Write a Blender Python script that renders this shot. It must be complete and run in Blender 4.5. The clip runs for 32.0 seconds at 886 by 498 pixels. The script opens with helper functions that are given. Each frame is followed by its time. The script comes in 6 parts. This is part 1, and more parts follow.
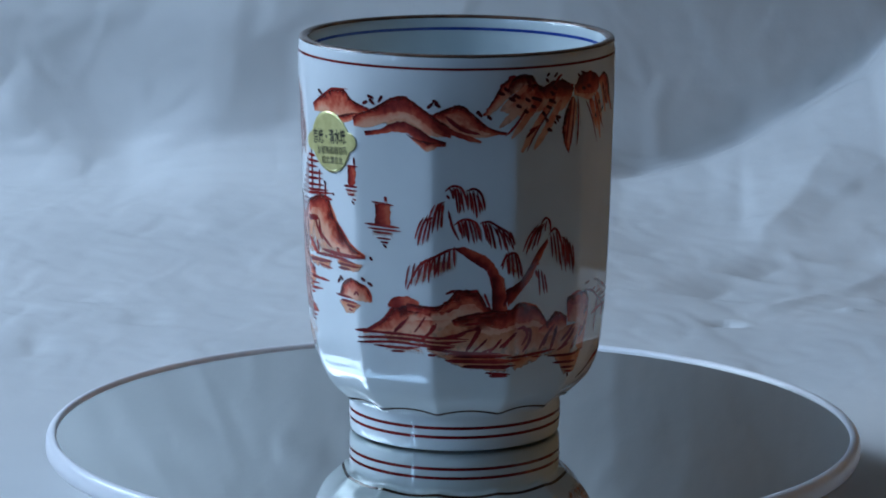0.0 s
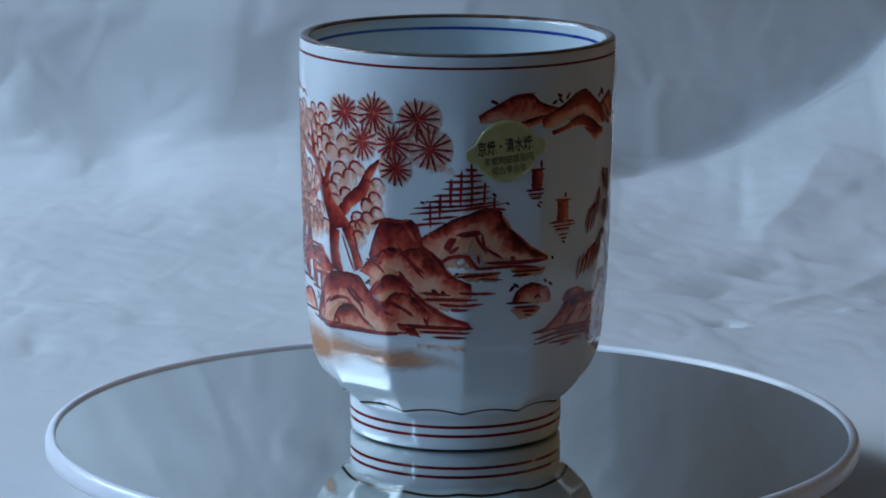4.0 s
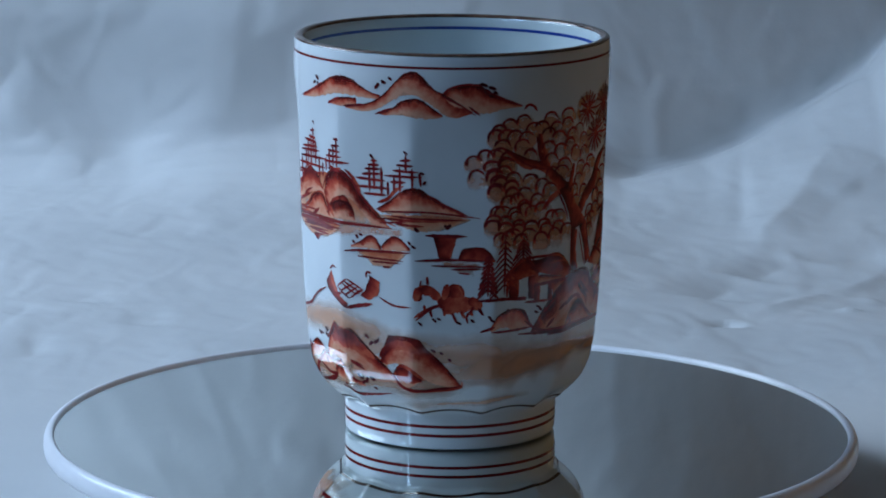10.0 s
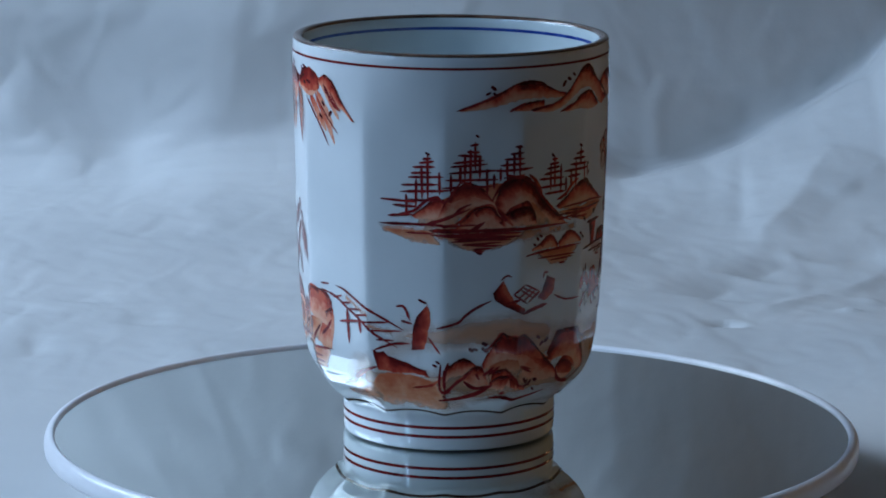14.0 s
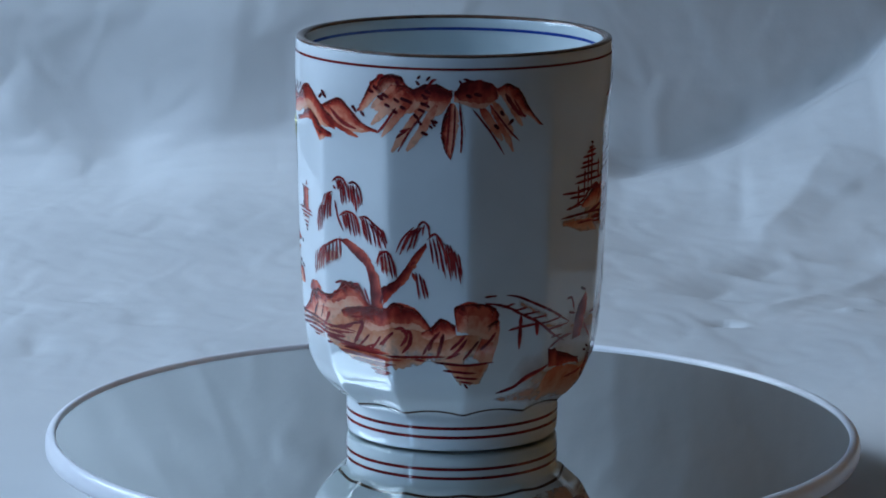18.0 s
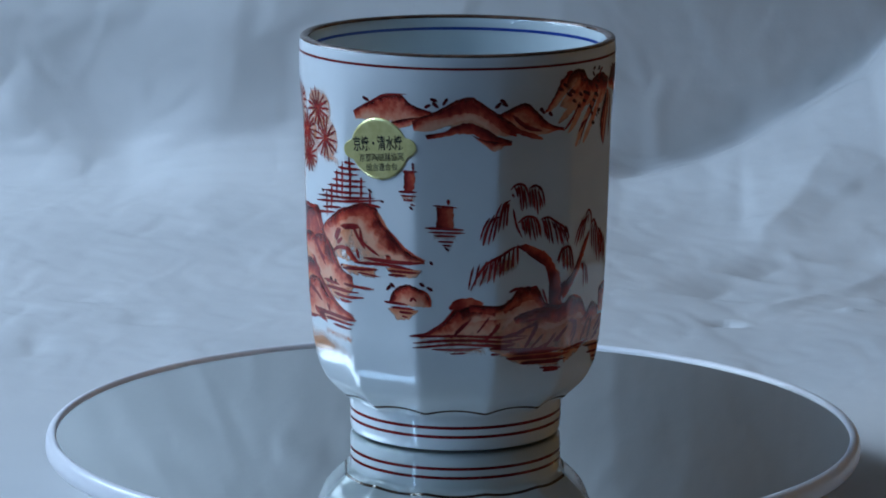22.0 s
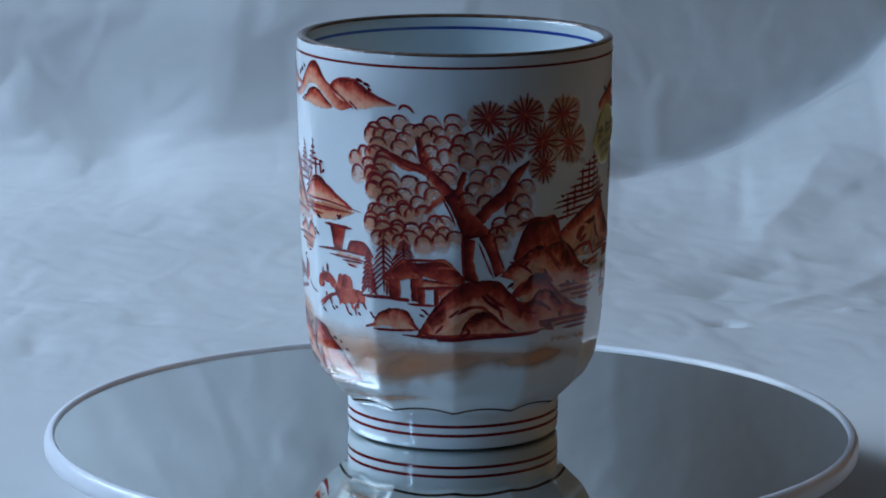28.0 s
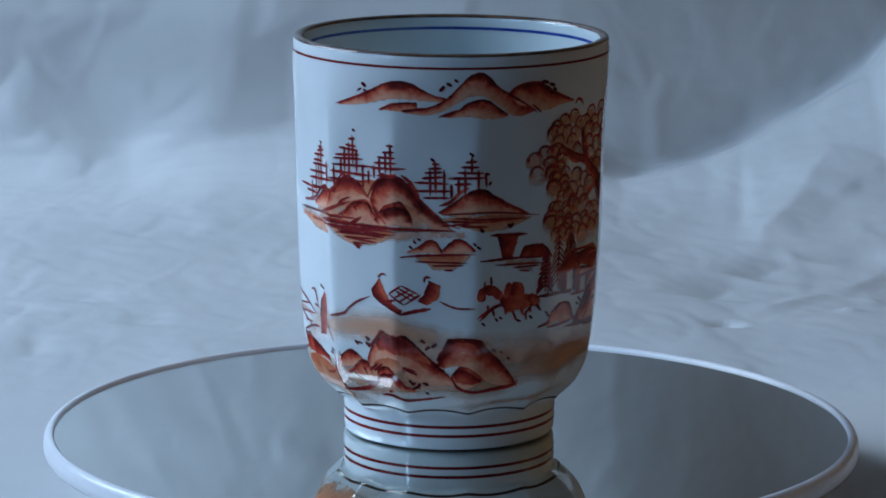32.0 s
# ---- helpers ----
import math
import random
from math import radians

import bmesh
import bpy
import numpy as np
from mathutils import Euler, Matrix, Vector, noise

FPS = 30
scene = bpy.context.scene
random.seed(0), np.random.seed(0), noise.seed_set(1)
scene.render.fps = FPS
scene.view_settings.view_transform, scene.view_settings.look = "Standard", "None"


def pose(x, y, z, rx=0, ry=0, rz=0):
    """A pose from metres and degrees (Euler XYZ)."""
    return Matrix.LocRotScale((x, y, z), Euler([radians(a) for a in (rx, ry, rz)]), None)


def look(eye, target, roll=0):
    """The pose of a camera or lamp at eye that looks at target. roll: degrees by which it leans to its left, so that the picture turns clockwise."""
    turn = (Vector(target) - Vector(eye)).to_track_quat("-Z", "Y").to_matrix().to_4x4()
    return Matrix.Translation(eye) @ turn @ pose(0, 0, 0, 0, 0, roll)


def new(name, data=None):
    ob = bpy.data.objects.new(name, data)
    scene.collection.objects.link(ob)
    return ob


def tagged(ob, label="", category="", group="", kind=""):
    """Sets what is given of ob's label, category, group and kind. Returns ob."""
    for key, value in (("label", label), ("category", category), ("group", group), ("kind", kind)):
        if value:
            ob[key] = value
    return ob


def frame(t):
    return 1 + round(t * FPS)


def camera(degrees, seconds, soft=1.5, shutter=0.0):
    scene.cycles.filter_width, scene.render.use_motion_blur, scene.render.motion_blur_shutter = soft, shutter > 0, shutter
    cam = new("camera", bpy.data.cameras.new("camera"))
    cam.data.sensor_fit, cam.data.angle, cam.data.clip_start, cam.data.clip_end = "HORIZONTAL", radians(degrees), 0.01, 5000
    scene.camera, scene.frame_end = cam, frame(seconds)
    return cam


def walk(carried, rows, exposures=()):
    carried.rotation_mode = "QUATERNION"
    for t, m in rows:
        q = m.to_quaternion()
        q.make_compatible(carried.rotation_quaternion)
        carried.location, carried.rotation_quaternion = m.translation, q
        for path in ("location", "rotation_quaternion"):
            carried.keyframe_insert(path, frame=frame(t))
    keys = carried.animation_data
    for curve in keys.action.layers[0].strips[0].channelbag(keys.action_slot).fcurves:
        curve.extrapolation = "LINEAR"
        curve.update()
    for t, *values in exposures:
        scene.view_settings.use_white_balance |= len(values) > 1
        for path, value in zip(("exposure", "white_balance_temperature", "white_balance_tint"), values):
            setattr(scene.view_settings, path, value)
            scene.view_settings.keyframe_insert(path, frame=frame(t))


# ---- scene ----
# A porcelain tea cup turns on a mirrored display turntable before a crumpled white paper sweep.
# ---- camera ----
cam = camera(14.4, 32.0, 1.8)
EYE = (0.0, -0.84903, 0.21105)
YAW, PITCH = radians(0.1675), radians(11.056)
AIM = (EYE[0] - math.sin(YAW) * math.cos(PITCH), EYE[1] + math.cos(YAW) * math.cos(PITCH), EYE[2] - math.sin(PITCH))
VIEW = look(EYE, AIM, 0.311)
walk(cam, [(0.0, VIEW), (32.0, VIEW)], [(0.0, 0.0), (32.0, 0.0)])

# turn of the table in degrees, every two seconds
TURN = [0.0, 35.42, 70.49, 104.67, 138.80, 173.53, 209.42, 244.56, 280.23, 314.04,
        348.24, 383.44, 418.70, 453.00, 487.00, 522.00, 557.50]
OFFSET = (0.00060, -0.00064)        # the cup stands a little beside the table's axis
WOBBLE = (0.00026, 0.0)             # and the plate is a little off its own


def turned(t):
    i = min(int(t / 2), 15)
    p = [TURN[max(0, min(16, k))] for k in (i - 1, i, i + 1, i + 2)]
    if i == 0:
        p[0] = 2 * p[1] - p[2]
    if i == 15:
        p[3] = 2 * p[2] - p[1]
    u = t / 2 - i
    return 0.5 * (2 * p[1] + (p[2] - p[0]) * u + (2 * p[0] - 5 * p[1] + 4 * p[2] - p[3]) * u * u
                  + (3 * p[1] - p[0] - 3 * p[2] + p[3]) * u ** 3)


# ---- light ----
world = bpy.data.worlds.new("world")
scene.world = world
world.use_nodes = True
wn = world.node_tree
sky = wn.nodes.new("ShaderNodeTexSky")
sky.sky_type, sky.sun_disc, sky.sun_elevation, sky.sun_rotation = "NISHITA", False, radians(35), radians(200)
wn.links.new(sky.outputs[0], wn.nodes["Background"].inputs[0])
wn.nodes["Background"].inputs[1].default_value = 0.08


def area(name, m, sx, sy, watts, colour):
    d = bpy.data.lights.new(name, "AREA")
    d.shape, d.size, d.size_y, d.energy, d.color = "RECTANGLE", sx, sy, watts, colour
    ob = new(name, d)
    ob.matrix_world = m
    return ob


# daylight in the openings of the three windows, and an added warm fill light
area("window_daylight", look((-1.06, 0.31, 0.94), (0.1, 0.24, 0.12)), 0.94, 0.27, 13.3, (0.54, 0.728, 0.985))
area("window_daylight_low", look((-1.06, 0.31, 0.62), (0.1, 0.24, 0.12)), 0.94, 0.32, 10.9, (0.54, 0.728, 0.985))
area("slit_daylight", look((-1.06, -1.03, 0.58), (0.0, 0.0, 0.2)), 0.075, 0.72, 2.2, (0.36, 0.61, 1.0))
area("sheer_daylight", look((-1.06, -0.54, 0.95), (0.0, 0.0, 0.2)), 0.46, 0.40, 6.5, (0.36, 0.61, 1.0))
# unseen point light without a fitting, added to warm the cup's right side
warm = bpy.data.lights.new("warm_fill", "POINT")
warm.energy, warm.color, warm.shadow_soft_size = 0.22, (1.0, 0.62, 0.26), 0.011
new("warm_fill", warm).location = (1.30, -0.35, 0.46)


# ---- materials ----
def material(name, rough=0.5, metal=0.0, spec=0.5):
    m = bpy.data.materials.new(name)
    m.use_nodes = True
    b = m.node_tree.nodes["Principled BSDF"]
    b.inputs["Roughness"].default_value, b.inputs["Metallic"].default_value = rough, metal
    b.inputs["Specular IOR Level"].default_value = spec
    return m, m.node_tree, b


def tint(name, dark, light, scale, rough, metal=0.0, bump=0.0, fine=0.0, spec=0.5, detail=4.0, space="Object"):
    """A surface whose colour drifts between two tones, with grain at a second scale and fine relief."""
    m, tree, b = material(name, rough, metal, spec)
    n, ln = tree.nodes, tree.links
    co = n.new("ShaderNodeTexCoord")
    a = n.new("ShaderNodeTexNoise")
    a.inputs["Scale"].default_value, a.inputs["Detail"].default_value = scale, detail
    ln.new(co.outputs[space], a.inputs["Vector"])
    r = n.new("ShaderNodeValToRGB")
    r.color_ramp.elements[0].position, r.color_ramp.elements[1].position = 0.32, 0.68
    r.color_ramp.elements[0].color, r.color_ramp.elements[1].color = (*dark, 1), (*light, 1)
    ln.new(a.outputs["Fac"], r.inputs[0])
    ln.new(r.outputs[0], b.inputs["Base Color"])
    if bump:
        g = n.new("ShaderNodeTexNoise")
        g.inputs["Scale"].default_value, g.inputs["Detail"].default_value = fine, 5.0
        ln.new(co.outputs[space], g.inputs["Vector"])
        bm_ = n.new("ShaderNodeBump")
        bm_.inputs["Strength"].default_value, bm_.inputs["Distance"].default_value = 1.0, bump
        ln.new(g.outputs["Fac"], bm_.inputs["Height"])
        ln.new(bm_.outputs[0], b.inputs["Normal"])
    return m


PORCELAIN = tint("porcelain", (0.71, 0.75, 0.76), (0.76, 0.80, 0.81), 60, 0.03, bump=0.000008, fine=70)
# greenish inside glaze, with the dimness within the cup mixed into its colour
SHADED_INNER_GLAZE = tint("shaded_inner_glaze", (0.46, 0.53, 0.54), (0.52, 0.59, 0.60), 40, 0.03, bump=0.000008, fine=70)
BROWN_EDGE = tint("brown_edge", (0.045, 0.024, 0.018), (0.12, 0.068, 0.046), 300, 0.18)
RED_LINE = tint("red_line", (0.13, 0.011, 0.015), (0.25, 0.027, 0.027), 400, 0.12)
BLUE_LINE = tint("blue_line", (0.012, 0.03, 0.19), (0.03, 0.07, 0.28), 200, 0.12)
PAPER = tint("paper", (0.55, 0.56, 0.56), (0.63, 0.635, 0.63), 9, 0.55, bump=0.0006, fine=45)
PLASTIC = tint("white_plastic", (0.74, 0.74, 0.77), (0.80, 0.80, 0.82), 30, 0.28, bump=0.00002, fine=600)
WOOD = tint("dark_wood", (0.035, 0.022, 0.013), (0.075, 0.046, 0.026), 8, 0.4, bump=0.0003, fine=120)
PLASTER = tint("plaster", (0.30, 0.25, 0.20), (0.38, 0.32, 0.26), 3, 0.8, bump=0.002, fine=60)
DARK_WALL = tint("dark_wall", (0.045, 0.032, 0.021), (0.075, 0.054, 0.034), 3, 0.6, bump=0.002, fine=60)
GLASS_MIRROR, tree, b = material("mirror", 0.012, 1.0)
b.inputs["Base Color"].default_value = (0.72, 0.75, 0.73, 1)


# ---- mesh helpers ----
def mesh_of(name, verts, faces, mat, parent=None, label="", smooth=True):
    me = bpy.data.meshes.new(name)
    me.from_pydata([tuple(v) for v in verts], [], faces)
    me.materials.append(mat)
    me.polygons.foreach_set("use_smooth", [smooth] * len(me.polygons))
    me.update()
    ob = new(name, me)
    ob.parent = parent
    if label:
        tagged(ob, label)
    return ob


def part(name, bm, mat, parent, label="", smooth=True):
    me = bpy.data.meshes.new(name)
    bmesh.ops.recalc_face_normals(bm, faces=bm.faces)
    bm.to_mesh(me)
    bm.free()
    me.materials.append(mat)
    me.polygons.foreach_set("use_smooth", [smooth] * len(me.polygons))
    ob = new(name, me)
    ob.parent = parent
    if label:
        tagged(ob, label)
    return ob


def revolve(name, profile, mat, parent=None, n=160, label=""):
    """A turned body from (radius, height) pairs."""
    bm = bmesh.new()
    rows = []
    for r, z in profile:
        if r < 1e-6:
            rows.append([bm.verts.new((0, 0, z))] * n)
        else:
            rows.append([bm.verts.new((r * math.cos(2 * math.pi * k / n), r * math.sin(2 * math.pi * k / n), z)) for k in range(n)])
    for lo, hi in zip(rows, rows[1:]):
        for k in range(n):
            q = []
            for v in (lo[k], lo[(k + 1) % n], hi[(k + 1) % n], hi[k]):
                if v not in q:
                    q.append(v)
            if len(q) > 2:
                bm.faces.new(q)
    return part(name, bm, mat, parent, label)


def box(bm, lo, hi):
    v = [bm.verts.new((x, y, z)) for x in (lo[0], hi[0]) for y in (lo[1], hi[1]) for z in (lo[2], hi[2])]
    for f in ((0, 1, 3, 2), (4, 6, 7, 5), (0, 4, 5, 1), (2, 3, 7, 6), (0, 2, 6, 4), (1, 5, 7, 3)):
        bm.faces.new([v[i] for i in f])


# ---- the room ----
FLOOR = -0.020
X0, X1, Y0, Y1, Z1 = -1.0, 1.5, -2.0, 1.25, 1.7
W0, W1, WZ0, WZ1 = -0.17, 0.79, 0.44, 1.08
C0, C1, CZ0, CZ1 = -0.81, -0.27, 0.71, 1.19
S0, S1, SZ0, SZ1 = -1.105, -0.955, 0.21, 0.95


def slab(name, boxes, mat, label, kind="structure"):
    bm = bmesh.new()
    for lo, hi in boxes:
        box(bm, lo, hi)
    return tagged(part(name, bm, mat, None, smooth=False), label, name.split("_")[0], kind=kind)


slab("floor", [((X0, Y0, FLOOR - 0.1), (X1, Y1, FLOOR - 0.014))], WOOD, "dark brown wooden support under the paper sheet")
slab("ceiling", [((X0, Y0, Z1), (X1, Y1, Z1 + 0.1))], DARK_WALL, "plain dark brown ceiling of the dim room")
slab("wall_west", [((X0 - 0.1, Y0, FLOOR), (X0, S0, Z1)), ((X0 - 0.1, S1, FLOOR), (X0, C0, Z1)), ((X0 - 0.1, C1, FLOOR), (X0, W0, Z1)),
                   ((X0 - 0.1, C0, FLOOR), (X0, C1, CZ0)), ((X0 - 0.1, C0, CZ1), (X0, C1, Z1)), ((X0 - 0.1, W1, FLOOR), (X0, Y1, Z1)),
                   ((X0 - 0.1, S0, FLOOR), (X0, S1, SZ0)), ((X0 - 0.1, S0, SZ1), (X0, S1, Z1)),
                   ((X0 - 0.1, W0, FLOOR), (X0, W1, WZ0)), ((X0 - 0.1, W0, WZ1), (X0, W1, Z1))], DARK_WALL,
     "plain wall with the daylight windows")


def window(name, y0, y1, z0, z1, mullions, rails, label):
    """A painted frame with its bars, set in the wall's opening."""
    holder = tagged(new(name), label, "window", kind="structure")

    def bar(kind, lo, hi):
        bm = bmesh.new()
        box(bm, lo, hi)
        bmesh.ops.bevel(bm, geom=bm.edges[:], offset=0.003, segments=2, affect="EDGES")
        part(kind, bm, PLASTIC, holder, smooth=False)

    x0, x1, w = X0 - 0.045, X0 - 0.012, 0.022
    bar("window_frame", (x0, y0, z0), (x1, y0 + w, z1))
    bar("window_frame", (x0, y1 - w, z0), (x1, y1, z1))
    bar("window_frame", (x0, y0 + w, z0), (x1, y1 - w, z0 + w))
    bar("window_frame", (x0, y0 + w, z1 - w), (x1, y1 - w, z1))
    for k in range(mullions):
        y = y0 + (y1 - y0) * (k + 1) / (mullions + 1)
        bar("mullion", (x0 + 0.004, y - 0.014, z0 + w), (x1 - 0.004, y + 0.014, z1 - w))
    for k in range(rails):
        z = z0 + (z1 - z0) * (k + 1) / (rails + 1)
        bar("glazing_bar", (x0 + 0.008, y0 + w, z - 0.009), (x1 - 0.008, y1 - w, z + 0.009))


window("window_1", W0, W1, WZ0, WZ1, 2, 1, "wide daylight window with white bars")
window("window_3", C0, C1, CZ0, CZ1, 0, 0, "dim daylight window beside the wide one")
window("window_2", S0, S1, SZ0, SZ1, 0, 1, "narrow daylight window")
slab("wall_east", [((X1, Y0, FLOOR), (X1 + 0.1, Y1, Z1))], DARK_WALL, "dark brown wall of the dim room")
slab("wall_south", [((X0, Y0 - 0.1, FLOOR), (X1, Y0, Z1))], DARK_WALL, "dark wall behind the camera")
slab("wall_north", [((X0, Y1, FLOOR), (X1, Y1 + 0.1, Z1))], PLASTER, "plain wall behind the paper sweep")

# ---- paper sweep ----
# the line along which the sheet leaves the table: x, and there its y and z
CREST = [(-0.33, 0.4893, -0.0203), (-0.1872, 0.4764, -0.0213), (-0.174, 0.4753, -0.0213), (-0.1542, 0.4735, -0.0211), (-0.1367, 0.4719, -0.0205),
         (-0.1236, 0.4707, -0.0201), (-0.1084, 0.4694, -0.0171), (-0.091, 0.4679, -0.0141), (-0.0586, 0.466, -0.0121), (-0.0006, 0.465, -0.0144),
         (0.063, 0.4678, -0.0176), (0.0944, 0.4728, -0.0101), (0.1139, 0.4769, -0.0019), (0.1336, 0.4812, 0.0074), (0.151, 0.485, 0.0178),
         (0.1597, 0.4869, 0.0242), (0.1726, 0.4898, 0.0392), (0.33, 0.5244, 0.0692)]


def between(table, x):
    for (x0, y0), (x1, y1) in zip(table, table[1:]):
        if x <= x1:
            return y0 + (y1 - y0) * max(0.0, (x - x0) / (x1 - x0))
    return table[-1][1]


# creases: two ends as (x, way along the sheet), the widths of its two flanks, and the height
FOLDS = [((0.1061, 0.466), (0.1415, 0.554), 0.026, 0.024, 0.003), ((0.08, 0.37), (0.0979, 0.4125), 0.02, 0.035, -0.0026), ((0.0979, 0.4125), (0.1189, 0.4435), 0.016, 0.035, -0.0026),
         ((0.1179, 0.4425), (0.1503, 0.4482), 0.016, 0.035, -0.002), ((0.097, 0.342), (0.1234, 0.3915), 0.01, 0.008, 0.001), ((0.1234, 0.3915), (0.1493, 0.4281), 0.01, 0.008, 0.001),
         ((0.0847, 0.325), (0.0865, 0.3115), 0.007, 0.009, -0.003), ((0.1362, 0.3885), (0.1386, 0.3735), 0.006, 0.006, 0.0012), ((0.126, 0.3535), (0.1281, 0.343), 0.006, 0.006, 0.0012),
         ((0.1109, 0.5899), (0.1018, 0.4685), 0.006, 0.006, -0.0008), ((0.1606, 0.5409), (0.138, 0.5154), 0.02, 0.03, 0.0016), ((0.0619, 0.4355), (0.0857, 0.472), 0.02, 0.03, -0.001),
         ((-0.0979, 0.305), (-0.0931, 0.325), 0.01, 0.012, -0.0014), ((-0.1249, 0.2575), (-0.1244, 0.288), 0.01, 0.012, -0.0012), ((-0.1211, 0.3375), (-0.1153, 0.36), 0.012, 0.014, -0.001),
         ((-0.1166, 0.451), (-0.0947, 0.474), 0.02, 0.03, -0.001), ((-0.1402, 0.401), (-0.1176, 0.421), 0.02, 0.03, -0.0008), ((-0.0743, 0.322), (-0.0574, 0.335), 0.02, 0.02, -0.0008),
         ((-0.1412, 0.32), (-0.1322, 0.333), 0.02, 0.02, -0.001), ((-0.177, 0.6093), (-0.1367, 0.573), 0.025, 0.03, 0.0024), ((-0.1481, 0.6322), (-0.1278, 0.5756), 0.05, 0.03, -0.0012),
         ((-0.0806, 0.6349), (-0.0873, 0.5794), 0.05, 0.04, 0.0018), ((-0.0612, 0.6157), (-0.0656, 0.5728), 0.03, 0.03, -0.0012), ((0.1596, 0.6043), (0.1521, 0.5933), 0.012, 0.012, -0.002),
         ((0.0746, 0.6219), (0.0818, 0.5779), 0.03, 0.04, 0.0016), ((0.114, 0.6169), (0.1081, 0.5808), 0.03, 0.03, -0.002)]


def crumple(x, s):
    """Soft folds, planes broken by sharp creases, and fine wrinkles of handled paper, in metres."""
    foot = crest_way(x)
    q = Vector((2.2 * x, 1.0 * s + 0.8 * max(0.0, s - foot), 0.0))
    h = noise.noise(q * 4.5 + Vector((3.1, 0.2, 0))) * 0.004
    for k, (f, a) in enumerate(((10.0, 0.0009), (20.0, 0.0008), (38.0, 0.0007), (75.0, 0.0004))):
        w = Vector((noise.noise(q * f * 0.5 + Vector((k, 7, 1))), noise.noise(q * f * 0.5 + Vector((5, k, 4))), 0)) * 0.3
        near, sites = noise.voronoi((q.x * f + w.x + 9.7 * k, q.y * f * 1.25 + w.y + 1.3, 0.5 * k))
        tilt = Vector((q.x * f + w.x + 9.7 * k, q.y * f * 1.25 + w.y + 1.3, 0)) - Vector(sites[0])
        way = 40.0 * noise.noise(Vector(sites[0]) * 3.7)
        plane = (near[1] - near[0]) * (0.5 + 0.9 * (tilt.x * math.cos(way) + tilt.y * math.sin(way)))
        h -= (plane - 0.2) * 0.42 * a * (0.6 + 0.8 * noise.noise(q * 6 + Vector((k * 3.0, 2, 9))))
    w = Vector((noise.noise(q * 30), noise.noise(q * 30 + Vector((5, 1, 4))), 0)) * 0.7
    h += (abs(noise.noise(q * 26 + w)) - 0.25) * 0.0008 + (abs(noise.noise(q * 60 + w)) - 0.25) * 0.0003
    for (x0, s0), (x1, s1), far, near, high in FOLDS:
        dx, ds = x1 - x0, s1 - s0
        u = max(0.0, min(1.0, ((x - x0) * dx + (s - s0) * ds) / (dx * dx + ds * ds)))
        side = (x - x0) * ds - (s - s0) * dx
        d = math.hypot(x - x0 - u * dx, s - s0 - u * ds) / (near if side > 0 else far)
        if d < 1:
            h += high * (1 - d) ** 1.5 * (1 - (2 * u - 1) ** 4)
    up = smoothstep(0.02, 0.22, s - foot)
    if up:
        h += up * 0.007 * noise.noise(Vector((x * 11 + 0.4, s * 1.4, 8.0)))
    return h


def crest_at(x):
    return between([(r[0], r[1]) for r in CREST], x), between([(r[0], r[2]) for r in CREST], x)


def crest_way(x):
    """Length of the sheet from its front edge to the crest."""
    y, z = crest_at(x)
    return 0.40 + math.hypot(y - 0.37, 0.25 * (z - FLOOR)) + math.hypot(0.07, 0.75 * (z - FLOOR))


def smoothstep(lo, hi, v):
    u = max(0.0, min(1.0, (v - lo) / (hi - lo)))
    return u * u * (3 - 2 * u)


def ladder(*parts):
    out = []
    for lo, hi, step in parts:
        n = max(1, round((hi - lo) / step))
        out += [lo + (hi - lo) * k / n for k in range(n)]
    return out + [parts[-1][1]]


def sheet():
    xs = ladder((-0.33, -0.24, 0.01), (-0.24, 0.186, 0.0018))
    ds = ladder((0.0, 0.20, 0.01), (0.20, 0.53, 0.0022), (0.53, 0.68, 0.0016), (0.68, 0.92, 0.0030), (0.92, 1.50, 0.012))
    verts, faces = [], []
    for x in xs:
        y, z = crest_at(x)
        sharp = smoothstep(0.03, 0.075, x)
        soft = 0.016 - 0.0060 * sharp
        low = FLOOR - 0.10 * max(0.0, x - 0.04)
        curl = FLOOR + 0.2 * max(0.0, x - 0.095)
        way = [(-0.10, curl), (0.10, curl), (0.30, low), (y - 0.07, low + 0.25 * (z - low)), (y, z),
               (y + 0.010, z + 0.02 - 0.028 * sharp), (y + 0.05, 0.76)]
        lens = [math.dist(p, q) for p, q in zip(way, way[1:])]
        total = sum(lens)

        def at(d):
            d = max(0.0, min(total, d))
            for (p, q), l in zip(zip(way, way[1:]), lens):
                if d <= l + 1e-9:
                    return Vector(p).lerp(Vector(q), d / l)
                d -= l
            return Vector(way[-1])

        for d in ds:
            p = (at(d - soft) + at(d - soft / 2) + at(d) + at(d + soft / 2) + at(d + soft)) / 5
            t = at(d + soft) - at(d - soft)
            t = t.normalized() if t.length > 0 else Vector((1, 0))
            h = crumple(x, d)
            near = smoothstep(0.095, 0.16, math.hypot(x, p[0]))
            flat_ = 1 - smoothstep(0.20, 0.30, p[0])
            h += (max(0.0, h + 0.002) * near - h) * flat_
            bulge = 6.0 * max(0.0, min(0.10, p[1] - 0.04)) * x * x
            verts.append((x, p[0] - t[1] * h + bulge, p[1] + t[0] * h))
    n = len(ds)
    for i in range(len(xs) - 1):
        for j in range(n - 1):
            a = i * n + j
            faces.append((a, a + n, a + n + 1, a + 1))
    ob = mesh_of("paper_backdrop", verts, faces, PAPER)
    thick = ob.modifiers.new("thickness", "SOLIDIFY")
    thick.thickness, thick.offset = 0.0003, -1.0
    return ob


tagged(sheet(), "crumpled white paper sheet swept up behind the turntable", "backdrop", kind="structure")

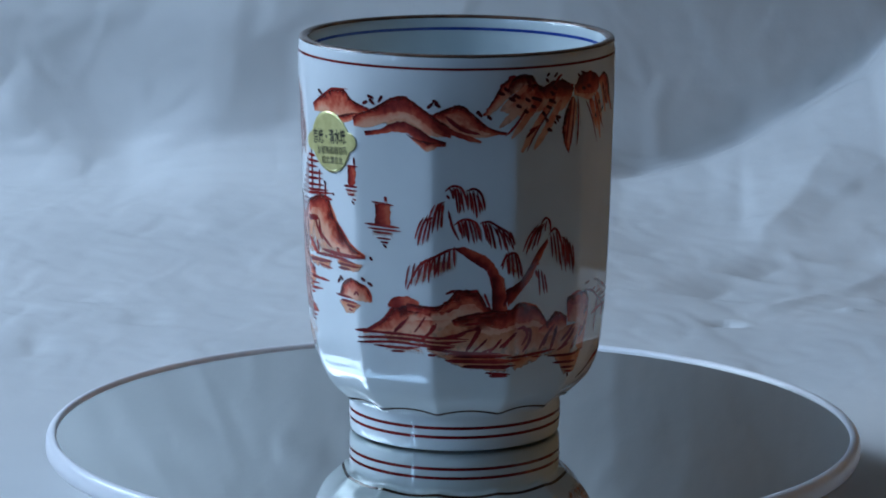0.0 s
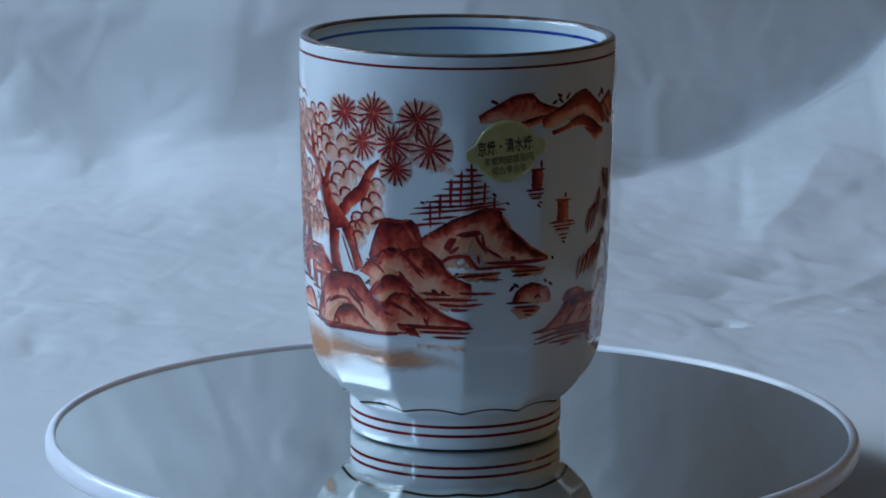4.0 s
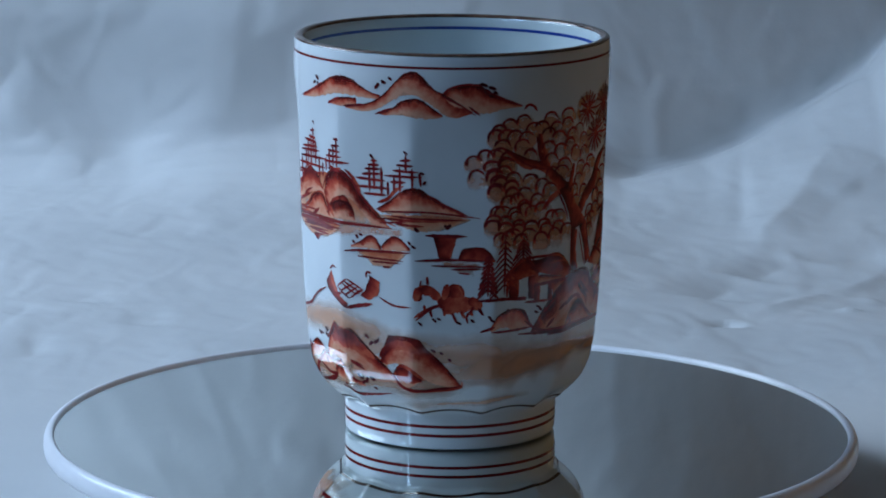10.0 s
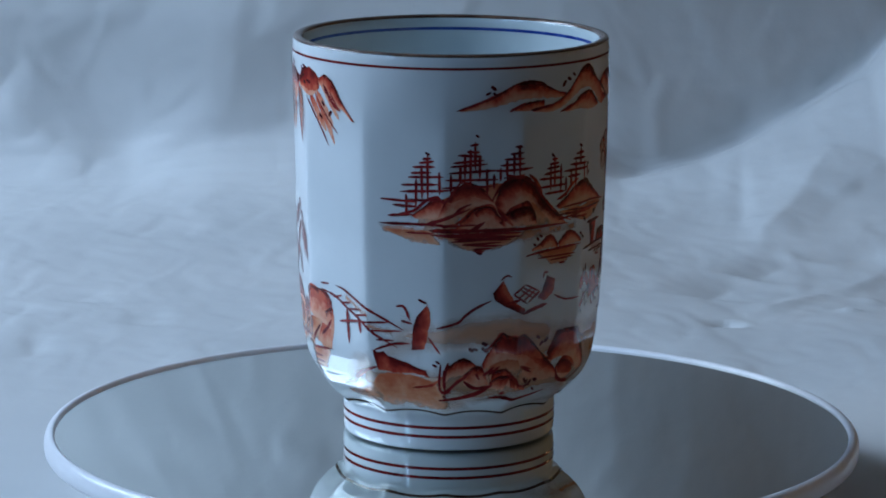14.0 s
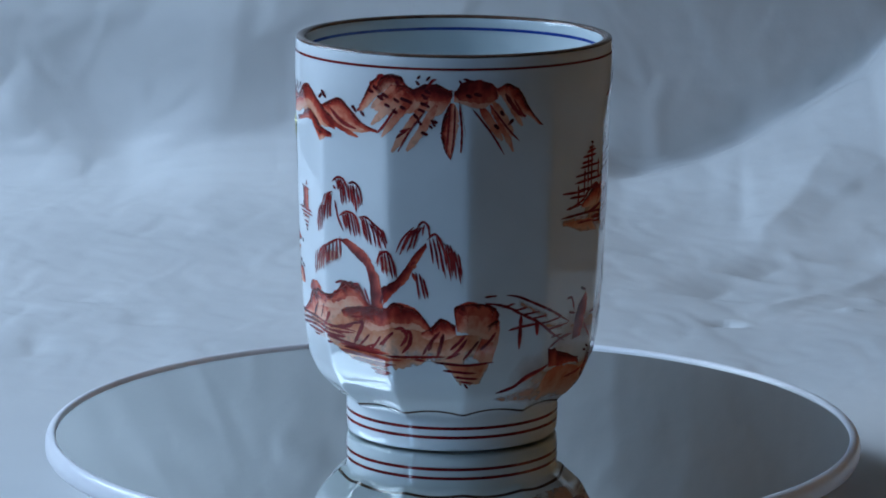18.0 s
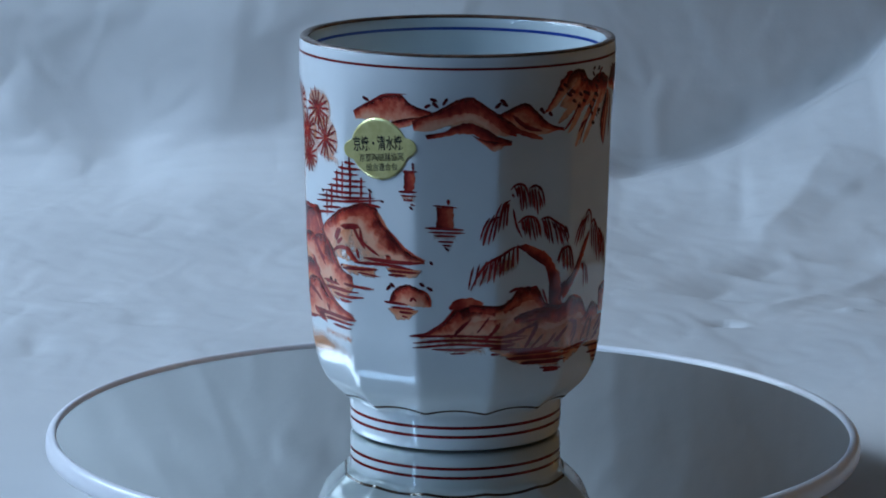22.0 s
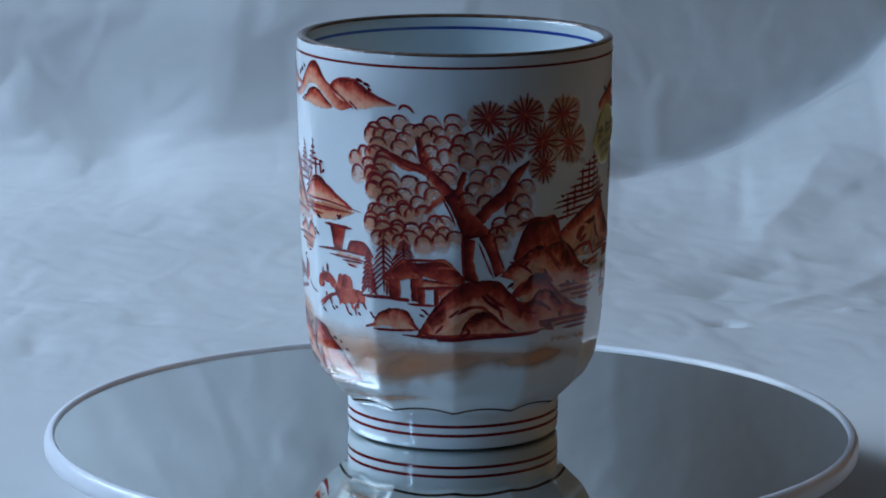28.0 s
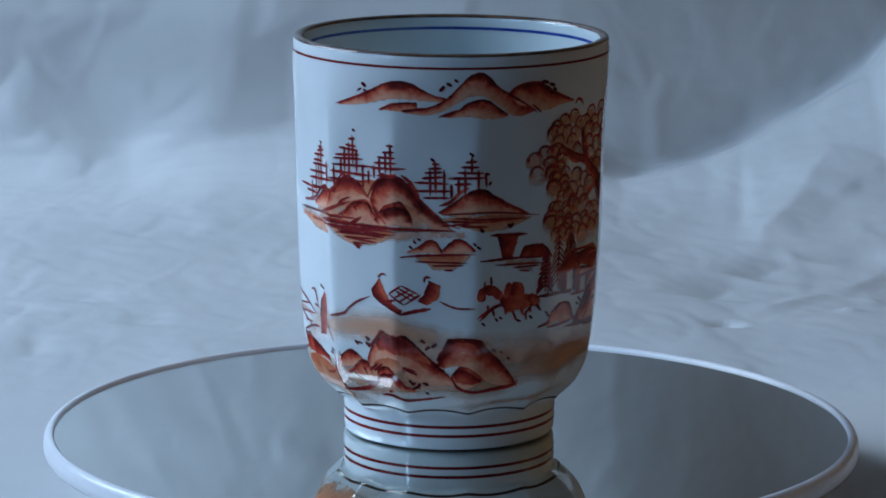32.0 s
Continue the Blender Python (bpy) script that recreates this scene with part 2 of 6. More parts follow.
# ---- string of lights on the far wall, seen as sparks in the glaze ----
GLOW, tree, b = material("warm_glow", 0.4)
b.inputs["Base Color"].default_value = (0.9, 0.6, 0.25, 1)
b.inputs["Emission Color"].default_value, b.inputs["Emission Strength"].default_value = (1.0, 0.60, 0.20, 1), 320.0
WIRE = tint("dark_wire", (0.02, 0.018, 0.012), (0.04, 0.03, 0.02), 90, 0.5)


bulb_mesh = bpy.data.meshes.new("bulb")
bm = bmesh.new()
bmesh.ops.create_icosphere(bm, subdivisions=2, radius=0.001)
for v in bm.verts:
    v.co.z *= 1.5 if v.co.z < 0 else 1.1
bm.to_mesh(bulb_mesh)
bm.free()
bulb_mesh.materials.append(GLOW)


def strand(parent, x, y, top, foot, seed, gap):
    """One thin wire from the ceiling with tiny bulbs along its lower length."""
    rnd = random.Random(seed)
    spots, z = [], top
    while z > foot:
        spots.append(Vector((x + rnd.uniform(-0.012, 0.012), y + rnd.uniform(-0.012, 0.012), z)))
        z -= gap * rnd.uniform(0.75, 1.25)
    bm = bmesh.new()
    line = [Vector((x, y, Z1))] + spots
    rings = [[bm.verts.new(p + Vector((0.0005 * math.cos(k * 2.094), 0.0005 * math.sin(k * 2.094), 0))) for k in range(3)] for p in line]
    for r0, r1 in zip(rings, rings[1:]):
        for k in range(3):
            bm.faces.new((r0[k], r0[(k + 1) % 3], r1[(k + 1) % 3], r1[k]))
    part("wire", bm, WIRE, parent, "thin dark wire")
    for p in spots:
        ob = new("bulb", bulb_mesh)
        ob.parent = parent
        ob.matrix_basis = Matrix.Translation(p) @ Matrix.Scale(rnd.uniform(1.5, 2.1) if gap < 0.05 else rnd.uniform(2.1, 2.9), 4)


lights = tagged(new("string_lights"), "hanging strands of small warm glowing bulbs before the brown wall", "lights")
for k, (x, y, top, foot) in enumerate(((1.38, 0.04, 0.48, 0.12), (1.38, 0.13, 0.44, 0.14), (1.38, -0.10, 0.46, 0.20), (1.38, 0.06, 0.86, 0.62), (1.38, 0.35, 0.54, 0.36), (1.36, 0.20, 0.80, 0.66),
                                       (1.37, 0.55, 0.98, 0.74), (1.38, 0.90, 1.22, 0.92), (1.36, 0.80, 0.56, 0.42), (1.06, 1.10, 0.52, 0.40), (0.72, 1.12, 0.42, 0.34))):
    strand(lights, x, y, top, foot, 40 + k, 0.032 if k < 3 else 0.075)

# ---- turntable ----
turntable = tagged(new("turntable"), "round mirrored display turntable with a white plastic rim", "turntable")
plate = revolve("mirror", [(0, -0.001), (0.0983, -0.001), (0.0983, 0.0), (0, 0.0)], GLASS_MIRROR, turntable, label="round mirror plate")
plate.data.polygons.foreach_set("use_smooth", [False] * len(plate.data.polygons))
revolve("rim", [(0.0979, -0.002), (0.0983, 0.0001), (0.0984, 0.0005), (0.0987, 0.0008), (0.0993, 0.0009), (0.1000, 0.0006), (0.1006, 0.0),
                (0.1009, -0.0009), (0.1010, -0.0020), (0.1009, -0.0033), (0.1006, -0.0038), (0.0998, -0.0041), (0.095, -0.0042), (0.0979, -0.002)],
        PLASTIC, turntable, label="white plastic rim ring")
revolve("base", [(0, -0.002), (0.094, -0.002), (0.094, -0.0041), (0.086, -0.007), (0.084, -0.014), (0.082, FLOOR + 0.0005), (0, FLOOR + 0.0005)],
        PLASTIC, turntable, label="white plastic base")

# ---- cup ----
PROFILE = [(9.6, 27.1), (11.0, 29.0), (13.0, 31.5), (15.0, 33.3), (19.3, 35.3), (25.0, 36.4), (36.3, 37.35),
           (50.4, 38.0), (64.4, 38.35), (78.0, 38.65), (88.0, 38.8), (94.0, 38.7), (97.2, 38.4)]
RIDGES = [23.5, 52.0, 82.0, 112.5, 143.5, 173.0, 202.5, 231.5, 261.5, 292.0, 321.5, 353.3, 383.5]


def facet(a):
    """Radius of the unit twelve-sided body towards the angle a, in degrees; 1 on its ridges, which are softly rounded."""
    a = (a - RIDGES[0]) % 360.0 + RIDGES[0]
    for lo, hi in zip(RIDGES, RIDGES[1:]):
        if a <= hi:
            break
    half = (hi - lo) / 2
    f = abs(a - (lo + hi) / 2)
    r = math.cos(radians(half)) / math.cos(radians(f))
    r += 0.15 * (1 - r)
    soft = max(0.0, f - half + 3.2) / 3.2
    return r - 0.0042 * soft * soft


def radius(a, b):
    """Outer radius of the body in mm at the angle a in degrees and the height b in mm."""
    k = (1.0 - smoothstep(74.0, 92.0, b)) * (1.0 + 0.3 * (1.0 - smoothstep(22.0, 45.0, b)))
    r = 0.0
    for d in (-0.9, 0.0, 0.9):
        r += between(PROFILE, b + d) / 3
    return r * (1 + (facet(a) - 1) * k)


def rise(b):
    """True height in mm of the painter's height b."""
    return b + 0.000105 * b * b + 0.004 * b - 0.3


def skin(a, b, lift=0.0):
    """A point on the body's outer face, lifted by so many mm, in metres."""
    r = (radius(a, b) + lift) / 1000
    dip = 1.1 * (1 - smoothstep(9.6, 15.0, b)) * ((facet(a) - 0.9659) / 0.0341 - 0.45)
    return Vector((r * math.cos(radians(a)), r * math.sin(radians(a)), (rise(b) - dip) / 1000))


COLS = [(lo + hi) / 2 + f / 15.0 * (hi - lo) / 2 for lo, hi in zip(RIDGES, RIDGES[1:])
        for f in (-15, -14.2, -13.4, -12.6, -11.8, -9.5, -6.5, -3, 0, 3, 6.5, 9.5, 11.8, 12.6, 13.4, 14.2)]


def cup_body(parent):
    verts, faces, rows = [], [], []

    def ring(fn):
        rows.append(len(verts))
        for a in COLS:
            verts.append(fn(a))

    def turn(r, z):
        return lambda a: (r * math.cos(radians(a)) / 1000, r * math.sin(radians(a)) / 1000, z / 1000)

    for r, z in ((0.0, 1.5), (21.5, 1.5), (22.3, 0.2), (23.0, 0.0), (25.2, 0.0), (25.8, 0.25), (26.05, 0.9), (26.15, 3), (26.2, 6), (26.15, 8.2), (26.05, 9.0)):
        ring(turn(max(r, 0.01), z))
    for b in (9.6, 10.2, 10.8, 11.4, 12, 12.6, 13.2, 13.8, 14.4, 15, 16, 17, 18, 19, 20, 21, 22.5, 24, 25.5, 27, 29, 31, 33, 35, 37.5, 40, 45, 50, 55, 60, 65, 70, 74, 77, 80, 83, 86, 88, 90, 92, 94, 95.5, 96.4):
        ring(lambda a, b=b: tuple(skin(a, b)))
    for r, z in ((38.3, 97.95), (37.95, 98.2), (37.3, 98.28), (36.6, 98.15), (36.2, 97.6), (36.0, 96.4), (35.85, 93), (35.6, 85), (35.3, 70), (34.8, 50), (33.6, 30), (31, 18), (25, 12.5), (12, 10.5), (0.01, 10.2)):
        ring(turn(r, z))
    n = len(COLS)
    for lo, hi in zip(rows, rows[1:]):
        for k in range(n):
            faces.append((lo + k, lo + (k + 1) % n, hi + (k + 1) % n, hi + k))
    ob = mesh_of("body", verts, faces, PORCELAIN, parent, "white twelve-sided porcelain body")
    # the inside faces take the glaze whose colour already holds their shade
    ob.data.materials.append(SHADED_INNER_GLAZE)
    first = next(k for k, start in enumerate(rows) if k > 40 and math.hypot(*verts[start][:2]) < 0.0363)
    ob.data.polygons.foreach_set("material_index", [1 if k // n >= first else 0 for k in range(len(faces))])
    return ob


def band(name, mat, parent, rows, label=""):
    """A closed painted line: rows of functions of the angle that give points."""
    verts, faces, n = [], [], len(COLS)
    for fn in rows:
        verts += [fn(a) for a in COLS]
    for j in range(len(rows) - 1):
        for k in range(n):
            faces.append((j * n + k, j * n + (k + 1) % n, (j + 1) * n + (k + 1) % n, (j + 1) * n + k))
    return mesh_of(name, verts, faces, mat, parent, label)


def plain(r, z):
    return lambda a: (r * math.cos(radians(a)) / 1000, r * math.sin(radians(a)) / 1000, z / 1000)


cup = tagged(new("tea_cup"), "white porcelain tea cup with red painted landscape, standing on the mirror", "cup")
cup_body(cup)
band("rim_edge", BROWN_EDGE, cup, [plain(38.48, 97.72), plain(38.36, 98.0), plain(37.98, 98.27), plain(37.3, 98.36), plain(36.7, 98.25), plain(36.36, 98.0), plain(36.16, 97.6)], "brown glazed lip")
band("painted_line", RED_LINE, cup, [lambda a: skin(a, 93.75, 0.05), lambda a: skin(a, 94.32, 0.05)], "thin dark red line under the lip")
band("painted_line", BROWN_EDGE, cup, [lambda a: skin(a, 10.0, 0.12), lambda a: skin(a, 10.55, 0.12)], "thin wavy dark line above the foot")
band("painted_line", RED_LINE, cup, [plain(26.25, 5.45), plain(26.25, 6.2)], "red line round the foot")
band("painted_line", RED_LINE, cup, [plain(26.23, 3.2), plain(26.23, 3.95)], "red line round the foot")
band("painted_line", BLUE_LINE, cup, [plain(35.90, 95.3), plain(35.84, 94.55)], "blue line inside the lip")


# ---- painting on the cup ----
def pigment(name, stops, grain, rough=0.05, thin=None, scales=(230.0, 750.0)):
    """Enamel wash: dense at the brush's first edge and thin at the other, clouded by the brush."""
    m, tree, b = material(name, rough)
    n, ln = tree.nodes, tree.links
    uv, co = n.new("ShaderNodeUVMap"), n.new("ShaderNodeTexCoord")
    uv.uv_map = "brush"
    sep = n.new("ShaderNodeSeparateXYZ")
    ln.new(uv.outputs[0], sep.inputs[0])
    total = sep.outputs["Y"]
    for scale, amount in zip(scales, (grain, grain * 0.4)):
        t = n.new("ShaderNodeTexNoise")
        t.inputs["Scale"].default_value, t.inputs["Detail"].default_value = scale, 5.0
        ln.new(co.outputs["Object"], t.inputs["Vector"])
        k = n.new("ShaderNodeMath")
        k.operation = "MULTIPLY_ADD"
        k.inputs[1].default_value, k.inputs[2].default_value = amount * 2, -amount
        ln.new(t.outputs["Fac"], k.inputs[0])
        s = n.new("ShaderNodeMath")
        ln.new(total, s.inputs[0])
        ln.new(k.outputs[0], s.inputs[1])
        total = s.outputs[0]
    r = n.new("ShaderNodeValToRGB")
    while len(r.color_ramp.elements) < len(stops):
        r.color_ramp.elements.new(0.5)
    for e, (p, c) in zip(r.color_ramp.elements, stops):
        e.position, e.color = p, (*c, 1)
    ln.new(total, r.inputs[0])
    ln.new(r.outputs[0], b.inputs["Base Color"])
    if thin:
        f = n.new("ShaderNodeMapRange")
        f.inputs["From Min"].default_value, f.inputs["From Max"].default_value = thin[0], thin[1]
        f.inputs["To Min"].default_value, f.inputs["To Max"].default_value = thin[2], 0.0
        ln.new(total, f.inputs["Value"])
        ln.new(f.outputs[0], b.inputs["Alpha"])
    return m


LINE = pigment("red_stroke", [(0.0, (0.10, 0.010, 0.015)), (0.5, (0.25, 0.021, 0.023)), (1.0, (0.41, 0.048, 0.041))], 0.7)
WASH = pigment("rust_wash", [(0.0, (0.17, 0.015, 0.013)), (0.12, (0.33, 0.032, 0.022)), (0.32, (0.57, 0.085, 0.048)), (0.58, (0.74, 0.23, 0.135)), (0.9, (0.81, 0.40, 0.26))], 0.68, thin=(1.1, 1.7, 1.0))
DEEP = pigment("deep_wash", [(0.0, (0.10, 0.010, 0.012)), (0.4, (0.26, 0.023, 0.019)), (0.75, (0.47, 0.056, 0.034)), (1.0, (0.61, 0.12, 0.065))], 0.85)
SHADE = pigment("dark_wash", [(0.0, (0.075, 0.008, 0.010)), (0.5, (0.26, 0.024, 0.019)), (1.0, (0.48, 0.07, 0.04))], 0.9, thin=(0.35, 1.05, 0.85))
LIGHT = pigment("orange_wash", [(0.0, (0.62, 0.16, 0.075)), (0.5, (0.74, 0.30, 0.16)), (1.0, (0.80, 0.46, 0.31))], 0.9, thin=(0.75, 1.3, 0.95))
PALE = pigment("pale_wash", [(0.0, (0.76, 0.34, 0.19)), (0.6, (0.79, 0.42, 0.27)), (1.0, (0.80, 0.48, 0.34))], 0.45, thin=(0.05, 1.0, 0.55))
PEACH = pigment("peach_wash", [(0.0, (0.84, 0.35, 0.19)), (0.6, (0.84, 0.43, 0.27)), (1.0, (0.84, 0.52, 0.38))], 0.6, thin=(0.1, 1.0, 0.52))
GROUND = pigment("ground_wash", [(0.0, (0.76, 0.37, 0.20)), (1.0, (0.81, 0.51, 0.36))], 0.9, thin=(0.1, 1.2, 0.72), scales=(60.0, 160.0))
DOT = pigment("dark_dot", [(0.0, (0.035, 0.006, 0.010)), (1.0, (0.12, 0.012, 0.016))], 0.5)
PAINTS = [DOT, LINE, WASH, DEEP, SHADE, LIGHT, PALE, PEACH, GROUND]
LIFT = {DOT: 0.097, LINE: 0.095, WASH: 0.055, DEEP: 0.07, SHADE: 0.075, LIGHT: 0.04, PALE: 0.03, PEACH: 0.026, GROUND: 0.018}
ARC = 0.65                      # mm of wall for each degree round the cup
sheet_now = {}
brush = random.Random(7)


def finish():
    """Links what has been brushed since the last motif as one part of the cup."""
    if not sheet_now or not sheet_now["faces"]:
        return
    me = bpy.data.meshes.new(sheet_now["name"])
    me.from_pydata(sheet_now["verts"], [], sheet_now["faces"])
    for m in PAINTS:
        me.materials.append(m)
    me.polygons.foreach_set("material_index", sheet_now["mats"])
    me.polygons.foreach_set("use_smooth", [True] * len(me.polygons))
    layer = me.uv_layers.new(name="brush")
    uvs = sheet_now["uvs"]
    for loop, item in zip(me.loops, layer.data):
        item.uv = uvs[loop.vertex_index]
    me.update()
    ob = new(sheet_now["name"], me)
    ob.parent = sheet_now["parent"] or cup
    tagged(ob, sheet_now["label"])
    if not sheet_now["parent"]:
        sheet_now["top"] = ob


def motif(name, label, sub=False):
    finish()
    sheet_now.update(name=name, label=label, parent=sheet_now["top"] if sub else None, verts=[], faces=[], mats=[], uvs=[], count=0)


def lay(rows, paint, uvs):
    """A patch of wall points given as rows of (degrees, mm)."""
    s = sheet_now
    base, n = len(s["verts"]), len(rows[0])
    lift = LIFT[paint] + 0.0007 * (s["count"] % 25)
    s["count"] += 1
    for row, uv in zip(rows, uvs):
        for (a, b), c in zip(row, uv):
            s["verts"].append(tuple(skin(a, b, lift)))
            s["uvs"].append(c)
    k = PAINTS.index(paint)
    a0, a1 = rows[0][0], rows[0][-1]
    b0 = rows[-1][0]
    turn_ = (a1[0] - a0[0]) * (b0[1] - a0[1]) - (a1[1] - a0[1]) * (b0[0] - a0[0])
    for j in range(len(rows) - 1):
        for i in range(n - 1):
            q = (base + j * n + i, base + j * n + i + 1, base + (j + 1) * n + i + 1, base + (j + 1) * n + i)
            s["faces"].append(q if turn_ > 0 else q[::-1])
            s["mats"].append(k)


def pairs(v):
    return [(v[i], v[i + 1]) for i in range(0, len(v), 2)]


def glide(pts, step=0.3, count=0):
    """Points along a smooth line through pts, about step mm apart, or so many."""
    if len(pts) == 2:
        pts = [pts[0], ((pts[0][0] + pts[1][0]) / 2, (pts[0][1] + pts[1][1]) / 2), pts[1]]
    p = [pts[0], *pts, pts[-1]]
    dense = []
    for i in range(1, len(p) - 2):
        for k in range(12):
            u = k / 12
            dense.append(tuple(0.5 * (2 * p[i][c] + (p[i + 1][c] - p[i - 1][c]) * u
                                      + (2 * p[i - 1][c] - 5 * p[i][c] + 4 * p[i + 1][c] - p[i + 2][c]) * u * u
                                      + (3 * p[i][c] - p[i - 1][c] - 3 * p[i + 1][c] + p[i + 2][c]) * u ** 3) for c in (0, 1)))
    dense.append(pts[-1])
    run = [0.0]
    for q, w in zip(dense, dense[1:]):
        run.append(run[-1] + math.hypot((w[0] - q[0]) * ARC, w[1] - q[1]))
    n = count or max(5, int(run[-1] / step) + 1)
    out, j = [], 0
    for k in range(n):
        d = run[-1] * k / (n - 1)
        while j < len(run) - 2 and run[j + 1] < d:
            j += 1
        u = (d - run[j]) / max(1e-9, run[j + 1] - run[j])
        out.append((dense[j][0] + (dense[j + 1][0] - dense[j][0]) * u, dense[j][1] + (dense[j + 1][1] - dense[j][1]) * u))
    return out, run[-1]


def stroke(width, *v, paint=None):
    """One pull of a pointed brush."""
    line, length = glide(pairs(v))
    paint = paint or (WASH if width > 0.95 else LINE)
    n = len(line)
    m = 3 if width < 0.6 else 5
    seed = brush.uniform(0, 99)
    load = brush.uniform(-0.1, 0.25)
    rows, uvs = [], []
    for i, (a, b) in enumerate(line):
        q, w = line[max(0, i - 1)], line[min(n - 1, i + 1)]
        tx, ty = (w[0] - q[0]) * ARC, w[1] - q[1]
        l = math.hypot(tx, ty) or 1.0
        u = i / (n - 1)
        half = width * 0.57 * min(1.0, (0.35 + 4.0 * u), (0.28 + 3.2 * (1 - u))) * (1 + 0.28 * noise.noise((seed, u * length * 0.9, 0)))
        rows.append([(a - ty / l * half * k / ARC, b + tx / l * half * k) for k in (-1 + 2 * c / (m - 1) for c in range(m))])
        dry = 0.22 + load + (0.35 if paint is LINE else 0.75) * u
        uvs.append([(u * length, max(0.0, dry)) for c in range(m)])
    lay(rows, paint, uvs)


def wash(paint, upper, lower):
    """A loaded brush laid between two edges; the pigment gathers along the first."""
    pu, pl = pairs(upper), pairs(lower)
    _, l1 = glide(pu)
    _, l2 = glide(pl)
    n = max(6, int(max(l1, l2) / 0.33))
    up, _ = glide(pu, count=n)
    lo, _ = glide(pl, count=n)
    deep = max(math.hypot((p[0] - q[0]) * ARC, p[1] - q[1]) for p, q in zip(up, lo))
    m = max(4, int(deep / 0.33) + 1)
    seed = brush.uniform(0, 99)
    rows, uvs = [], []
    for i in range(n):
        (a0, b0), (a1, b1) = up[i], lo[i]
        e0 = 0.22 * noise.noise((seed, i * 0.25, 0)) + (0.62 if paint is WASH and deep > 1.2 else 0.22) * noise.noise((seed, i * 0.75, 2))
        e1 = 0.40 * noise.noise((seed, i * 0.25, 5)) + 0.38 * noise.noise((seed, i * 0.9, 7))
        row, uv = [], []
        for j in range(m):
            v = j / (m - 1)
            k = v + (e0 * (1 - v) + e1 * v) / max(deep, 1.0)
            row.append((a0 + (a1 - a0) * k, b0 + (b1 - b0) * k))
            rim = min(v, i / (n - 1), 1 - i / (n - 1))
            uv.append((i * 0.4, max(0.0, v - 0.22 * (1 - smoothstep(0.0, 0.12, rim)))))
        rows.append(row)
        uvs.append(uv)
    if paint is SHADE or paint is LIGHT:
        for i, uv in enumerate(uvs):
            ends = smoothstep(0.0, 0.2, min(i, n - 1 - i) / (n - 1))
            uvs[i] = [(x, v + 1.1 * (1 - ends) ** 2) for x, v in uv]
    if paint is PALE:
        long, fade = max(l1, l2), min(2.4, 0.48 * deep)
        for i, uv in enumerate(uvs):
            for j, (x, v) in enumerate(uv):
                u = i / (n - 1)
                edge = min(u * long, (1 - u) * long, v * deep, (1 - v) * deep)
                uv[j] = (x, 1.0 - 0.85 * smoothstep(0.0, fade, edge))
    if paint is PEACH:
        for i, uv in enumerate(uvs):
            for j, (x, v) in enumerate(uv):
                u = i / (n - 1)
                edge = min(u * l1, (1 - u) * l1, v * deep, (1 - v) * deep)
                uv[j] = (x, 1.0 - 0.8 * smoothstep(0.0, max(0.9, min(2.2, 0.3 * deep)), edge))
    if paint is GROUND:
        for i, uv in enumerate(uvs):
            for j, (x, v) in enumerate(uv):
                u = i / (n - 1)
                uv[j] = (x, 1.3 - 1.15 * math.sin(math.pi * u) ** 0.7 * smoothstep(0.0, 0.5, min(v, 1 - v)))
    lay(rows, paint, uvs)
    if paint is WASH and deep > 1.2:
        depth = [min(0.48, brush.uniform(0.45, 0.8) / deep + 0.10 + 0.2 * noise.noise((seed, i * 0.35, 11))) for i in range(n)]
        crest = [c for p in up for c in p]
        under = [c for p, q, k in zip(up, lo, depth) for c in (p[0] + (q[0] - p[0]) * k, p[1] + (q[1] - p[1]) * k)]
        wash(SHADE, crest, under)


def blot(a, b, w, h):
    """A rounded peach blot about a place."""
    w /= ARC
    wash(PEACH, (a - w, b, a - w * 0.7, b + h * 0.75, a, b + h, a + w * 0.7, b + h * 0.75, a + w, b),
         (a - w, b - 0.1, a - w * 0.7, b - h * 0.75, a, b - h, a + w * 0.7, b - h * 0.75, a + w, b - 0.1))


def smear(a0, b0, a1, b1, half=1.0):
    """A pale blot between two places."""
    wash(PEACH, (a0, b0 + half, (a0 + a1) / 2, (b0 + b1) / 2 + half, a1, b1 + half),
         (a0, b0 - half, (a0 + a1) / 2, (b0 + b1) / 2 - half, a1, b1 - half))


def dabs(size, *v):
    for a, b in pairs(v):
        t = brush.uniform(-0.35, 0.35) + (0.6 if brush.random() < 0.8 else 2.4)
        l = size * brush.uniform(1.5, 2.1)
        stroke(size * 0.72, a - l * math.cos(t) / ARC / 2, b + l * math.sin(t) / 2, a, b + brush.uniform(-0.05, 0.05), a + l * math.cos(t) / ARC / 2, b - l * math.sin(t) / 2, paint=DOT)


def leaves(*v):
    """Scallops of foliage: small arches with a hooked end over peach blots."""
    for a, b in pairs(v):
        w = brush.uniform(1.75, 2.15) / ARC
        h = brush.uniform(2.6, 3.3)
        t = brush.uniform(-0.1, 0.35)
        blot(a + brush.uniform(-0.3, 0.6), b - h * 0.7, w * ARC * 1.4, h * 0.95)
        stroke(brush.uniform(0.40, 0.58), a - w * 0.95, b - h * (0.75 - t), a - w * 1.0, b - h * 0.4, a - w * 0.72, b - h * 0.08, a - w * 0.15, b + h * 0.06,
               a + w * 0.5, b - h * 0.05, a + w * 0.92, b - h * (0.3 + t * 0.7))
        if brush.random() < 0.45:
            stroke(0.68, a - w * 0.9, b - h * 0.25, a - w * 0.98, b - h * 0.55, a - w * 0.92, b - h * 0.8, paint=DEEP)


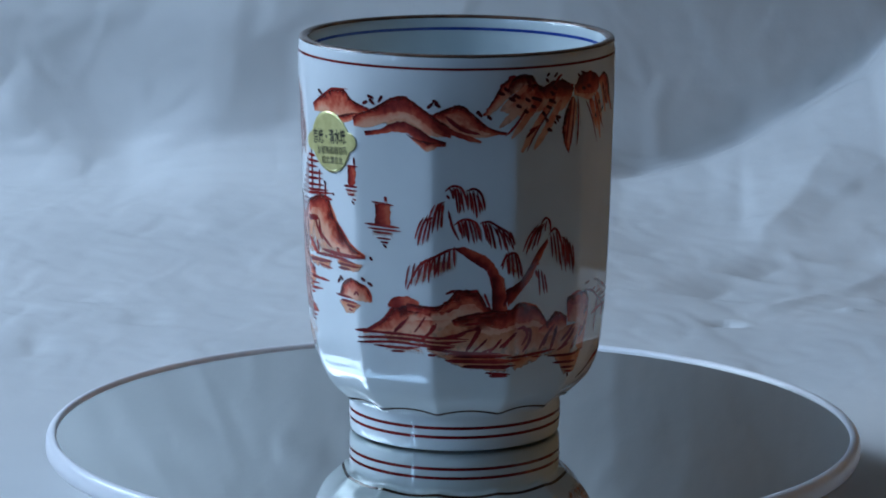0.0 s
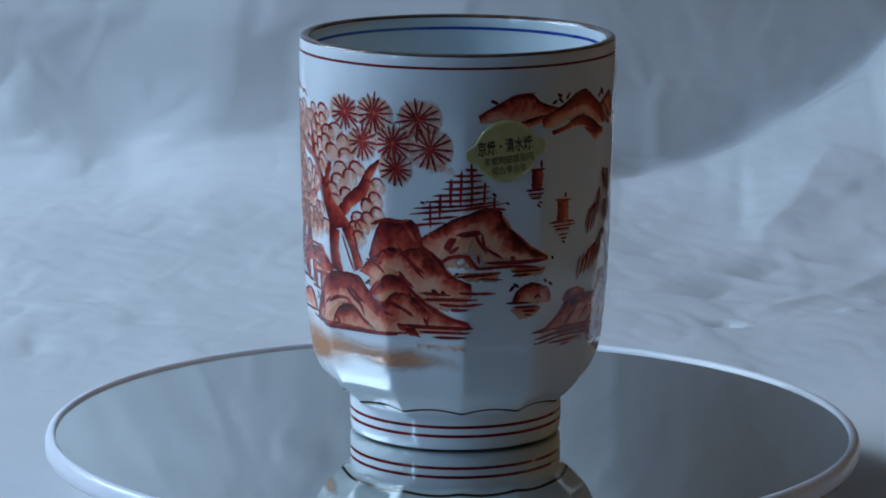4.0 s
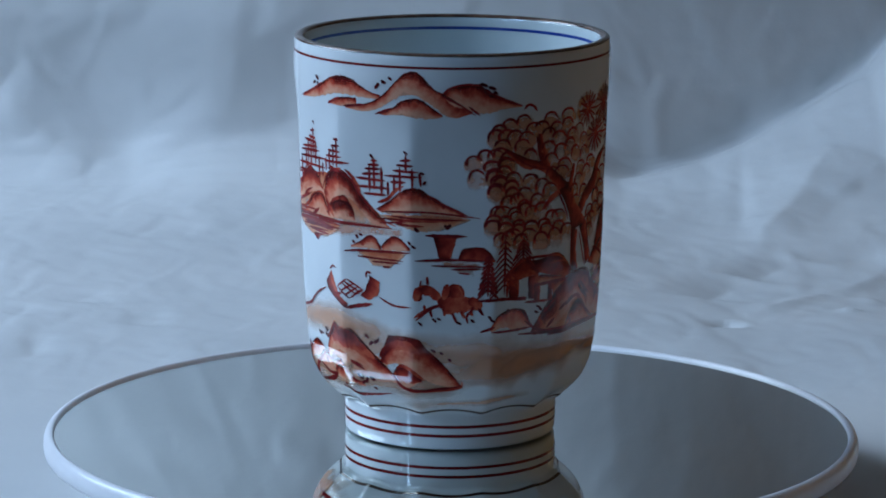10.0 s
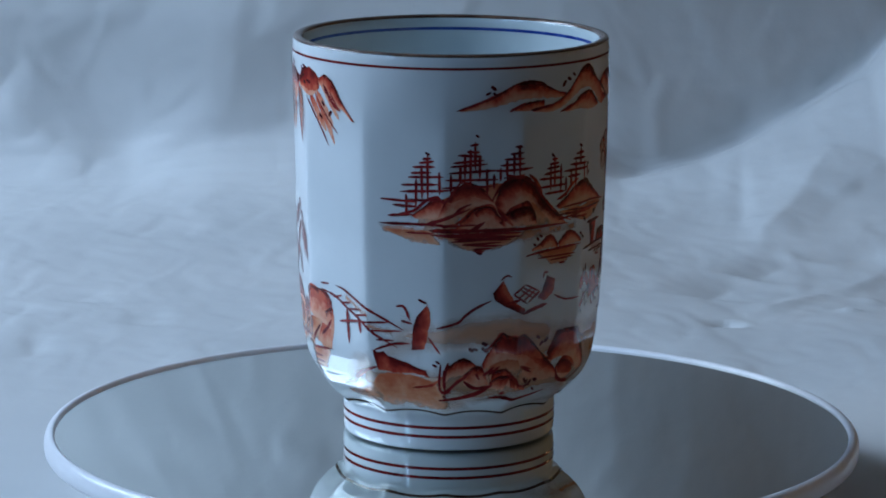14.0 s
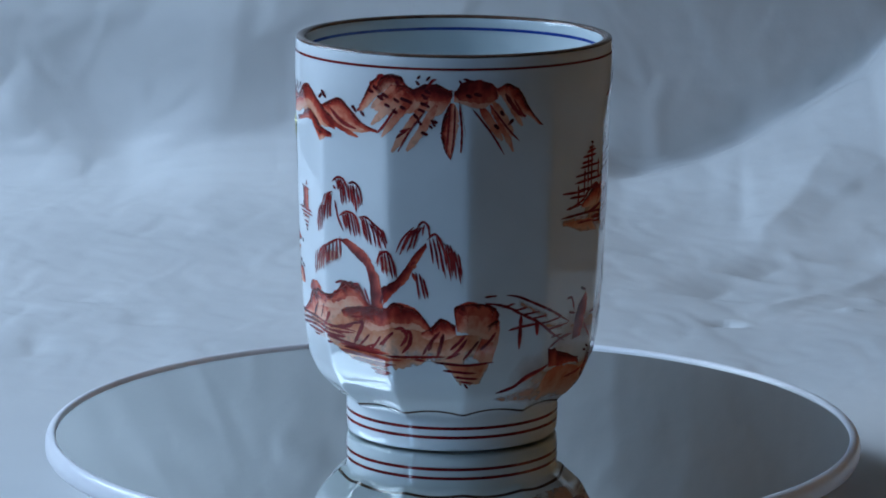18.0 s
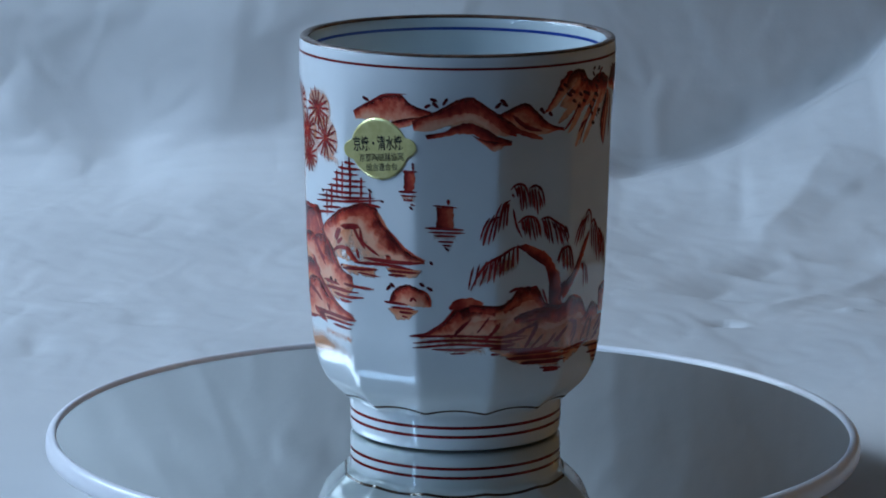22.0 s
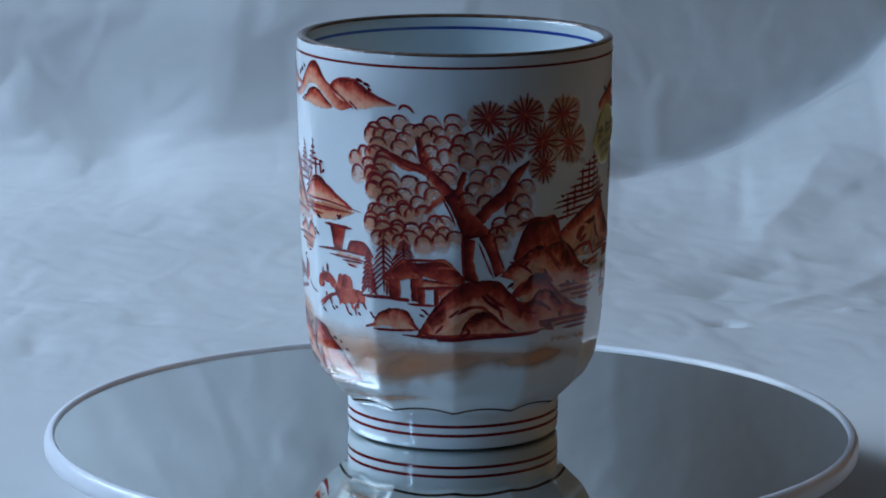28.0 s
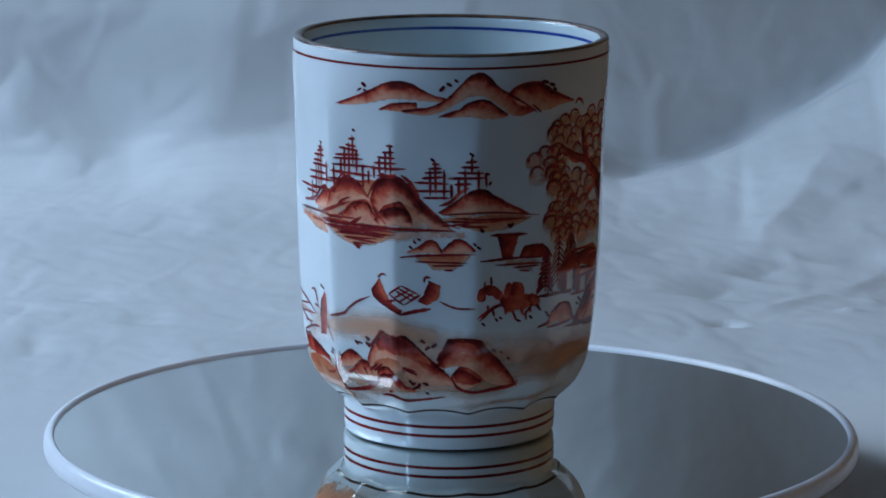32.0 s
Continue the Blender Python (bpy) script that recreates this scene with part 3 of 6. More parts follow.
def star(a, b, r):
    """A pine blossom of radial strokes over a pale blot."""
    blot(a + brush.uniform(-1, 1), b + brush.uniform(-0.5, 0.5), r * 1.05, r * 1.05)
    n = brush.choice((15, 16, 17))
    for k in range(n):
        t = 2 * math.pi * (k + brush.uniform(-0.2, 0.2)) / n
        o, i = r * brush.uniform(0.85, 1.05), r * 0.1
        stroke(brush.uniform(0.42, 0.54), a + o * math.cos(t) / ARC, b + o * math.sin(t), a + i * math.cos(t) / ARC, b + i * math.sin(t))
    stroke(r * 0.26, a - r * 0.15 / ARC, b, a, b + 0.05, a + r * 0.2 / ARC, b, paint=DEEP)


def fir(a, top, foot, spread, n, thick):
    """A fir: a thin stem and drooping pairs of strokes."""
    stroke(0.55, a, top, a, foot)
    for k in range(n):
        u = (k + 0.5) / n
        b = top + (foot - top) * u * 0.86
        w = spread * (0.35 + 1.0 * u ** 0.8) * (0.95 if thick else 1.15)
        for side in (-1, 1):
            stroke(0.62 if thick else 0.40, a, b, a + side * w * 0.5 / ARC, b - w * 0.45, a + side * w / ARC, b - w * brush.uniform(0.85, 1.1))


motif("painted_mountain_range", "red brushed mountain range under the lip")
wash(WASH, (206.9, 83, 213, 85.3, 218.1, 86.9, 222.2, 87.8, 226.3, 87.8, 230.6, 85.6, 237.7, 84.1), (207.8, 81.2, 216.4, 81.6, 226, 81.4, 233, 82.5))
wash(DEEP, (216.9, 86.5, 222.2, 87.8, 226.7, 87.7, 230.6, 85.6, 237.7, 84), (219.2, 85.7, 223.5, 86.2, 227.3, 85.6, 231, 83.9, 237.3, 83.3))
wash(WASH, (220, 80.8, 228.3, 82.3, 233.7, 82.8), (223.1, 79.9, 228.3, 80.3, 233, 81.9))
stroke(0.42, 206.9, 83, 216.9, 86.5, 220.6, 87.6, 228.5, 88)
wash(WASH, (230.5, 81.7, 234.7, 83.1, 239.7, 84.4, 245.6, 86.7, 249.5, 87.5, 252.5, 87.3, 257.3, 85.2, 261.3, 83.2, 266.4, 80.8), (231.2, 79.6, 237.6, 79.6, 244.6, 81.3, 250.5, 82.2, 255.5, 80.9, 260.4, 78.6, 266.5, 78.4))
wash(DEEP, (233.7, 82.7, 239.7, 84.4, 245.6, 86.5, 248.6, 87.4, 252.1, 87.4, 256.4, 85.6, 260.3, 83.9, 267.5, 80.8), (234.2, 81.9, 240.6, 82.5, 248.6, 83.7, 253.5, 83.5, 258.4, 81.6, 263.4, 79.1, 268.2, 78.1))
wash(DEEP, (235.2, 78.6, 241.6, 79.4, 245.6, 80.8, 250.5, 81.6, 256.5, 80.2, 261.4, 78.3, 266.5, 77.1), (236, 77.6, 242.6, 78.4, 248.6, 79.1, 253.5, 78.4, 258.5, 76.5, 266.2, 76.1))
wash(WASH, (251.6, 78.8, 256.5, 77.5, 264, 76.9), (255.5, 76.7, 259.7, 74.9, 262.8, 75.7))
wash(LIGHT, (239.6, 82.1, 250.5, 83.2, 260.3, 80.4), (237.6, 79.6, 248.6, 80.9, 258.4, 78.3))
wash(WASH, (260.7, 83.2, 266.2, 84.9, 271.4, 85.8, 275.8, 83.7, 281.7, 80.5, 288.1, 79.2), (262.3, 81.7, 267.5, 79.3, 274.1, 78.2, 280.8, 78.1))
wash(DEEP, (264.2, 84.1, 267.9, 85.3, 271.4, 85.8, 275.8, 83.6, 281.2, 80.5, 288.1, 79.2), (267.3, 83.7, 271.5, 83.7, 274.9, 81.9, 279.5, 79.4, 287.7, 78.6))
stroke(1.11, 262.7, 81.5, 268.6, 79.3, 279.1, 77, paint=DEEP)
stroke(1.11, 269.5, 81.5, 274, 79.8, 284, 79.2)
stroke(0.83, 266.3, 83.1, 271.8, 80.2, 278.5, 78.9)
dabs(0.95, 236.1, 85.4, 238.3, 86.9, 238.9, 85.7, 242.3, 86.5, 260.8, 85.6, 262.6, 86.5, 263.4, 85.7, 278.2, 83.7, 281.7, 82.8, 212.6, 86.2)
dabs(0.72, 278.1, 83.7, 281.7, 82.7)

motif("painted_cliff", "rust red brushed overhanging cliff under the lip")
wash(WASH, (279.2, 83.2, 283.4, 87.5, 285.8, 90.3, 289.6, 92, 296.6, 92.2, 299.3, 90.2), (281.8, 83.3, 285.6, 85.4, 288.7, 87.4, 293.5, 89.3, 299.3, 89.1))
wash(WASH, (293.5, 90, 298.7, 90.2, 302.7, 89.2, 306.1, 90.1, 310, 90.7, 313.5, 89.6, 315.6, 89.2), (285.6, 84.3, 293.4, 82.7, 299.6, 83.6, 305.6, 84.4, 310.5, 83.2, 314.8, 86.5))
stroke(1.53, 298.1, 88.8, 292.4, 84.7, 285.3, 80.3)
stroke(1.53, 302.7, 88.3, 295.9, 82.8, 289.8, 77.8)
stroke(1.67, 307.2, 87.1, 300.5, 81, 293.7, 74.4)
stroke(1.67, 310, 85.8, 304.5, 79.7, 299, 74.8)
stroke(1.25, 295.6, 90, 290.3, 87.2, 285.6, 84.3)
stroke(0.8, 288.1, 91.7, 290.9, 92.3)
stroke(0.56, 295.5, 84.8, 290.6, 80.4, 287.6, 78.4)
stroke(0.42, 305.2, 83.7, 299.8, 79, 295.9, 74.5)
stroke(0.56, 295.4, 77.8, 299, 79.6, 300.5, 80.3)
stroke(0.56, 296.6, 79.3, 299.9, 79.9)
stroke(0.56, 304.6, 85.7, 307, 86.4)
stroke(0.56, 305.3, 87.1, 307.6, 87.8)
stroke(0.56, 305.7, 88.4, 307.6, 89.1)
stroke(0.56, 306.1, 89.3, 308.6, 91.4, 310, 91.7)
wash(WASH, (314.8, 86.3, 312.5, 83.2, 311.5, 79.2, 312.5, 75.7, 314.9, 72.9), (316, 86.3, 317.8, 83.3, 317.1, 79.3, 316.1, 75.7, 314.9, 72.9))
stroke(0.42, 314.8, 85.9, 314.1, 79.9, 313.5, 74.6)
stroke(0.42, 316.4, 85.9, 316.1, 78.6, 314.9, 73.1)
stroke(0.42, 317.9, 86.6, 318.8, 80, 318.5, 74.7)
smear(318.9, 84.6, 320.2, 78.7)
wash(WASH, (316, 88.8, 318.3, 89.8, 323.1, 91.5, 328, 91.1, 331.9, 89.3), (316, 86.6, 320.3, 85.8, 325.2, 84.9, 329.6, 86.2, 332.3, 88.2))
stroke(1.67, 325.2, 85.5, 329.8, 81.1, 333.8, 77.3)
stroke(1.25, 328.8, 85.8, 334.8, 79, 338.1, 74.5)
stroke(0.42, 322.4, 85, 329.5, 79.1, 334.6, 73.9)
stroke(1.67, 329.9, 86.4, 334.1, 82.3, 337.7, 78.2)
stroke(0.42, 329.6, 85.1, 335.3, 80.3, 340.4, 76.9)
wash(WASH, (331.4, 89.7, 334.1, 90.5, 336.1, 90.5, 339.5, 89.1, 342.9, 85.4, 345.3, 83.3, 349.5, 80.3), (331.9, 88.4, 334.3, 86.1, 337.7, 83.3, 341, 82.6, 343.1, 83, 347.7, 80.6))
stroke(0.97, 336.4, 84.9, 341.2, 80.5)
stroke(0.42, 337.3, 86.9, 342.1, 82.3)
stroke(0.83, 334.1, 88.3, 338.6, 84.2, 342.5, 82.7)
dabs(0.95, 285.8, 88.3, 287.6, 89.2, 289.6, 86.9, 291.4, 87.5, 295.6, 86.6, 298, 84.9, 302.6, 83, 303.9, 81.5, 306.6, 85.6, 321.2, 87.9)
dabs(0.95, 324.3, 88.2, 333.2, 83.7, 331.3, 80.6, 300.1, 86.5, 336.7, 81.6)
dabs(0.72, 303.7, 92.1, 307, 91.9, 303.3, 90.8, 318.3, 91.1, 320.4, 91.7, 277.8, 83.8, 281.7, 82.7, 308.9, 81.2, 307.9, 80.6)
wash(SHADE, (287.3, 88.4, 290.6, 92.2, 297, 92.3, 298.6, 90.2), (288.7, 86.4, 292.2, 88.1, 296.1, 89.2, 298.6, 88.9))
wash(DEEP, (300.9, 88.9, 306.7, 90.7, 311.6, 89.7, 315.7, 88.4), (302.9, 86.5, 307.8, 86.5, 312.7, 86.7, 315.3, 87.4))
wash(DEEP, (316.3, 88.3, 318.7, 90.9, 323.9, 91.6, 329.5, 90.5, 331.3, 88.4), (317.8, 86.9, 324.1, 86.4, 328.6, 86.4, 331.4, 87.1))
dabs(0.95, 305.3, 89.8, 306.9, 88.8, 305.8, 87.6, 305.4, 85.9, 304.7, 84.4, 296.1, 90.5, 298.4, 86.8, 292.2, 85.2, 290.3, 87.5, 309.1, 81.9)
dabs(0.95, 305.6, 79, 295.1, 83.9)

motif("painted_sailboat", "dark red brushed sailing boat with a square sail")
stroke(0.56, 230.8, 72.1, 231, 70.2)
stroke(0.42, 226.8, 69.9, 232.6, 70)
wash(DEEP, (227.4, 69.7, 227.4, 65.3), (231.4, 69.8, 231.2, 65.2))
stroke(0.56, 225.2, 65, 232.4, 65.2)
smear(225.9, 63.6, 231.8, 63.6)
stroke(0.42, 225.9, 64.1, 232.2, 64.2)
stroke(0.42, 227.2, 63.1, 231, 63.2)
stroke(0.42, 229.8, 62.2, 231.8, 62)
dabs(0.72, 230.2, 61.3)

motif("painted_sailboat", "dark red brushed sailing boat with a square sail")
stroke(0.70, 243.4, 63.6, 243.6, 62.3)
stroke(0.42, 238, 62.1, 246.8, 61.6)
wash(DEEP, (239.2, 61.7, 239.2, 56.8), (245.4, 61.6, 245.5, 56.7))
stroke(0.56, 235.2, 56.8, 249.1, 56.4)
stroke(0.42, 236.4, 55.8, 249.6, 55.6)
smear(237.8, 54.8, 246.9, 54.6)
stroke(0.42, 238.2, 55, 246.3, 54.8)
stroke(0.42, 239.8, 53.6, 245.5, 53.5)
stroke(0.42, 241.4, 52.7, 244.7, 52.6)
dabs(0.72, 243.1, 51.8)

motif("painted_pine", "red cross-hatched pine wood")
stroke(0.56, 204.5, 72.3, 204.9, 66.4, 204.7, 61.1)
stroke(0.56, 201.2, 70.6, 200.8, 61.6)
stroke(0.56, 197.5, 68.5, 197.2, 61.4)
stroke(0.56, 193.6, 64.8, 193.3, 58.5)
stroke(0.56, 189.8, 62.6, 189.9, 56.5)
stroke(0.56, 209.6, 67.5, 209.4, 62.2)
stroke(0.56, 213.2, 64.1, 213.2, 60.9)
stroke(0.56, 202.3, 70.6, 207, 70.4)
stroke(0.56, 198.2, 69.1, 209.4, 69.2)
stroke(0.56, 195.4, 67.6, 208.4, 67.9)
stroke(0.56, 194.3, 65.9, 211.4, 66.5)
stroke(0.56, 190.8, 64.2, 211.6, 65.3)
stroke(0.56, 187.9, 62.7, 212.4, 63.8)
stroke(0.56, 183.6, 61.1, 215.2, 62.8)
stroke(0.56, 182.4, 59.7, 217.7, 62.4)
stroke(0.56, 186.9, 58.5, 200.1, 59.6)
stroke(0.56, 183.8, 57.1, 195.6, 58)
stroke(0.56, 212.2, 61.2, 217.7, 60.8)
dabs(0.72, 187, 62.5, 213.2, 64.5, 215.7, 60.1, 218.3, 62.3)

motif("painted_mountain", "orange red brushed mountain with dark ridge strokes above water lines")
wash(LIGHT, (206.6, 60.9, 214.6, 60.9, 223.5, 53.8, 234.9, 48.9), (184.8, 50.5, 198.9, 47.4, 211.3, 47.1, 234.9, 48.1))
wash(LIGHT, (187.3, 54.5, 194.4, 57.2, 206.6, 60.9), (179.8, 46.4, 191.9, 46.9, 207.2, 47.7))
wash(WASH, (206.6, 60.9, 210.2, 61.4, 214.6, 60.9, 218.3, 56.9, 223.5, 53.8, 228.5, 50.9, 234.9, 48.9), (202.2, 58.1, 206.6, 54.4, 211.3, 51.8, 216.4, 49.8, 223.5, 48.6, 234.9, 48.1))
wash(WASH, (209.2, 61.1, 202.3, 59.6, 194.4, 57.2, 187.3, 54.5, 183.6, 51.5), (206.6, 57.8, 202.2, 55, 197.8, 53, 194.3, 50.9, 191.9, 48.6))
wash(DEEP, (189.2, 54.6, 194.4, 57.5, 201.2, 59.7, 206.6, 60.7, 210.2, 61.5, 214.4, 61), (192, 53.7, 197.8, 55.8, 203.3, 57.3, 208.2, 58.2, 215.3, 57.7))
wash(SHADE, (214.2, 60.9, 217.7, 57.2, 221.8, 55, 225.9, 51.8, 235.1, 48.8), (212, 57.4, 215.3, 53.4, 219.4, 51.3, 224.5, 49.4, 233.8, 48.1))
stroke(0.70, 214.6, 60.9, 217.7, 56.9, 223, 54.1, 227.9, 51.3, 235.3, 48.9, paint=DEEP)
stroke(0.83, 200.7, 54.9, 208.8, 55.5)
stroke(0.70, 208.8, 55.4, 209.6, 52.4, 212.1, 51, 217, 49.1)
stroke(0.83, 196, 51.3, 199.4, 54.5)
stroke(0.83, 197.6, 51, 200.5, 52.4)
stroke(0.70, 193.8, 48.4, 197.8, 49.8, 203.2, 50.1, 206.4, 47.7, 209.6, 46.9)
stroke(0.56, 208, 48, 207.2, 50.4)
wash(DEEP, (219.4, 49.7, 221.5, 49.5), (219.9, 48.5, 222.1, 48.3))
stroke(0.83, 210.1, 48.3, 222.5, 48.1, 235.1, 48.4)
stroke(0.70, 206.2, 46.9, 219.5, 47.2, 230.9, 46.7)
stroke(0.56, 220.3, 45.9, 233.4, 46)
stroke(0.56, 220.5, 44.9, 228.1, 45.1)
stroke(0.56, 199.3, 45.1, 213.7, 45.5)
stroke(0.42, 207.6, 44.6, 217.1, 44.1)
wash(LIGHT, (219.5, 46.7, 234.3, 46.7), (221.6, 44.5, 233.5, 44.8))
wash(LIGHT, (198.8, 46.1, 215.4, 46.1), (202.1, 44, 216.4, 43.7))
dabs(0.72, 237.4, 48.4, 199.5, 45.7)
stroke(0.8, 199.4, 55.1, 204.5, 55.7, 208.2, 56)
stroke(0.7, 206.1, 55.3, 208, 53, 210.9, 50.5)
stroke(0.8, 195.2, 51.6, 196.6, 53.4, 198.5, 54.5)
stroke(0.9, 196.8, 50.8, 199.2, 51.8)
stroke(0.7, 193.8, 48.3, 197.2, 49.8, 202.5, 49.9)
stroke(1.2, 202.5, 49.9, 205.6, 47.9, 207.8, 47.1, paint=DEEP)
stroke(0.5, 207.2, 49.9, 207.8, 48.2)
stroke(0.6, 202.5, 45.6, 209.7, 45.5, 216.3, 45.8)
stroke(0.5, 185.6, 40.9, 191.4, 41, 197.3, 40.5)
stroke(0.6, 187, 39.5, 197.1, 39.5, 207.6, 39.6)
stroke(0.6, 192.9, 38.4, 201.4, 38.2, 209.7, 38.5)
stroke(0.5, 197.2, 37.2, 204.5, 37.2)
stroke(0.6, 200.4, 41.3, 207.6, 41, 214.3, 40.9)
stroke(0.6, 195.6, 35.3, 199.2, 34.7, 203.5, 34)

motif("painted_mountain", "dark rust brushed cliff mountain beside the great tree")
wash(LIGHT, (170.3, 57.2, 178.7, 58.2, 186.7, 54.2, 198, 45.8, 204.5, 42.7), (161.2, 44, 167.6, 40.9, 181.1, 38.1, 194, 39.1, 203.9, 40.1))
wash(LIGHT, (167.2, 40.9, 172.8, 44.2, 181.5, 42.2, 194.6, 36.4, 205.3, 33.6), (167.8, 35.4, 170.8, 31.1, 183.5, 30.9, 206.1, 32.1))
wash(WASH, (160.6, 44.7, 164.5, 47.5, 167.6, 48.7, 172.7, 51.1), (167.6, 43.3, 169.9, 43.9, 171.9, 46.2, 173.1, 48.6))
wash(WASH, (175.8, 48.1, 179.8, 50.9, 187.1, 51.8, 193.6, 49.3, 196.9, 45.8, 205, 43.4), (176.8, 44.8, 181, 42.8, 185.3, 41.3, 191.8, 40.3, 198.3, 40.1, 205.2, 40.8))
wash(WASH, (167.8, 47.7, 170.7, 50.2, 174.7, 51.6, 179.8, 51.1), (172.7, 47.8, 174.8, 46.7, 177.2, 45.9, 180.6, 45))
wash(DEEP, (165.3, 48.9, 167.4, 53, 169.9, 56.6, 172.7, 57.8, 175.6, 58.4, 178.7, 58.1, 182.8, 58.4, 184.9, 56.3, 187.1, 52.6), (166.2, 47.9, 169.7, 48.5, 172.7, 50.5, 175.7, 51.6, 180.9, 50.8, 184.2, 50.8, 187.6, 50.5))
wash(SHADE, (185.4, 53.6, 189.3, 51.2, 193.6, 48.7, 196.7, 45.6), (183, 50.6, 186.2, 47.8, 189.5, 45.3, 192.8, 43.8))
wash(WASH, (167.6, 38.8, 171.8, 38.3, 175.9, 40.7, 182.2, 40.3, 186.5, 37.7, 194.2, 36, 204.8, 33.4), (172.5, 31.2, 177.1, 30.7, 183.5, 31.2, 190.1, 31.4, 197.8, 32, 205.5, 32.3))
wash(DEEP, (165.3, 40.8, 169.7, 43, 172.8, 44.8, 176.8, 44.9, 181, 42.8, 182.8, 40), (166.1, 39.2, 170.3, 39.9, 174.4, 41.3, 179, 40.7, 182.4, 39.3))
wash(DEEP, (182.4, 40, 187.1, 39.1, 189.8, 37.2), (183.3, 38.1, 186.8, 37, 189.8, 36.4))
stroke(0.70, 179.6, 50.7, 183, 47.9, 187.8, 45.6)
stroke(0.70, 184.1, 57.7, 185.4, 55, 186.7, 53.2)
stroke(0.70, 178.1, 44.6, 183.2, 41.1, 188.7, 37.9, 195.3, 36.1)
stroke(0.70, 164.4, 40.7, 168.7, 37.5, 175.3, 35)
stroke(0.70, 175.3, 37.8, 179.5, 36.8, 183.4, 35.1)
stroke(0.56, 168.7, 46.6, 171.7, 48.1)
stroke(0.83, 178.7, 33, 187.8, 32.7, 206, 32.7)
wash(DEEP, (179.6, 32.1, 183.5, 32.6), (181.8, 30.3, 185.8, 30.2))
stroke(0.56, 186.2, 31.4, 204.8, 31.6)
stroke(0.56, 191.5, 30.2, 203.6, 30.4)
stroke(0.56, 187.5, 40.7, 197.4, 40.7)
stroke(0.70, 188, 39.3, 197.2, 39.6, 204.7, 39.6)
stroke(0.56, 193.7, 38.2, 202.8, 38.2)
stroke(0.56, 197.4, 37, 204.1, 37.2)
stroke(0.56, 196.4, 35.2, 204.8, 33.8)
stroke(0.56, 188.3, 33.1, 189, 35.2)
wash(LIGHT, (187, 41.5, 205.6, 41.8), (190.9, 36.8, 204.4, 36.6))
smear(183.7, 28.1, 203.9, 27.6)
dabs(0.95, 191.4, 41.5, 194.8, 41.1, 164.5, 42.4)
stroke(0.6, 178, 52, 181.3, 48.8, 184.7, 46.3, 187.6, 44.4)
stroke(0.8, 177.7, 45, 180.6, 42.7, 183.7, 40.1, paint=DEEP)
stroke(2.0, 182.3, 39.5, 184.6, 38.4, 186.9, 37.3, paint=DEEP)
stroke(0.6, 174.1, 38.1, 177.3, 37.7, 181.4, 35.7)
stroke(0.7, 165.5, 38.9, 169.2, 36.8, 173.9, 35.2)
stroke(0.7, 153.5, 40.5, 156.6, 38.4, 161.8, 36.2)
stroke(0.6, 187.2, 35.1, 188.3, 33.5, 190.3, 32.3)
stroke(1.2, 177, 33.2, 179.2, 32.2, 182.7, 31.3, 184.7, 30.3, paint=DEEP)
stroke(0.6, 180.9, 32.5, 192.2, 32.6, 204.7, 32.5)
stroke(0.6, 185.1, 31.5, 196.8, 31.5, 203.9, 31.4)
stroke(0.5, 190.4, 30.3, 201.8, 30.5)
stroke(0.7, 136.8, 29.3, 154.8, 30.2, 166.3, 30.4, 175.6, 30.8, 183.1, 31.2)
stroke(0.8, 166.5, 56.5, 173.5, 58.1, 177.4, 57.8, 181.9, 58.2, paint=DEEP)
stroke(0.7, 179.4, 57.8, 181.9, 55.6, 184.4, 53.2, paint=DEEP)
stroke(0.7, 163.9, 48.1, 169, 47, 172.7, 45.2)
stroke(0.6, 188.2, 51.2, 190.9, 49.4, 194.9, 45.9, 197.6, 45.2)

motif("painted_islet", "small rust red rock islet in water lines")
wash(WASH, (220.7, 38.7, 222.5, 41.1, 225.7, 42.5, 229.3, 43, 232.9, 42.1, 236, 40.6, 237.2, 38.2), (221.7, 37.9, 225.8, 38, 229.9, 38, 236.8, 37.7))
wash(DEEP, (224.1, 41.8, 226.7, 42.8, 229.3, 43, 232.9, 42.1), (224.9, 40.7, 227.4, 41.3, 229.8, 41.4, 232.8, 40.8))
wash(DEEP, (220.9, 38.8, 222.9, 40.7), (222.1, 38.1, 224.2, 39.4))
stroke(0.56, 232.7, 42.1, 236, 40.7, 237.3, 37.9, paint=DEEP)
stroke(0.56, 229.5, 39, 230.7, 39.9, 232, 39.1)
stroke(0.56, 218.4, 38.3, 228.3, 38.2)
stroke(0.56, 221.3, 37.2, 231.2, 37.2)
stroke(0.56, 224.9, 36.2, 230.6, 36.2)
stroke(0.42, 225.9, 35.3, 228.6, 35.1)
wash(LIGHT, (219.6, 36.9, 232.9, 37), (223, 34, 229.6, 34.6))
dabs(0.95, 220.6, 41.8, 222.2, 42.5, 234, 43.2, 236.8, 42.2)

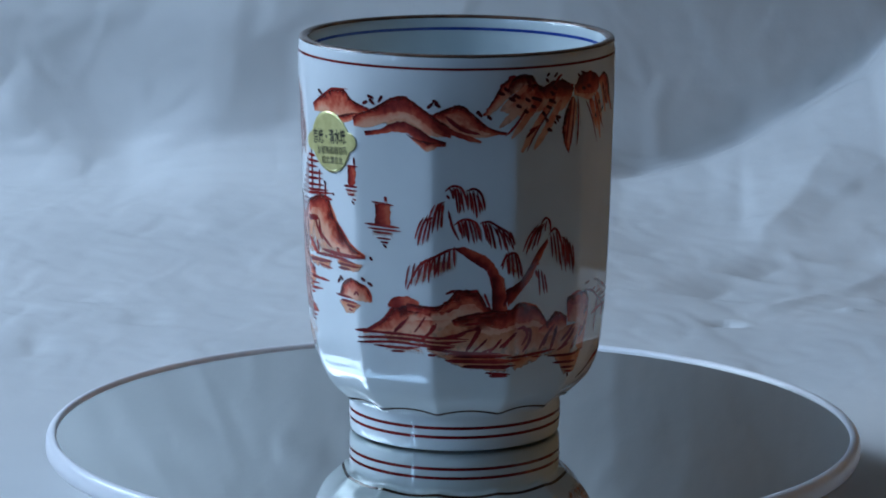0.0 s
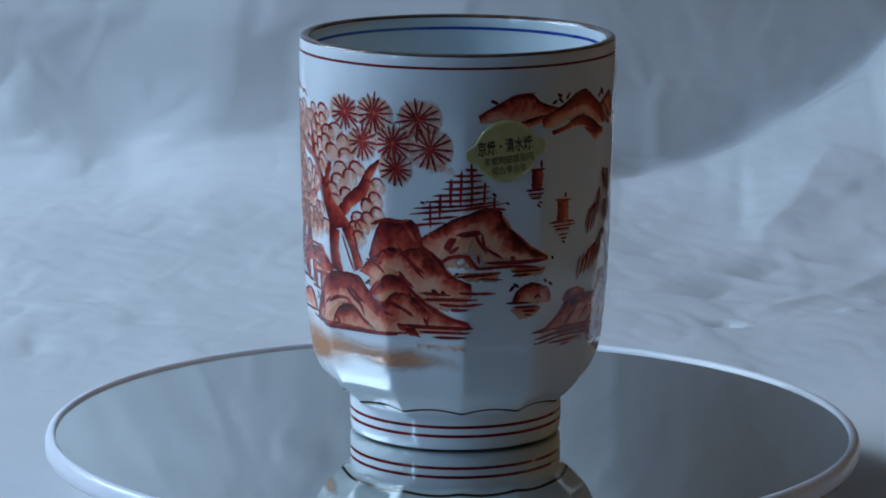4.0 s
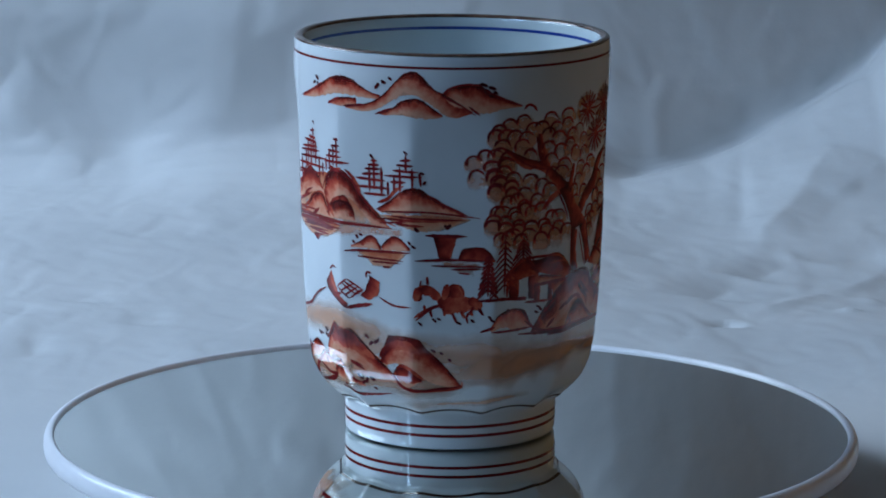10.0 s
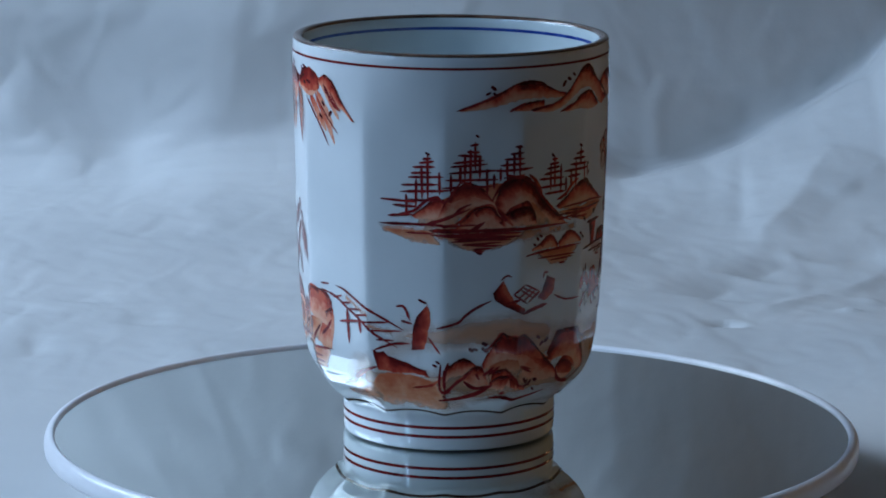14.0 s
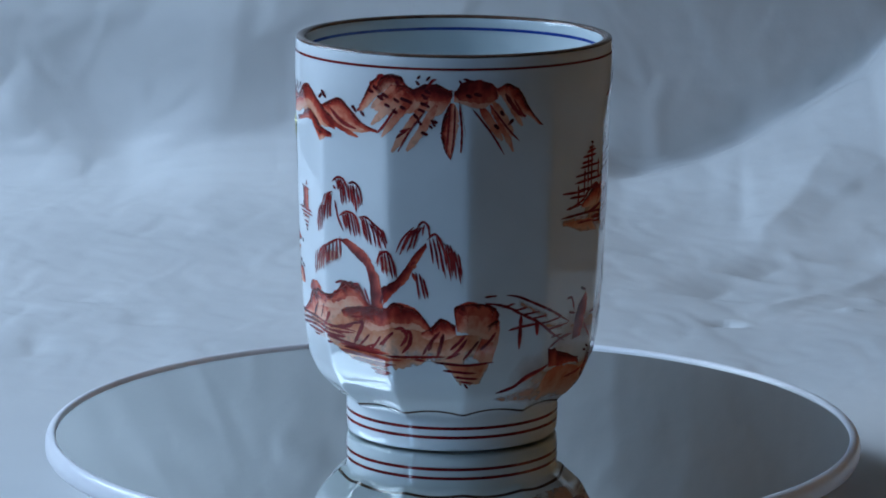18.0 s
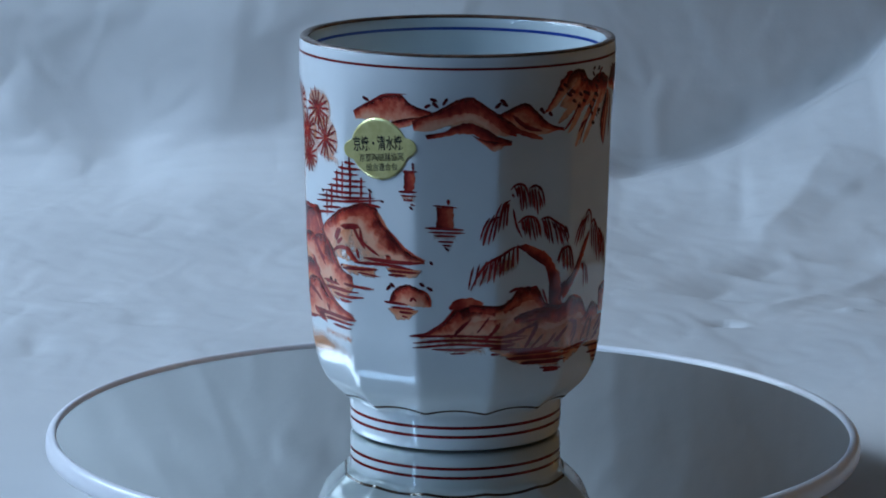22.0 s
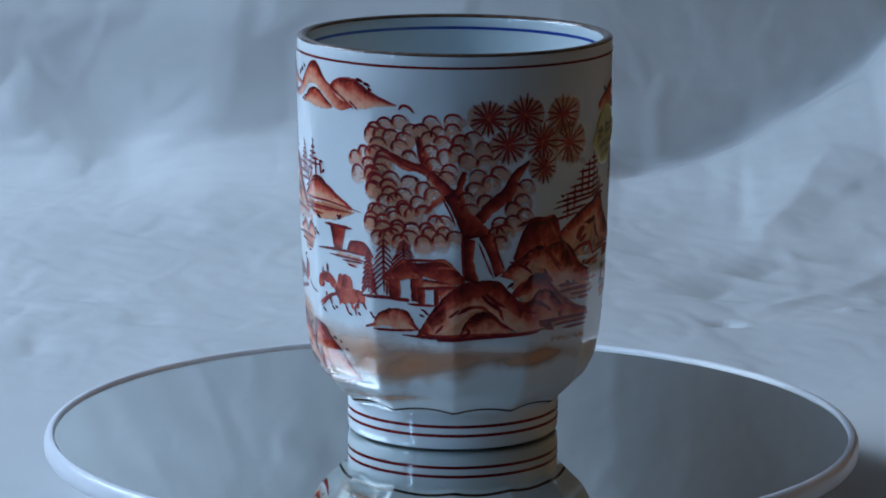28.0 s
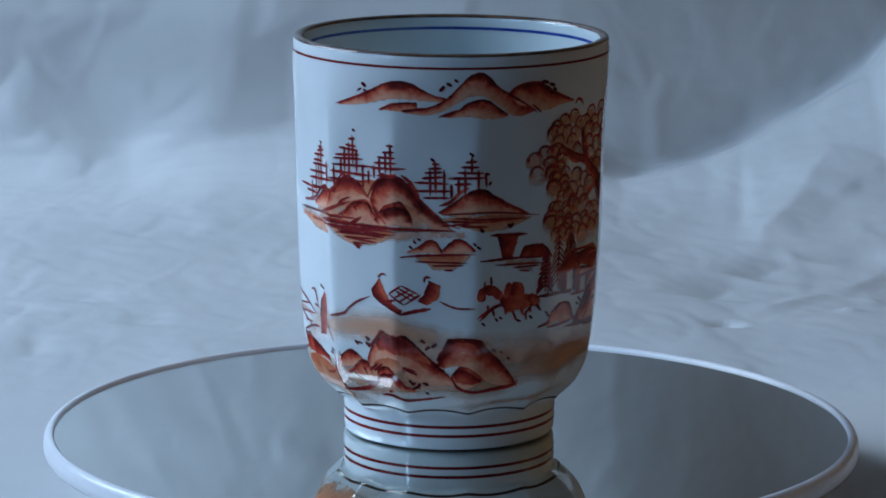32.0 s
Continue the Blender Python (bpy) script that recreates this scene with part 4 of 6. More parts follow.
motif("painted_willow", "dark red brushed weeping willow")
stroke(0.50, 266.1, 65.6, 268.7, 66.8, 271.7, 66.4, 273.3, 64.5, 274, 62.1)
stroke(0.40, 269.7, 66.3, 270.3, 63.7)
stroke(0.40, 270.5, 66.3, 271.5, 62, 271.1, 60.3)
stroke(0.40, 271.7, 65.8, 273, 60.6)
stroke(0.40, 268.7, 66.1, 269.3, 64)
stroke(0.50, 273.7, 65.6, 276.8, 66.1, 279.4, 64.6, 280.7, 61)
stroke(0.40, 274.9, 65.6, 275.8, 61)
stroke(0.40, 276.4, 65.7, 277.7, 59.1)
stroke(0.40, 277.8, 65.3, 278.9, 60.2)
stroke(0.50, 266.1, 63.2, 263.8, 62.2, 262.4, 59.2, 261.6, 55.8)
stroke(0.40, 265.1, 62.7, 265, 57.1)
stroke(0.40, 264.1, 62.2, 263.4, 56.3)
stroke(0.50, 267.3, 61.1, 268.8, 57.1, 271.2, 54.1)
stroke(0.50, 266.7, 64.7, 267.7, 63.8)
stroke(0.50, 262.4, 59.5, 259.1, 58.6, 257.2, 55.8, 256.1, 52.6)
stroke(0.40, 261.2, 59, 259.6, 53.5)
stroke(0.40, 260, 58.6, 257.9, 53.2)
stroke(0.50, 269.4, 57.6, 272.8, 58.9, 276.9, 58.3, 278.6, 56.2, 279.4, 53.5)
stroke(0.40, 271.4, 58.1, 272.6, 54.4)
stroke(0.40, 273, 58.5, 274.9, 53.3)
stroke(0.40, 274.8, 58.4, 277, 53)
stroke(0.50, 278.9, 57.9, 282.2, 58.3, 285.9, 56.9, 289.2, 55.5, 291.9, 52.8)
stroke(0.40, 280.6, 57.5, 282.3, 52.9)
stroke(0.40, 282.6, 57.5, 284.8, 51.8)
stroke(0.40, 284.9, 56.9, 286.9, 51.5)
stroke(0.40, 287.1, 56.1, 289.3, 50.9)
stroke(0.40, 289.2, 55.2, 291.3, 51.4)
stroke(0.56, 270.4, 52.2, 266.8, 51.5, 262.8, 50.1, 257.6, 48.3, 254.3, 45.2, 251.8, 41.8)
stroke(0.40, 269.2, 52, 269.6, 47.9)
stroke(0.40, 267.8, 51.6, 267, 46.6)
stroke(0.40, 266.2, 51.1, 265, 46.9)
stroke(0.40, 264.2, 50.4, 262.6, 45.6)
stroke(0.40, 262.2, 50, 259.9, 44.5)
stroke(0.40, 260.2, 49.3, 257.8, 43.5)
stroke(0.40, 258.3, 48.4, 255.1, 42.8)
stroke(0.50, 286.6, 47.5, 288.9, 50.1, 292, 50.6, 294, 48, 295.4, 44.4)
stroke(0.40, 288.9, 49.6, 289.5, 45.5)
stroke(0.40, 290.5, 50.1, 291.6, 44.7)
stroke(0.40, 292.2, 49.8, 293.7, 44.3)
stroke(0.50, 302.8, 56.8, 304.9, 58.2, 306.9, 57.2, 307.5, 54.3)
stroke(0.50, 303.8, 56.9, 299.7, 54.9, 296.4, 50.2)
stroke(0.40, 302, 56, 299, 50.8)
stroke(0.40, 300.7, 55.5, 297.6, 51.6)
stroke(0.40, 303.2, 56.3, 301.3, 51.7)
stroke(0.50, 306.5, 54, 309.6, 55.4, 312.3, 52.3, 313.9, 48.5)
stroke(0.40, 307.5, 54, 308.8, 48.4)
stroke(0.40, 308.8, 54.3, 310.9, 47.1)
stroke(0.40, 310.4, 54.1, 313.4, 45)
stroke(0.50, 312.5, 53.3, 315.8, 51.3, 317.8, 48.1, 318.9, 43.8)
stroke(0.40, 313.3, 52.8, 315.4, 44.5)
stroke(0.40, 315.1, 51.5, 316.4, 46.4)
stroke(0.50, 302.3, 46.1, 303.5, 39.6)
stroke(0.50, 303.6, 45.8, 305.6, 39.9)
stroke(0.50, 305, 44.8, 306.9, 40.1)
wash(DEEP, (269.2, 52, 277.2, 48.4, 281.6, 46.2, 283.5, 41.9, 283.9, 35.4), (273, 52.5, 280.8, 50.2, 285.4, 47.1, 288.4, 42.8, 289.8, 35.8))
wash(DEEP, (288.6, 41.9, 294.4, 44, 298.4, 47.3, 301.6, 50.4, 306.1, 53.3), (289.8, 37.7, 294.8, 41.3, 299.2, 44.2, 301.7, 47.2, 306.5, 52.2))
stroke(0.97, 299.6, 48, 302.5, 47.4, paint=DEEP)
stroke(0.50, 277.2, 48.9, 282.1, 46.5, 283.8, 42)
stroke(0.56, 295, 42, 296.4, 43.3)
stroke(0.70, 300.9, 46, 302.5, 43.9, paint=DEEP)
wash(PEACH, (253.1, 44.1, 259.9, 48.2, 266, 50.1, 270.1, 51), (254.4, 42.9, 261.1, 44.7, 265.8, 45.6, 269.9, 46.9))
wash(PEACH, (286.5, 48.5, 289.3, 50.6, 292.8, 48.7), (289.9, 45.9, 291.3, 45.1, 293.6, 45.4))
stroke(0.4, 267.7, 66.2, 268.6, 65.2, 269.1, 63.7)
stroke(0.4, 269.1, 66.6, 270.1, 63.9, 270.7, 60.6)
stroke(0.4, 270.1, 66.5, 271.3, 64.7, 272, 62.4)
stroke(0.4, 274, 65.4, 274.3, 63.5, 274.4, 61.1)
stroke(0.4, 274.8, 65.6, 275.9, 63.3, 276.5, 60.3)
stroke(0.4, 275.9, 65.4, 277.1, 62.7, 277.9, 59.4)
stroke(0.4, 277.3, 64.6, 278.8, 63, 279.8, 60.8)
stroke(0.4, 262.6, 62.5, 261.1, 60.4, 260, 57.7)
stroke(0.4, 263.7, 62.8, 262.5, 60.2, 261.8, 57.1)
stroke(0.4, 264.7, 62.8, 263.9, 59.9, 263.4, 56.5)
stroke(0.4, 265.7, 62.6, 265, 60.1, 264.6, 57.2)
stroke(0.4, 260, 60, 257.8, 56.6, 256.3, 52.7)
stroke(0.4, 260.7, 59.7, 259.1, 56.5, 258, 52.8)
stroke(0.4, 258.4, 59.3, 256.4, 56.9, 255.1, 54)
stroke(0.4, 270.7, 58.6, 271.2, 57.4, 271.6, 55.7)
stroke(0.4, 272, 58.9, 272.7, 57.1, 273.2, 54.7)
stroke(0.4, 273.2, 59.2, 274.2, 56.9, 274.9, 54)
stroke(0.4, 274.4, 59.1, 275.7, 56.6, 276.5, 53.6)
stroke(0.4, 275.7, 58.7, 277, 56.5, 277.8, 53.6)
stroke(0.4, 276.9, 58.1, 278.1, 56.3, 278.8, 54.1)
stroke(0.4, 279.6, 58.4, 280.6, 56.3, 281.3, 53.7)
stroke(0.4, 280.6, 58.4, 282.2, 55.5, 283.1, 52.1)
stroke(0.4, 281.9, 58.1, 283.4, 55.3, 284.4, 51.9)
stroke(0.4, 283.7, 57.2, 285.6, 55, 286.8, 52.2)
stroke(0.4, 285.3, 57, 287.2, 54.5, 288.4, 51.5)
stroke(0.4, 286.8, 56.4, 288.6, 54.7, 289.8, 52.5)
stroke(0.4, 289.8, 55.9, 290.8, 54.5, 291.4, 52.5)
stroke(0.4, 252.9, 47.7, 251.9, 45.2, 251.1, 42.1)
stroke(0.4, 255, 48.3, 254.1, 45.9, 253.5, 43)
stroke(0.4, 257.5, 49, 256.6, 46.9, 256.1, 44.3)
stroke(0.4, 259.2, 49.6, 258.8, 47.1, 258.5, 44.1)
stroke(0.4, 261, 50.1, 260.5, 47.2, 260.2, 43.8)
stroke(0.4, 262.5, 50.4, 262.5, 48, 262.4, 45)
stroke(0.4, 264.6, 51.1, 264, 48.5, 263.7, 45.3)
stroke(0.4, 266.2, 51.6, 265.9, 49.3, 265.7, 46.4)
stroke(0.4, 267.8, 52.1, 267.8, 49.9, 267.8, 47.2)
stroke(0.4, 269.5, 52.6, 269.6, 50.4, 269.7, 47.6)
stroke(0.4, 288.8, 50.8, 287.9, 49.1, 287.3, 46.8)
stroke(0.4, 289.4, 51, 289.7, 48.5, 290, 45.4)
stroke(0.4, 290.4, 51.1, 291.1, 48.2, 291.6, 44.8)
stroke(0.4, 291.5, 50.8, 292.4, 48.5, 293, 45.7)
stroke(0.4, 292.9, 50.1, 293.9, 47.7, 294.6, 44.7)
stroke(0.4, 301.6, 56.9, 297.5, 54.1, 295, 50.7)
stroke(0.4, 302.7, 56.4, 299.5, 54.1, 297.7, 51.3)
stroke(0.4, 303.4, 56.7, 301.3, 54.5, 300.1, 51.8)
stroke(0.4, 304.5, 57, 303, 55.3, 302.1, 53.1)
stroke(0.4, 305.6, 57.6, 305.1, 56.6, 304.8, 55)
stroke(0.4, 307.4, 54.2, 308.2, 51.7, 308.7, 48.7)
stroke(0.4, 308.5, 54.4, 309.8, 51.4, 310.6, 47.9)
stroke(0.4, 309.9, 54.7, 311.3, 50.9, 312.4, 46.5)
stroke(0.4, 311.3, 54.7, 312.8, 51.1, 313.9, 47.1)
stroke(0.4, 313.9, 53.2, 315, 49.7, 315.9, 45.6)
stroke(0.4, 315, 53, 316.4, 49.2, 317.3, 44.8)
stroke(0.4, 316.5, 51.7, 317.8, 48.2, 318.8, 44.1)
stroke(0.4, 317.9, 50.9, 318.6, 48.5, 319.2, 45.4)

motif("painted_shore", "rust brown brushed rocky bank with dark strokes")
wash(WASH, (233, 30.6, 240.9, 33.6, 245.3, 36.9, 249.9, 39.2, 255.6, 38.4, 260.5, 37.3), (233.2, 30, 243.3, 31.4, 254.1, 32.7, 261.2, 33.2))
wash(LIGHT, (237.6, 31.6, 251.8, 35.2, 268.9, 35.7, 290, 35.4), (237.3, 28.8, 260.6, 28.5, 275.5, 27.1, 290.6, 26.3))
wash(WASH, (234.7, 31.4, 241.3, 33.9, 245, 36.9, 250.8, 38.9, 256.4, 38, 260.7, 37.1), (237.5, 30.7, 244.6, 30.5, 250.5, 30.9, 256.2, 31.2, 260.6, 31.2, 264.4, 32.2))
wash(SHADE, (247.3, 36.6, 252.4, 38.3, 257.5, 37.2), (247.7, 35, 252.2, 34.6, 256.3, 35.5))
wash(WASH, (259.7, 37.3, 263.8, 37.8, 267.9, 39.8, 270.5, 41.8, 278.3, 41.5, 281.9, 38), (261.7, 31.5, 264.8, 32.2, 266.9, 33.5, 269.4, 34.9, 272.7, 36.2, 279.9, 35.3))
wash(SHADE, (267.9, 39.6, 270.5, 41.7, 278.3, 41.4, 281.1, 38.6), (268.9, 37.4, 272, 38.4, 277.3, 38.1, 281.6, 36.7))
wash(LIGHT, (263.1, 31.4, 268.9, 34.1, 275.2, 36.2, 281.6, 36.7, 286.6, 36.1), (269, 27.2, 275.5, 27.1, 279.8, 26.8, 286.4, 26.2, 291.7, 26))
wash(SHADE, (268.9, 34.9, 275.2, 36.2, 281.6, 36.7, 286.6, 36.1), (270, 31.6, 275.3, 32.1, 281.3, 32.3, 287.3, 32.2))
stroke(0.56, 229, 30.6, 236.4, 31.5, 241.5, 33.8)
stroke(0.42, 244.6, 30.3, 248.9, 32.6, 252.3, 35.2)
stroke(0.42, 254.4, 31.5, 256.7, 33.4, 259, 35.6)
stroke(0.42, 247, 31.5, 244.6, 30.3)
stroke(0.42, 269, 30.2, 272.1, 31.6, 279.2, 32.2, 276.5, 28.5)
stroke(0.42, 273.6, 33.6, 279.6, 34)
stroke(0.56, 266.4, 41.2, 270.1, 42.1)
stroke(0.56, 275.5, 41.7, 278.5, 41.9)
stroke(0.56, 229, 30.6, 246.9, 30.8, 262.7, 30.5, 275.4, 30)
stroke(0.56, 230.4, 29, 244.5, 29.7, 260.6, 29.5, 270.1, 28.5)
stroke(0.56, 230.2, 27.8, 246.8, 28.7, 262.7, 28.2)
stroke(0.42, 238.4, 27.4, 253.8, 27.6)
stroke(0.42, 244.3, 26.4, 250.5, 26.6)
smear(232.6, 29.5, 260.6, 29.7)
smear(242, 27.4, 258.4, 27.3)
stroke(0.56, 261.6, 27.6, 275.5, 26.7, 287.4, 26.5)
stroke(0.56, 269, 25.8, 288.5, 25.5)
stroke(0.70, 266.9, 24.7, 289.7, 24.2)
stroke(0.56, 272.3, 23.2, 291, 22.9)
stroke(0.56, 281.9, 21.6, 291.7, 21.1)
smear(262.7, 26.8, 286.4, 25.5)
smear(275.6, 23.4, 291.1, 22.2)
stroke(0.56, 282.3, 30, 279.8, 28.4, 276.6, 26.7)
stroke(0.56, 287.8, 30, 285.2, 27.9, 282, 26.2)
wash(LIGHT, (251.3, 36.3, 276.8, 35, 298.5, 33.1, 319.8, 31.3, 332.2, 34.5), (250.7, 29.3, 264.5, 26.2, 290.1, 25.3, 309.5, 24.3, 330.5, 23.5))
wash(WASH, (251.5, 38.6, 259.1, 38.2, 263.7, 38.3, 267.4, 39.7, 270.7, 42.2, 274.7, 41.3, 278.4, 41.7, 280.6, 38.7, 285.9, 36.6), (250.8, 33.9, 258.7, 34.8, 266.4, 34.9, 272.2, 35.8, 277.9, 35.1, 285.8, 33.9))
wash(DEEP, (251.5, 38.6, 259.1, 38.2, 263.7, 38.3, 267.4, 39.7, 270.7, 42.2, 274.7, 41.3, 278.4, 41.7, 280.6, 38.7, 285.5, 36.7), (251.7, 36.8, 258.9, 36.5, 264.3, 36.9, 268.2, 37.5, 271.2, 38.8, 274.6, 38.7, 276.9, 38.6, 280.1, 37.1, 285, 35.5))
wash(WASH, (273.3, 34.8, 281.4, 36.7, 291.3, 36.9), (276.6, 32.5, 284.6, 31, 292.7, 32.4))
wash(DEEP, (280.3, 36.3, 285.9, 36.6, 291.3, 37.2), (281.8, 33.2, 286.9, 32.6, 292.7, 33.4))
wash(WASH, (290.7, 36.9, 294, 38.6, 298.5, 37.7, 302.7, 36.8, 306.1, 34.3, 308.8, 31.8), (291.1, 32.8, 296.4, 32, 301.7, 32.2, 307.5, 31))
wash(DEEP, (291.1, 37.2, 294, 38.6, 298.5, 37.7, 302.7, 36.8, 306.1, 34.3, 308.3, 32.1), (291.9, 33.9, 296.4, 33.5, 301.7, 33.7, 305.3, 32.4, 307.9, 31.4))
wash(WASH, (304, 31.6, 308.1, 32.9, 311.6, 35.2, 317.2, 33.6), (304.1, 30.5, 309.3, 29.3, 313.1, 29.8, 317.3, 31.1))
wash(DEEP, (307, 32.4, 311.6, 35.1, 316.7, 33.6), (308.4, 31, 312.1, 32.6, 316.8, 32.2))
wash(WASH, (316.8, 35.5, 317.1, 38.2, 323.9, 38.9, 330.5, 38.2, 333.9, 36), (317.7, 32.1, 322.5, 31.5, 327.3, 30.5, 332.4, 28.9))
wash(DEEP, (316.8, 36.1, 317.1, 38.2, 323.9, 38.9, 330.5, 38.2, 333.9, 36), (317.6, 33.6, 322.3, 33.5, 328.3, 32.9, 333.1, 31.9))
wash(WASH, (329.1, 33.1, 332.2, 34.5, 334.4, 34.3), (323.8, 25.8, 328.1, 24, 331.9, 24.8))
stroke(0.97, 333.6, 34.4, 332.9, 28.9, 329.3, 23.6)
stroke(0.83, 266.5, 30.5, 272.4, 31.2, 274.3, 32.1)
stroke(0.70, 262.1, 33.8, 260.5, 31.8, 256.8, 29.3)
stroke(0.56, 276.7, 32.8, 279.4, 32.4, 277.4, 29.8, 274, 27.4)
stroke(0.70, 293.5, 31.4, 290.6, 29.7, 288.4, 27.7)
stroke(0.83, 296.4, 31.7, 299.8, 31.4, 299.4, 28.6, 296.5, 26.3)
stroke(0.70, 308.4, 30.1, 306.8, 27.1)
stroke(0.83, 312.6, 31.5, 311.5, 28.4, 310.1, 25.7)
stroke(0.70, 321.4, 30.4, 318.4, 27.7, 315.1, 25.9)
stroke(0.56, 326, 29.8, 322, 26.8, 319.9, 25.2)
stroke(0.56, 318.9, 26.9, 313.4, 25.3)
stroke(0.42, 284.5, 27.7, 279.8, 26.6)
stroke(0.56, 250.8, 30, 264.8, 29.3, 274.6, 29.6)
stroke(0.56, 259.3, 27.7, 269.8, 28.2)
stroke(0.56, 259.7, 26.3, 263.3, 26.3)
stroke(0.56, 267.8, 26.6, 276.3, 26.1, 290.5, 25.8)
stroke(0.56, 290.1, 25.4, 298.6, 25.4, 312.9, 25.8)
stroke(0.42, 301.2, 24.8, 305.1, 24.6)
stroke(0.56, 309.1, 24.3, 320.5, 23.9, 332.3, 24.2)
stroke(0.56, 312.3, 22.4, 325.3, 21.8)
stroke(0.56, 316.5, 20.9, 326.2, 20.3)
stroke(0.42, 318.8, 19.8, 324.3, 19.3)
wash(LIGHT, (262.1, 26.9, 276.2, 25.6, 291.8, 25.1), (266.5, 23.8, 280.6, 22.4, 291.7, 20.8))
wash(LIGHT, (291.2, 25, 307.3, 25.2), (292.1, 21.9, 305.2, 23.8))
wash(LIGHT, (312.1, 24.5, 330.4, 23.8), (317.7, 18.6, 328, 19.1))
stroke(0.42, 269.5, 24.6, 280.8, 24.2, 291.1, 24)
stroke(0.42, 275.9, 23.1, 290, 22.6)
dabs(0.72, 321.4, 18.5)
wash(DEEP, (241.5, 33.8, 245, 36.7, 250.8, 38.9, 256.4, 38, 261.2, 37), (244.8, 33.7, 248.2, 35.5, 251.9, 37, 256.8, 36.3, 261.1, 35.6))
wash(DEEP, (263.2, 37.6, 267.9, 39.8, 270.5, 41.8, 278.3, 41.5, 281.9, 38), (264.8, 36, 268.9, 37.6, 272, 39.2, 277.7, 38.9, 281.6, 36.5))
wash(DEEP, (268.5, 34.9, 275.2, 36.2, 281.6, 36.7, 287, 36), (269.8, 33.2, 275.3, 34.3, 281.2, 34.5, 286.7, 33.8))
stroke(2.4, 264.4, 37.3, 269.2, 38.7, 274, 40.3, 278.7, 39.7, paint=DEEP)
stroke(2.6, 291.2, 36.5, 297.8, 37, 304.9, 34.4, paint=DEEP)
stroke(2.6, 317.9, 37.1, 322.7, 37.8, 330, 36.4, paint=DEEP)
stroke(2.0, 244, 37.5, 249.4, 38.9, 256.6, 38.6, paint=DEEP)
stroke(0.8, 274.3, 27.1, 276.7, 29.5, 278.9, 32.4)
stroke(0.8, 293.9, 32.2, 296.9, 32.3, 298.4, 30.3, 296, 28)
stroke(0.7, 304.5, 26.1, 307.8, 29.4, 311.4, 32.1)
stroke(0.7, 315.2, 27.6, 318.5, 29.6, 320.9, 31.5)
stroke(0.7, 326.6, 27.5, 330.1, 29.4, 332.8, 31.6)
stroke(0.6, 287.1, 27.8, 289.8, 29.3, 291.6, 30.4)
stroke(0.6, 262.4, 30.2, 266.8, 30.6, 270.5, 31.3)
stroke(0.6, 245.9, 31.1, 248.3, 32.8, 251.7, 34.6)
stroke(0.6, 259.2, 30.8, 262.1, 32.7, 263, 34.1)
stroke(0.8, 267.3, 26.5, 278.7, 26.2, 291.6, 25.9, paint=DEEP)
stroke(0.7, 266.2, 25, 278.7, 24.6, 296.2, 24.5, paint=DEEP)
stroke(0.6, 273.1, 23.5, 285.3, 23.2, 293.9, 23.3)
stroke(0.6, 283.6, 20.8, 290.8, 20.7)
stroke(0.6, 237.4, 27.5, 248.2, 27.4, 256.4, 27.9)
stroke(0.6, 256.5, 28.8, 263.6, 28.3, 270, 28.2)
stroke(0.6, 234.7, 31.1, 241.4, 33.8, 245.6, 37.2)
stroke(0.5, 280.8, 41.2, 282, 39.2, 283.3, 37.5)
stroke(0.6, 288.1, 37.9, 289.5, 40, 291.1, 41.4)
stroke(0.5, 300.3, 47.8, 302.3, 48.8)

motif("painted_bridge", "thin dark red brushed plank bridge on posts")
stroke(0.42, 327.9, 40.3, 332.9, 40.5)
stroke(0.56, 336.7, 40.4, 341.7, 39.8, 350, 37.4, 358.7, 34.7, 367.9, 31.7)
stroke(0.56, 328.1, 38.9, 336.5, 37.7, 342.8, 35.6, 350.1, 33.2, 356.7, 30.1, 365.2, 27.3)
stroke(0.42, 335, 37.5, 340.2, 38.3)
stroke(0.42, 339.2, 36.5, 345.5, 37.1)
stroke(0.42, 342.6, 35.3, 350.4, 35.9)
stroke(0.42, 346.8, 34.2, 353.5, 34.8)
stroke(0.42, 350.1, 32.9, 362.5, 33.5)
stroke(0.42, 353.3, 31.1, 367, 31.5)
stroke(0.42, 356.7, 29, 363.8, 29.1)
smear(341.7, 38.4, 354.2, 34.4)
smear(352.2, 32.3, 363.7, 31)
stroke(0.83, 342.8, 35.4, 342.7, 26.9)
stroke(0.56, 337.9, 31.8, 344.9, 32.6, 351.7, 33)
stroke(0.83, 349.3, 33.9, 349.8, 30)

motif("painted_bank", "dark red brushed river bank with a pale orange path")
wash(DEEP, (355, 26.6, 359.3, 25.5, 369.4, 23.7, 376.9, 21.5), (356.8, 22.8, 362.2, 21.9, 372.4, 21.2, 377.7, 20.4))
stroke(0.56, 356, 26.5, 363.4, 28.2, 370.2, 28.6)
stroke(0.83, 334.7, 16, 342, 17.3, 346.8, 19.8, 351.9, 21.2, 356.8, 22.4)
wash(GROUND, (333.6, 14.7, 342, 16.1, 351.9, 19, 357.5, 20.9, 370, 20.5, 382.6, 18.1), (338.3, 13.3, 349.8, 12.3, 353.7, 12.1, 371.1, 11, 401.4, 9.1))
wash(LIGHT, (353.4, 16.8, 357.5, 20.5, 370, 20.8, 381.4, 18.8), (353.7, 12.1, 367.3, 11.4, 382, 11.8, 390.1, 12.2))
wash(PEACH, (332.7, 14.2, 342, 16, 353.1, 18.4), (338.3, 13.1, 349.8, 12.3, 355.1, 12))
wash(DEEP, (355.3, 25.5, 359.3, 26.2, 363.6, 24.1, 376.8, 22.1), (356.9, 21.5, 364.8, 21.1, 376.4, 21.5))
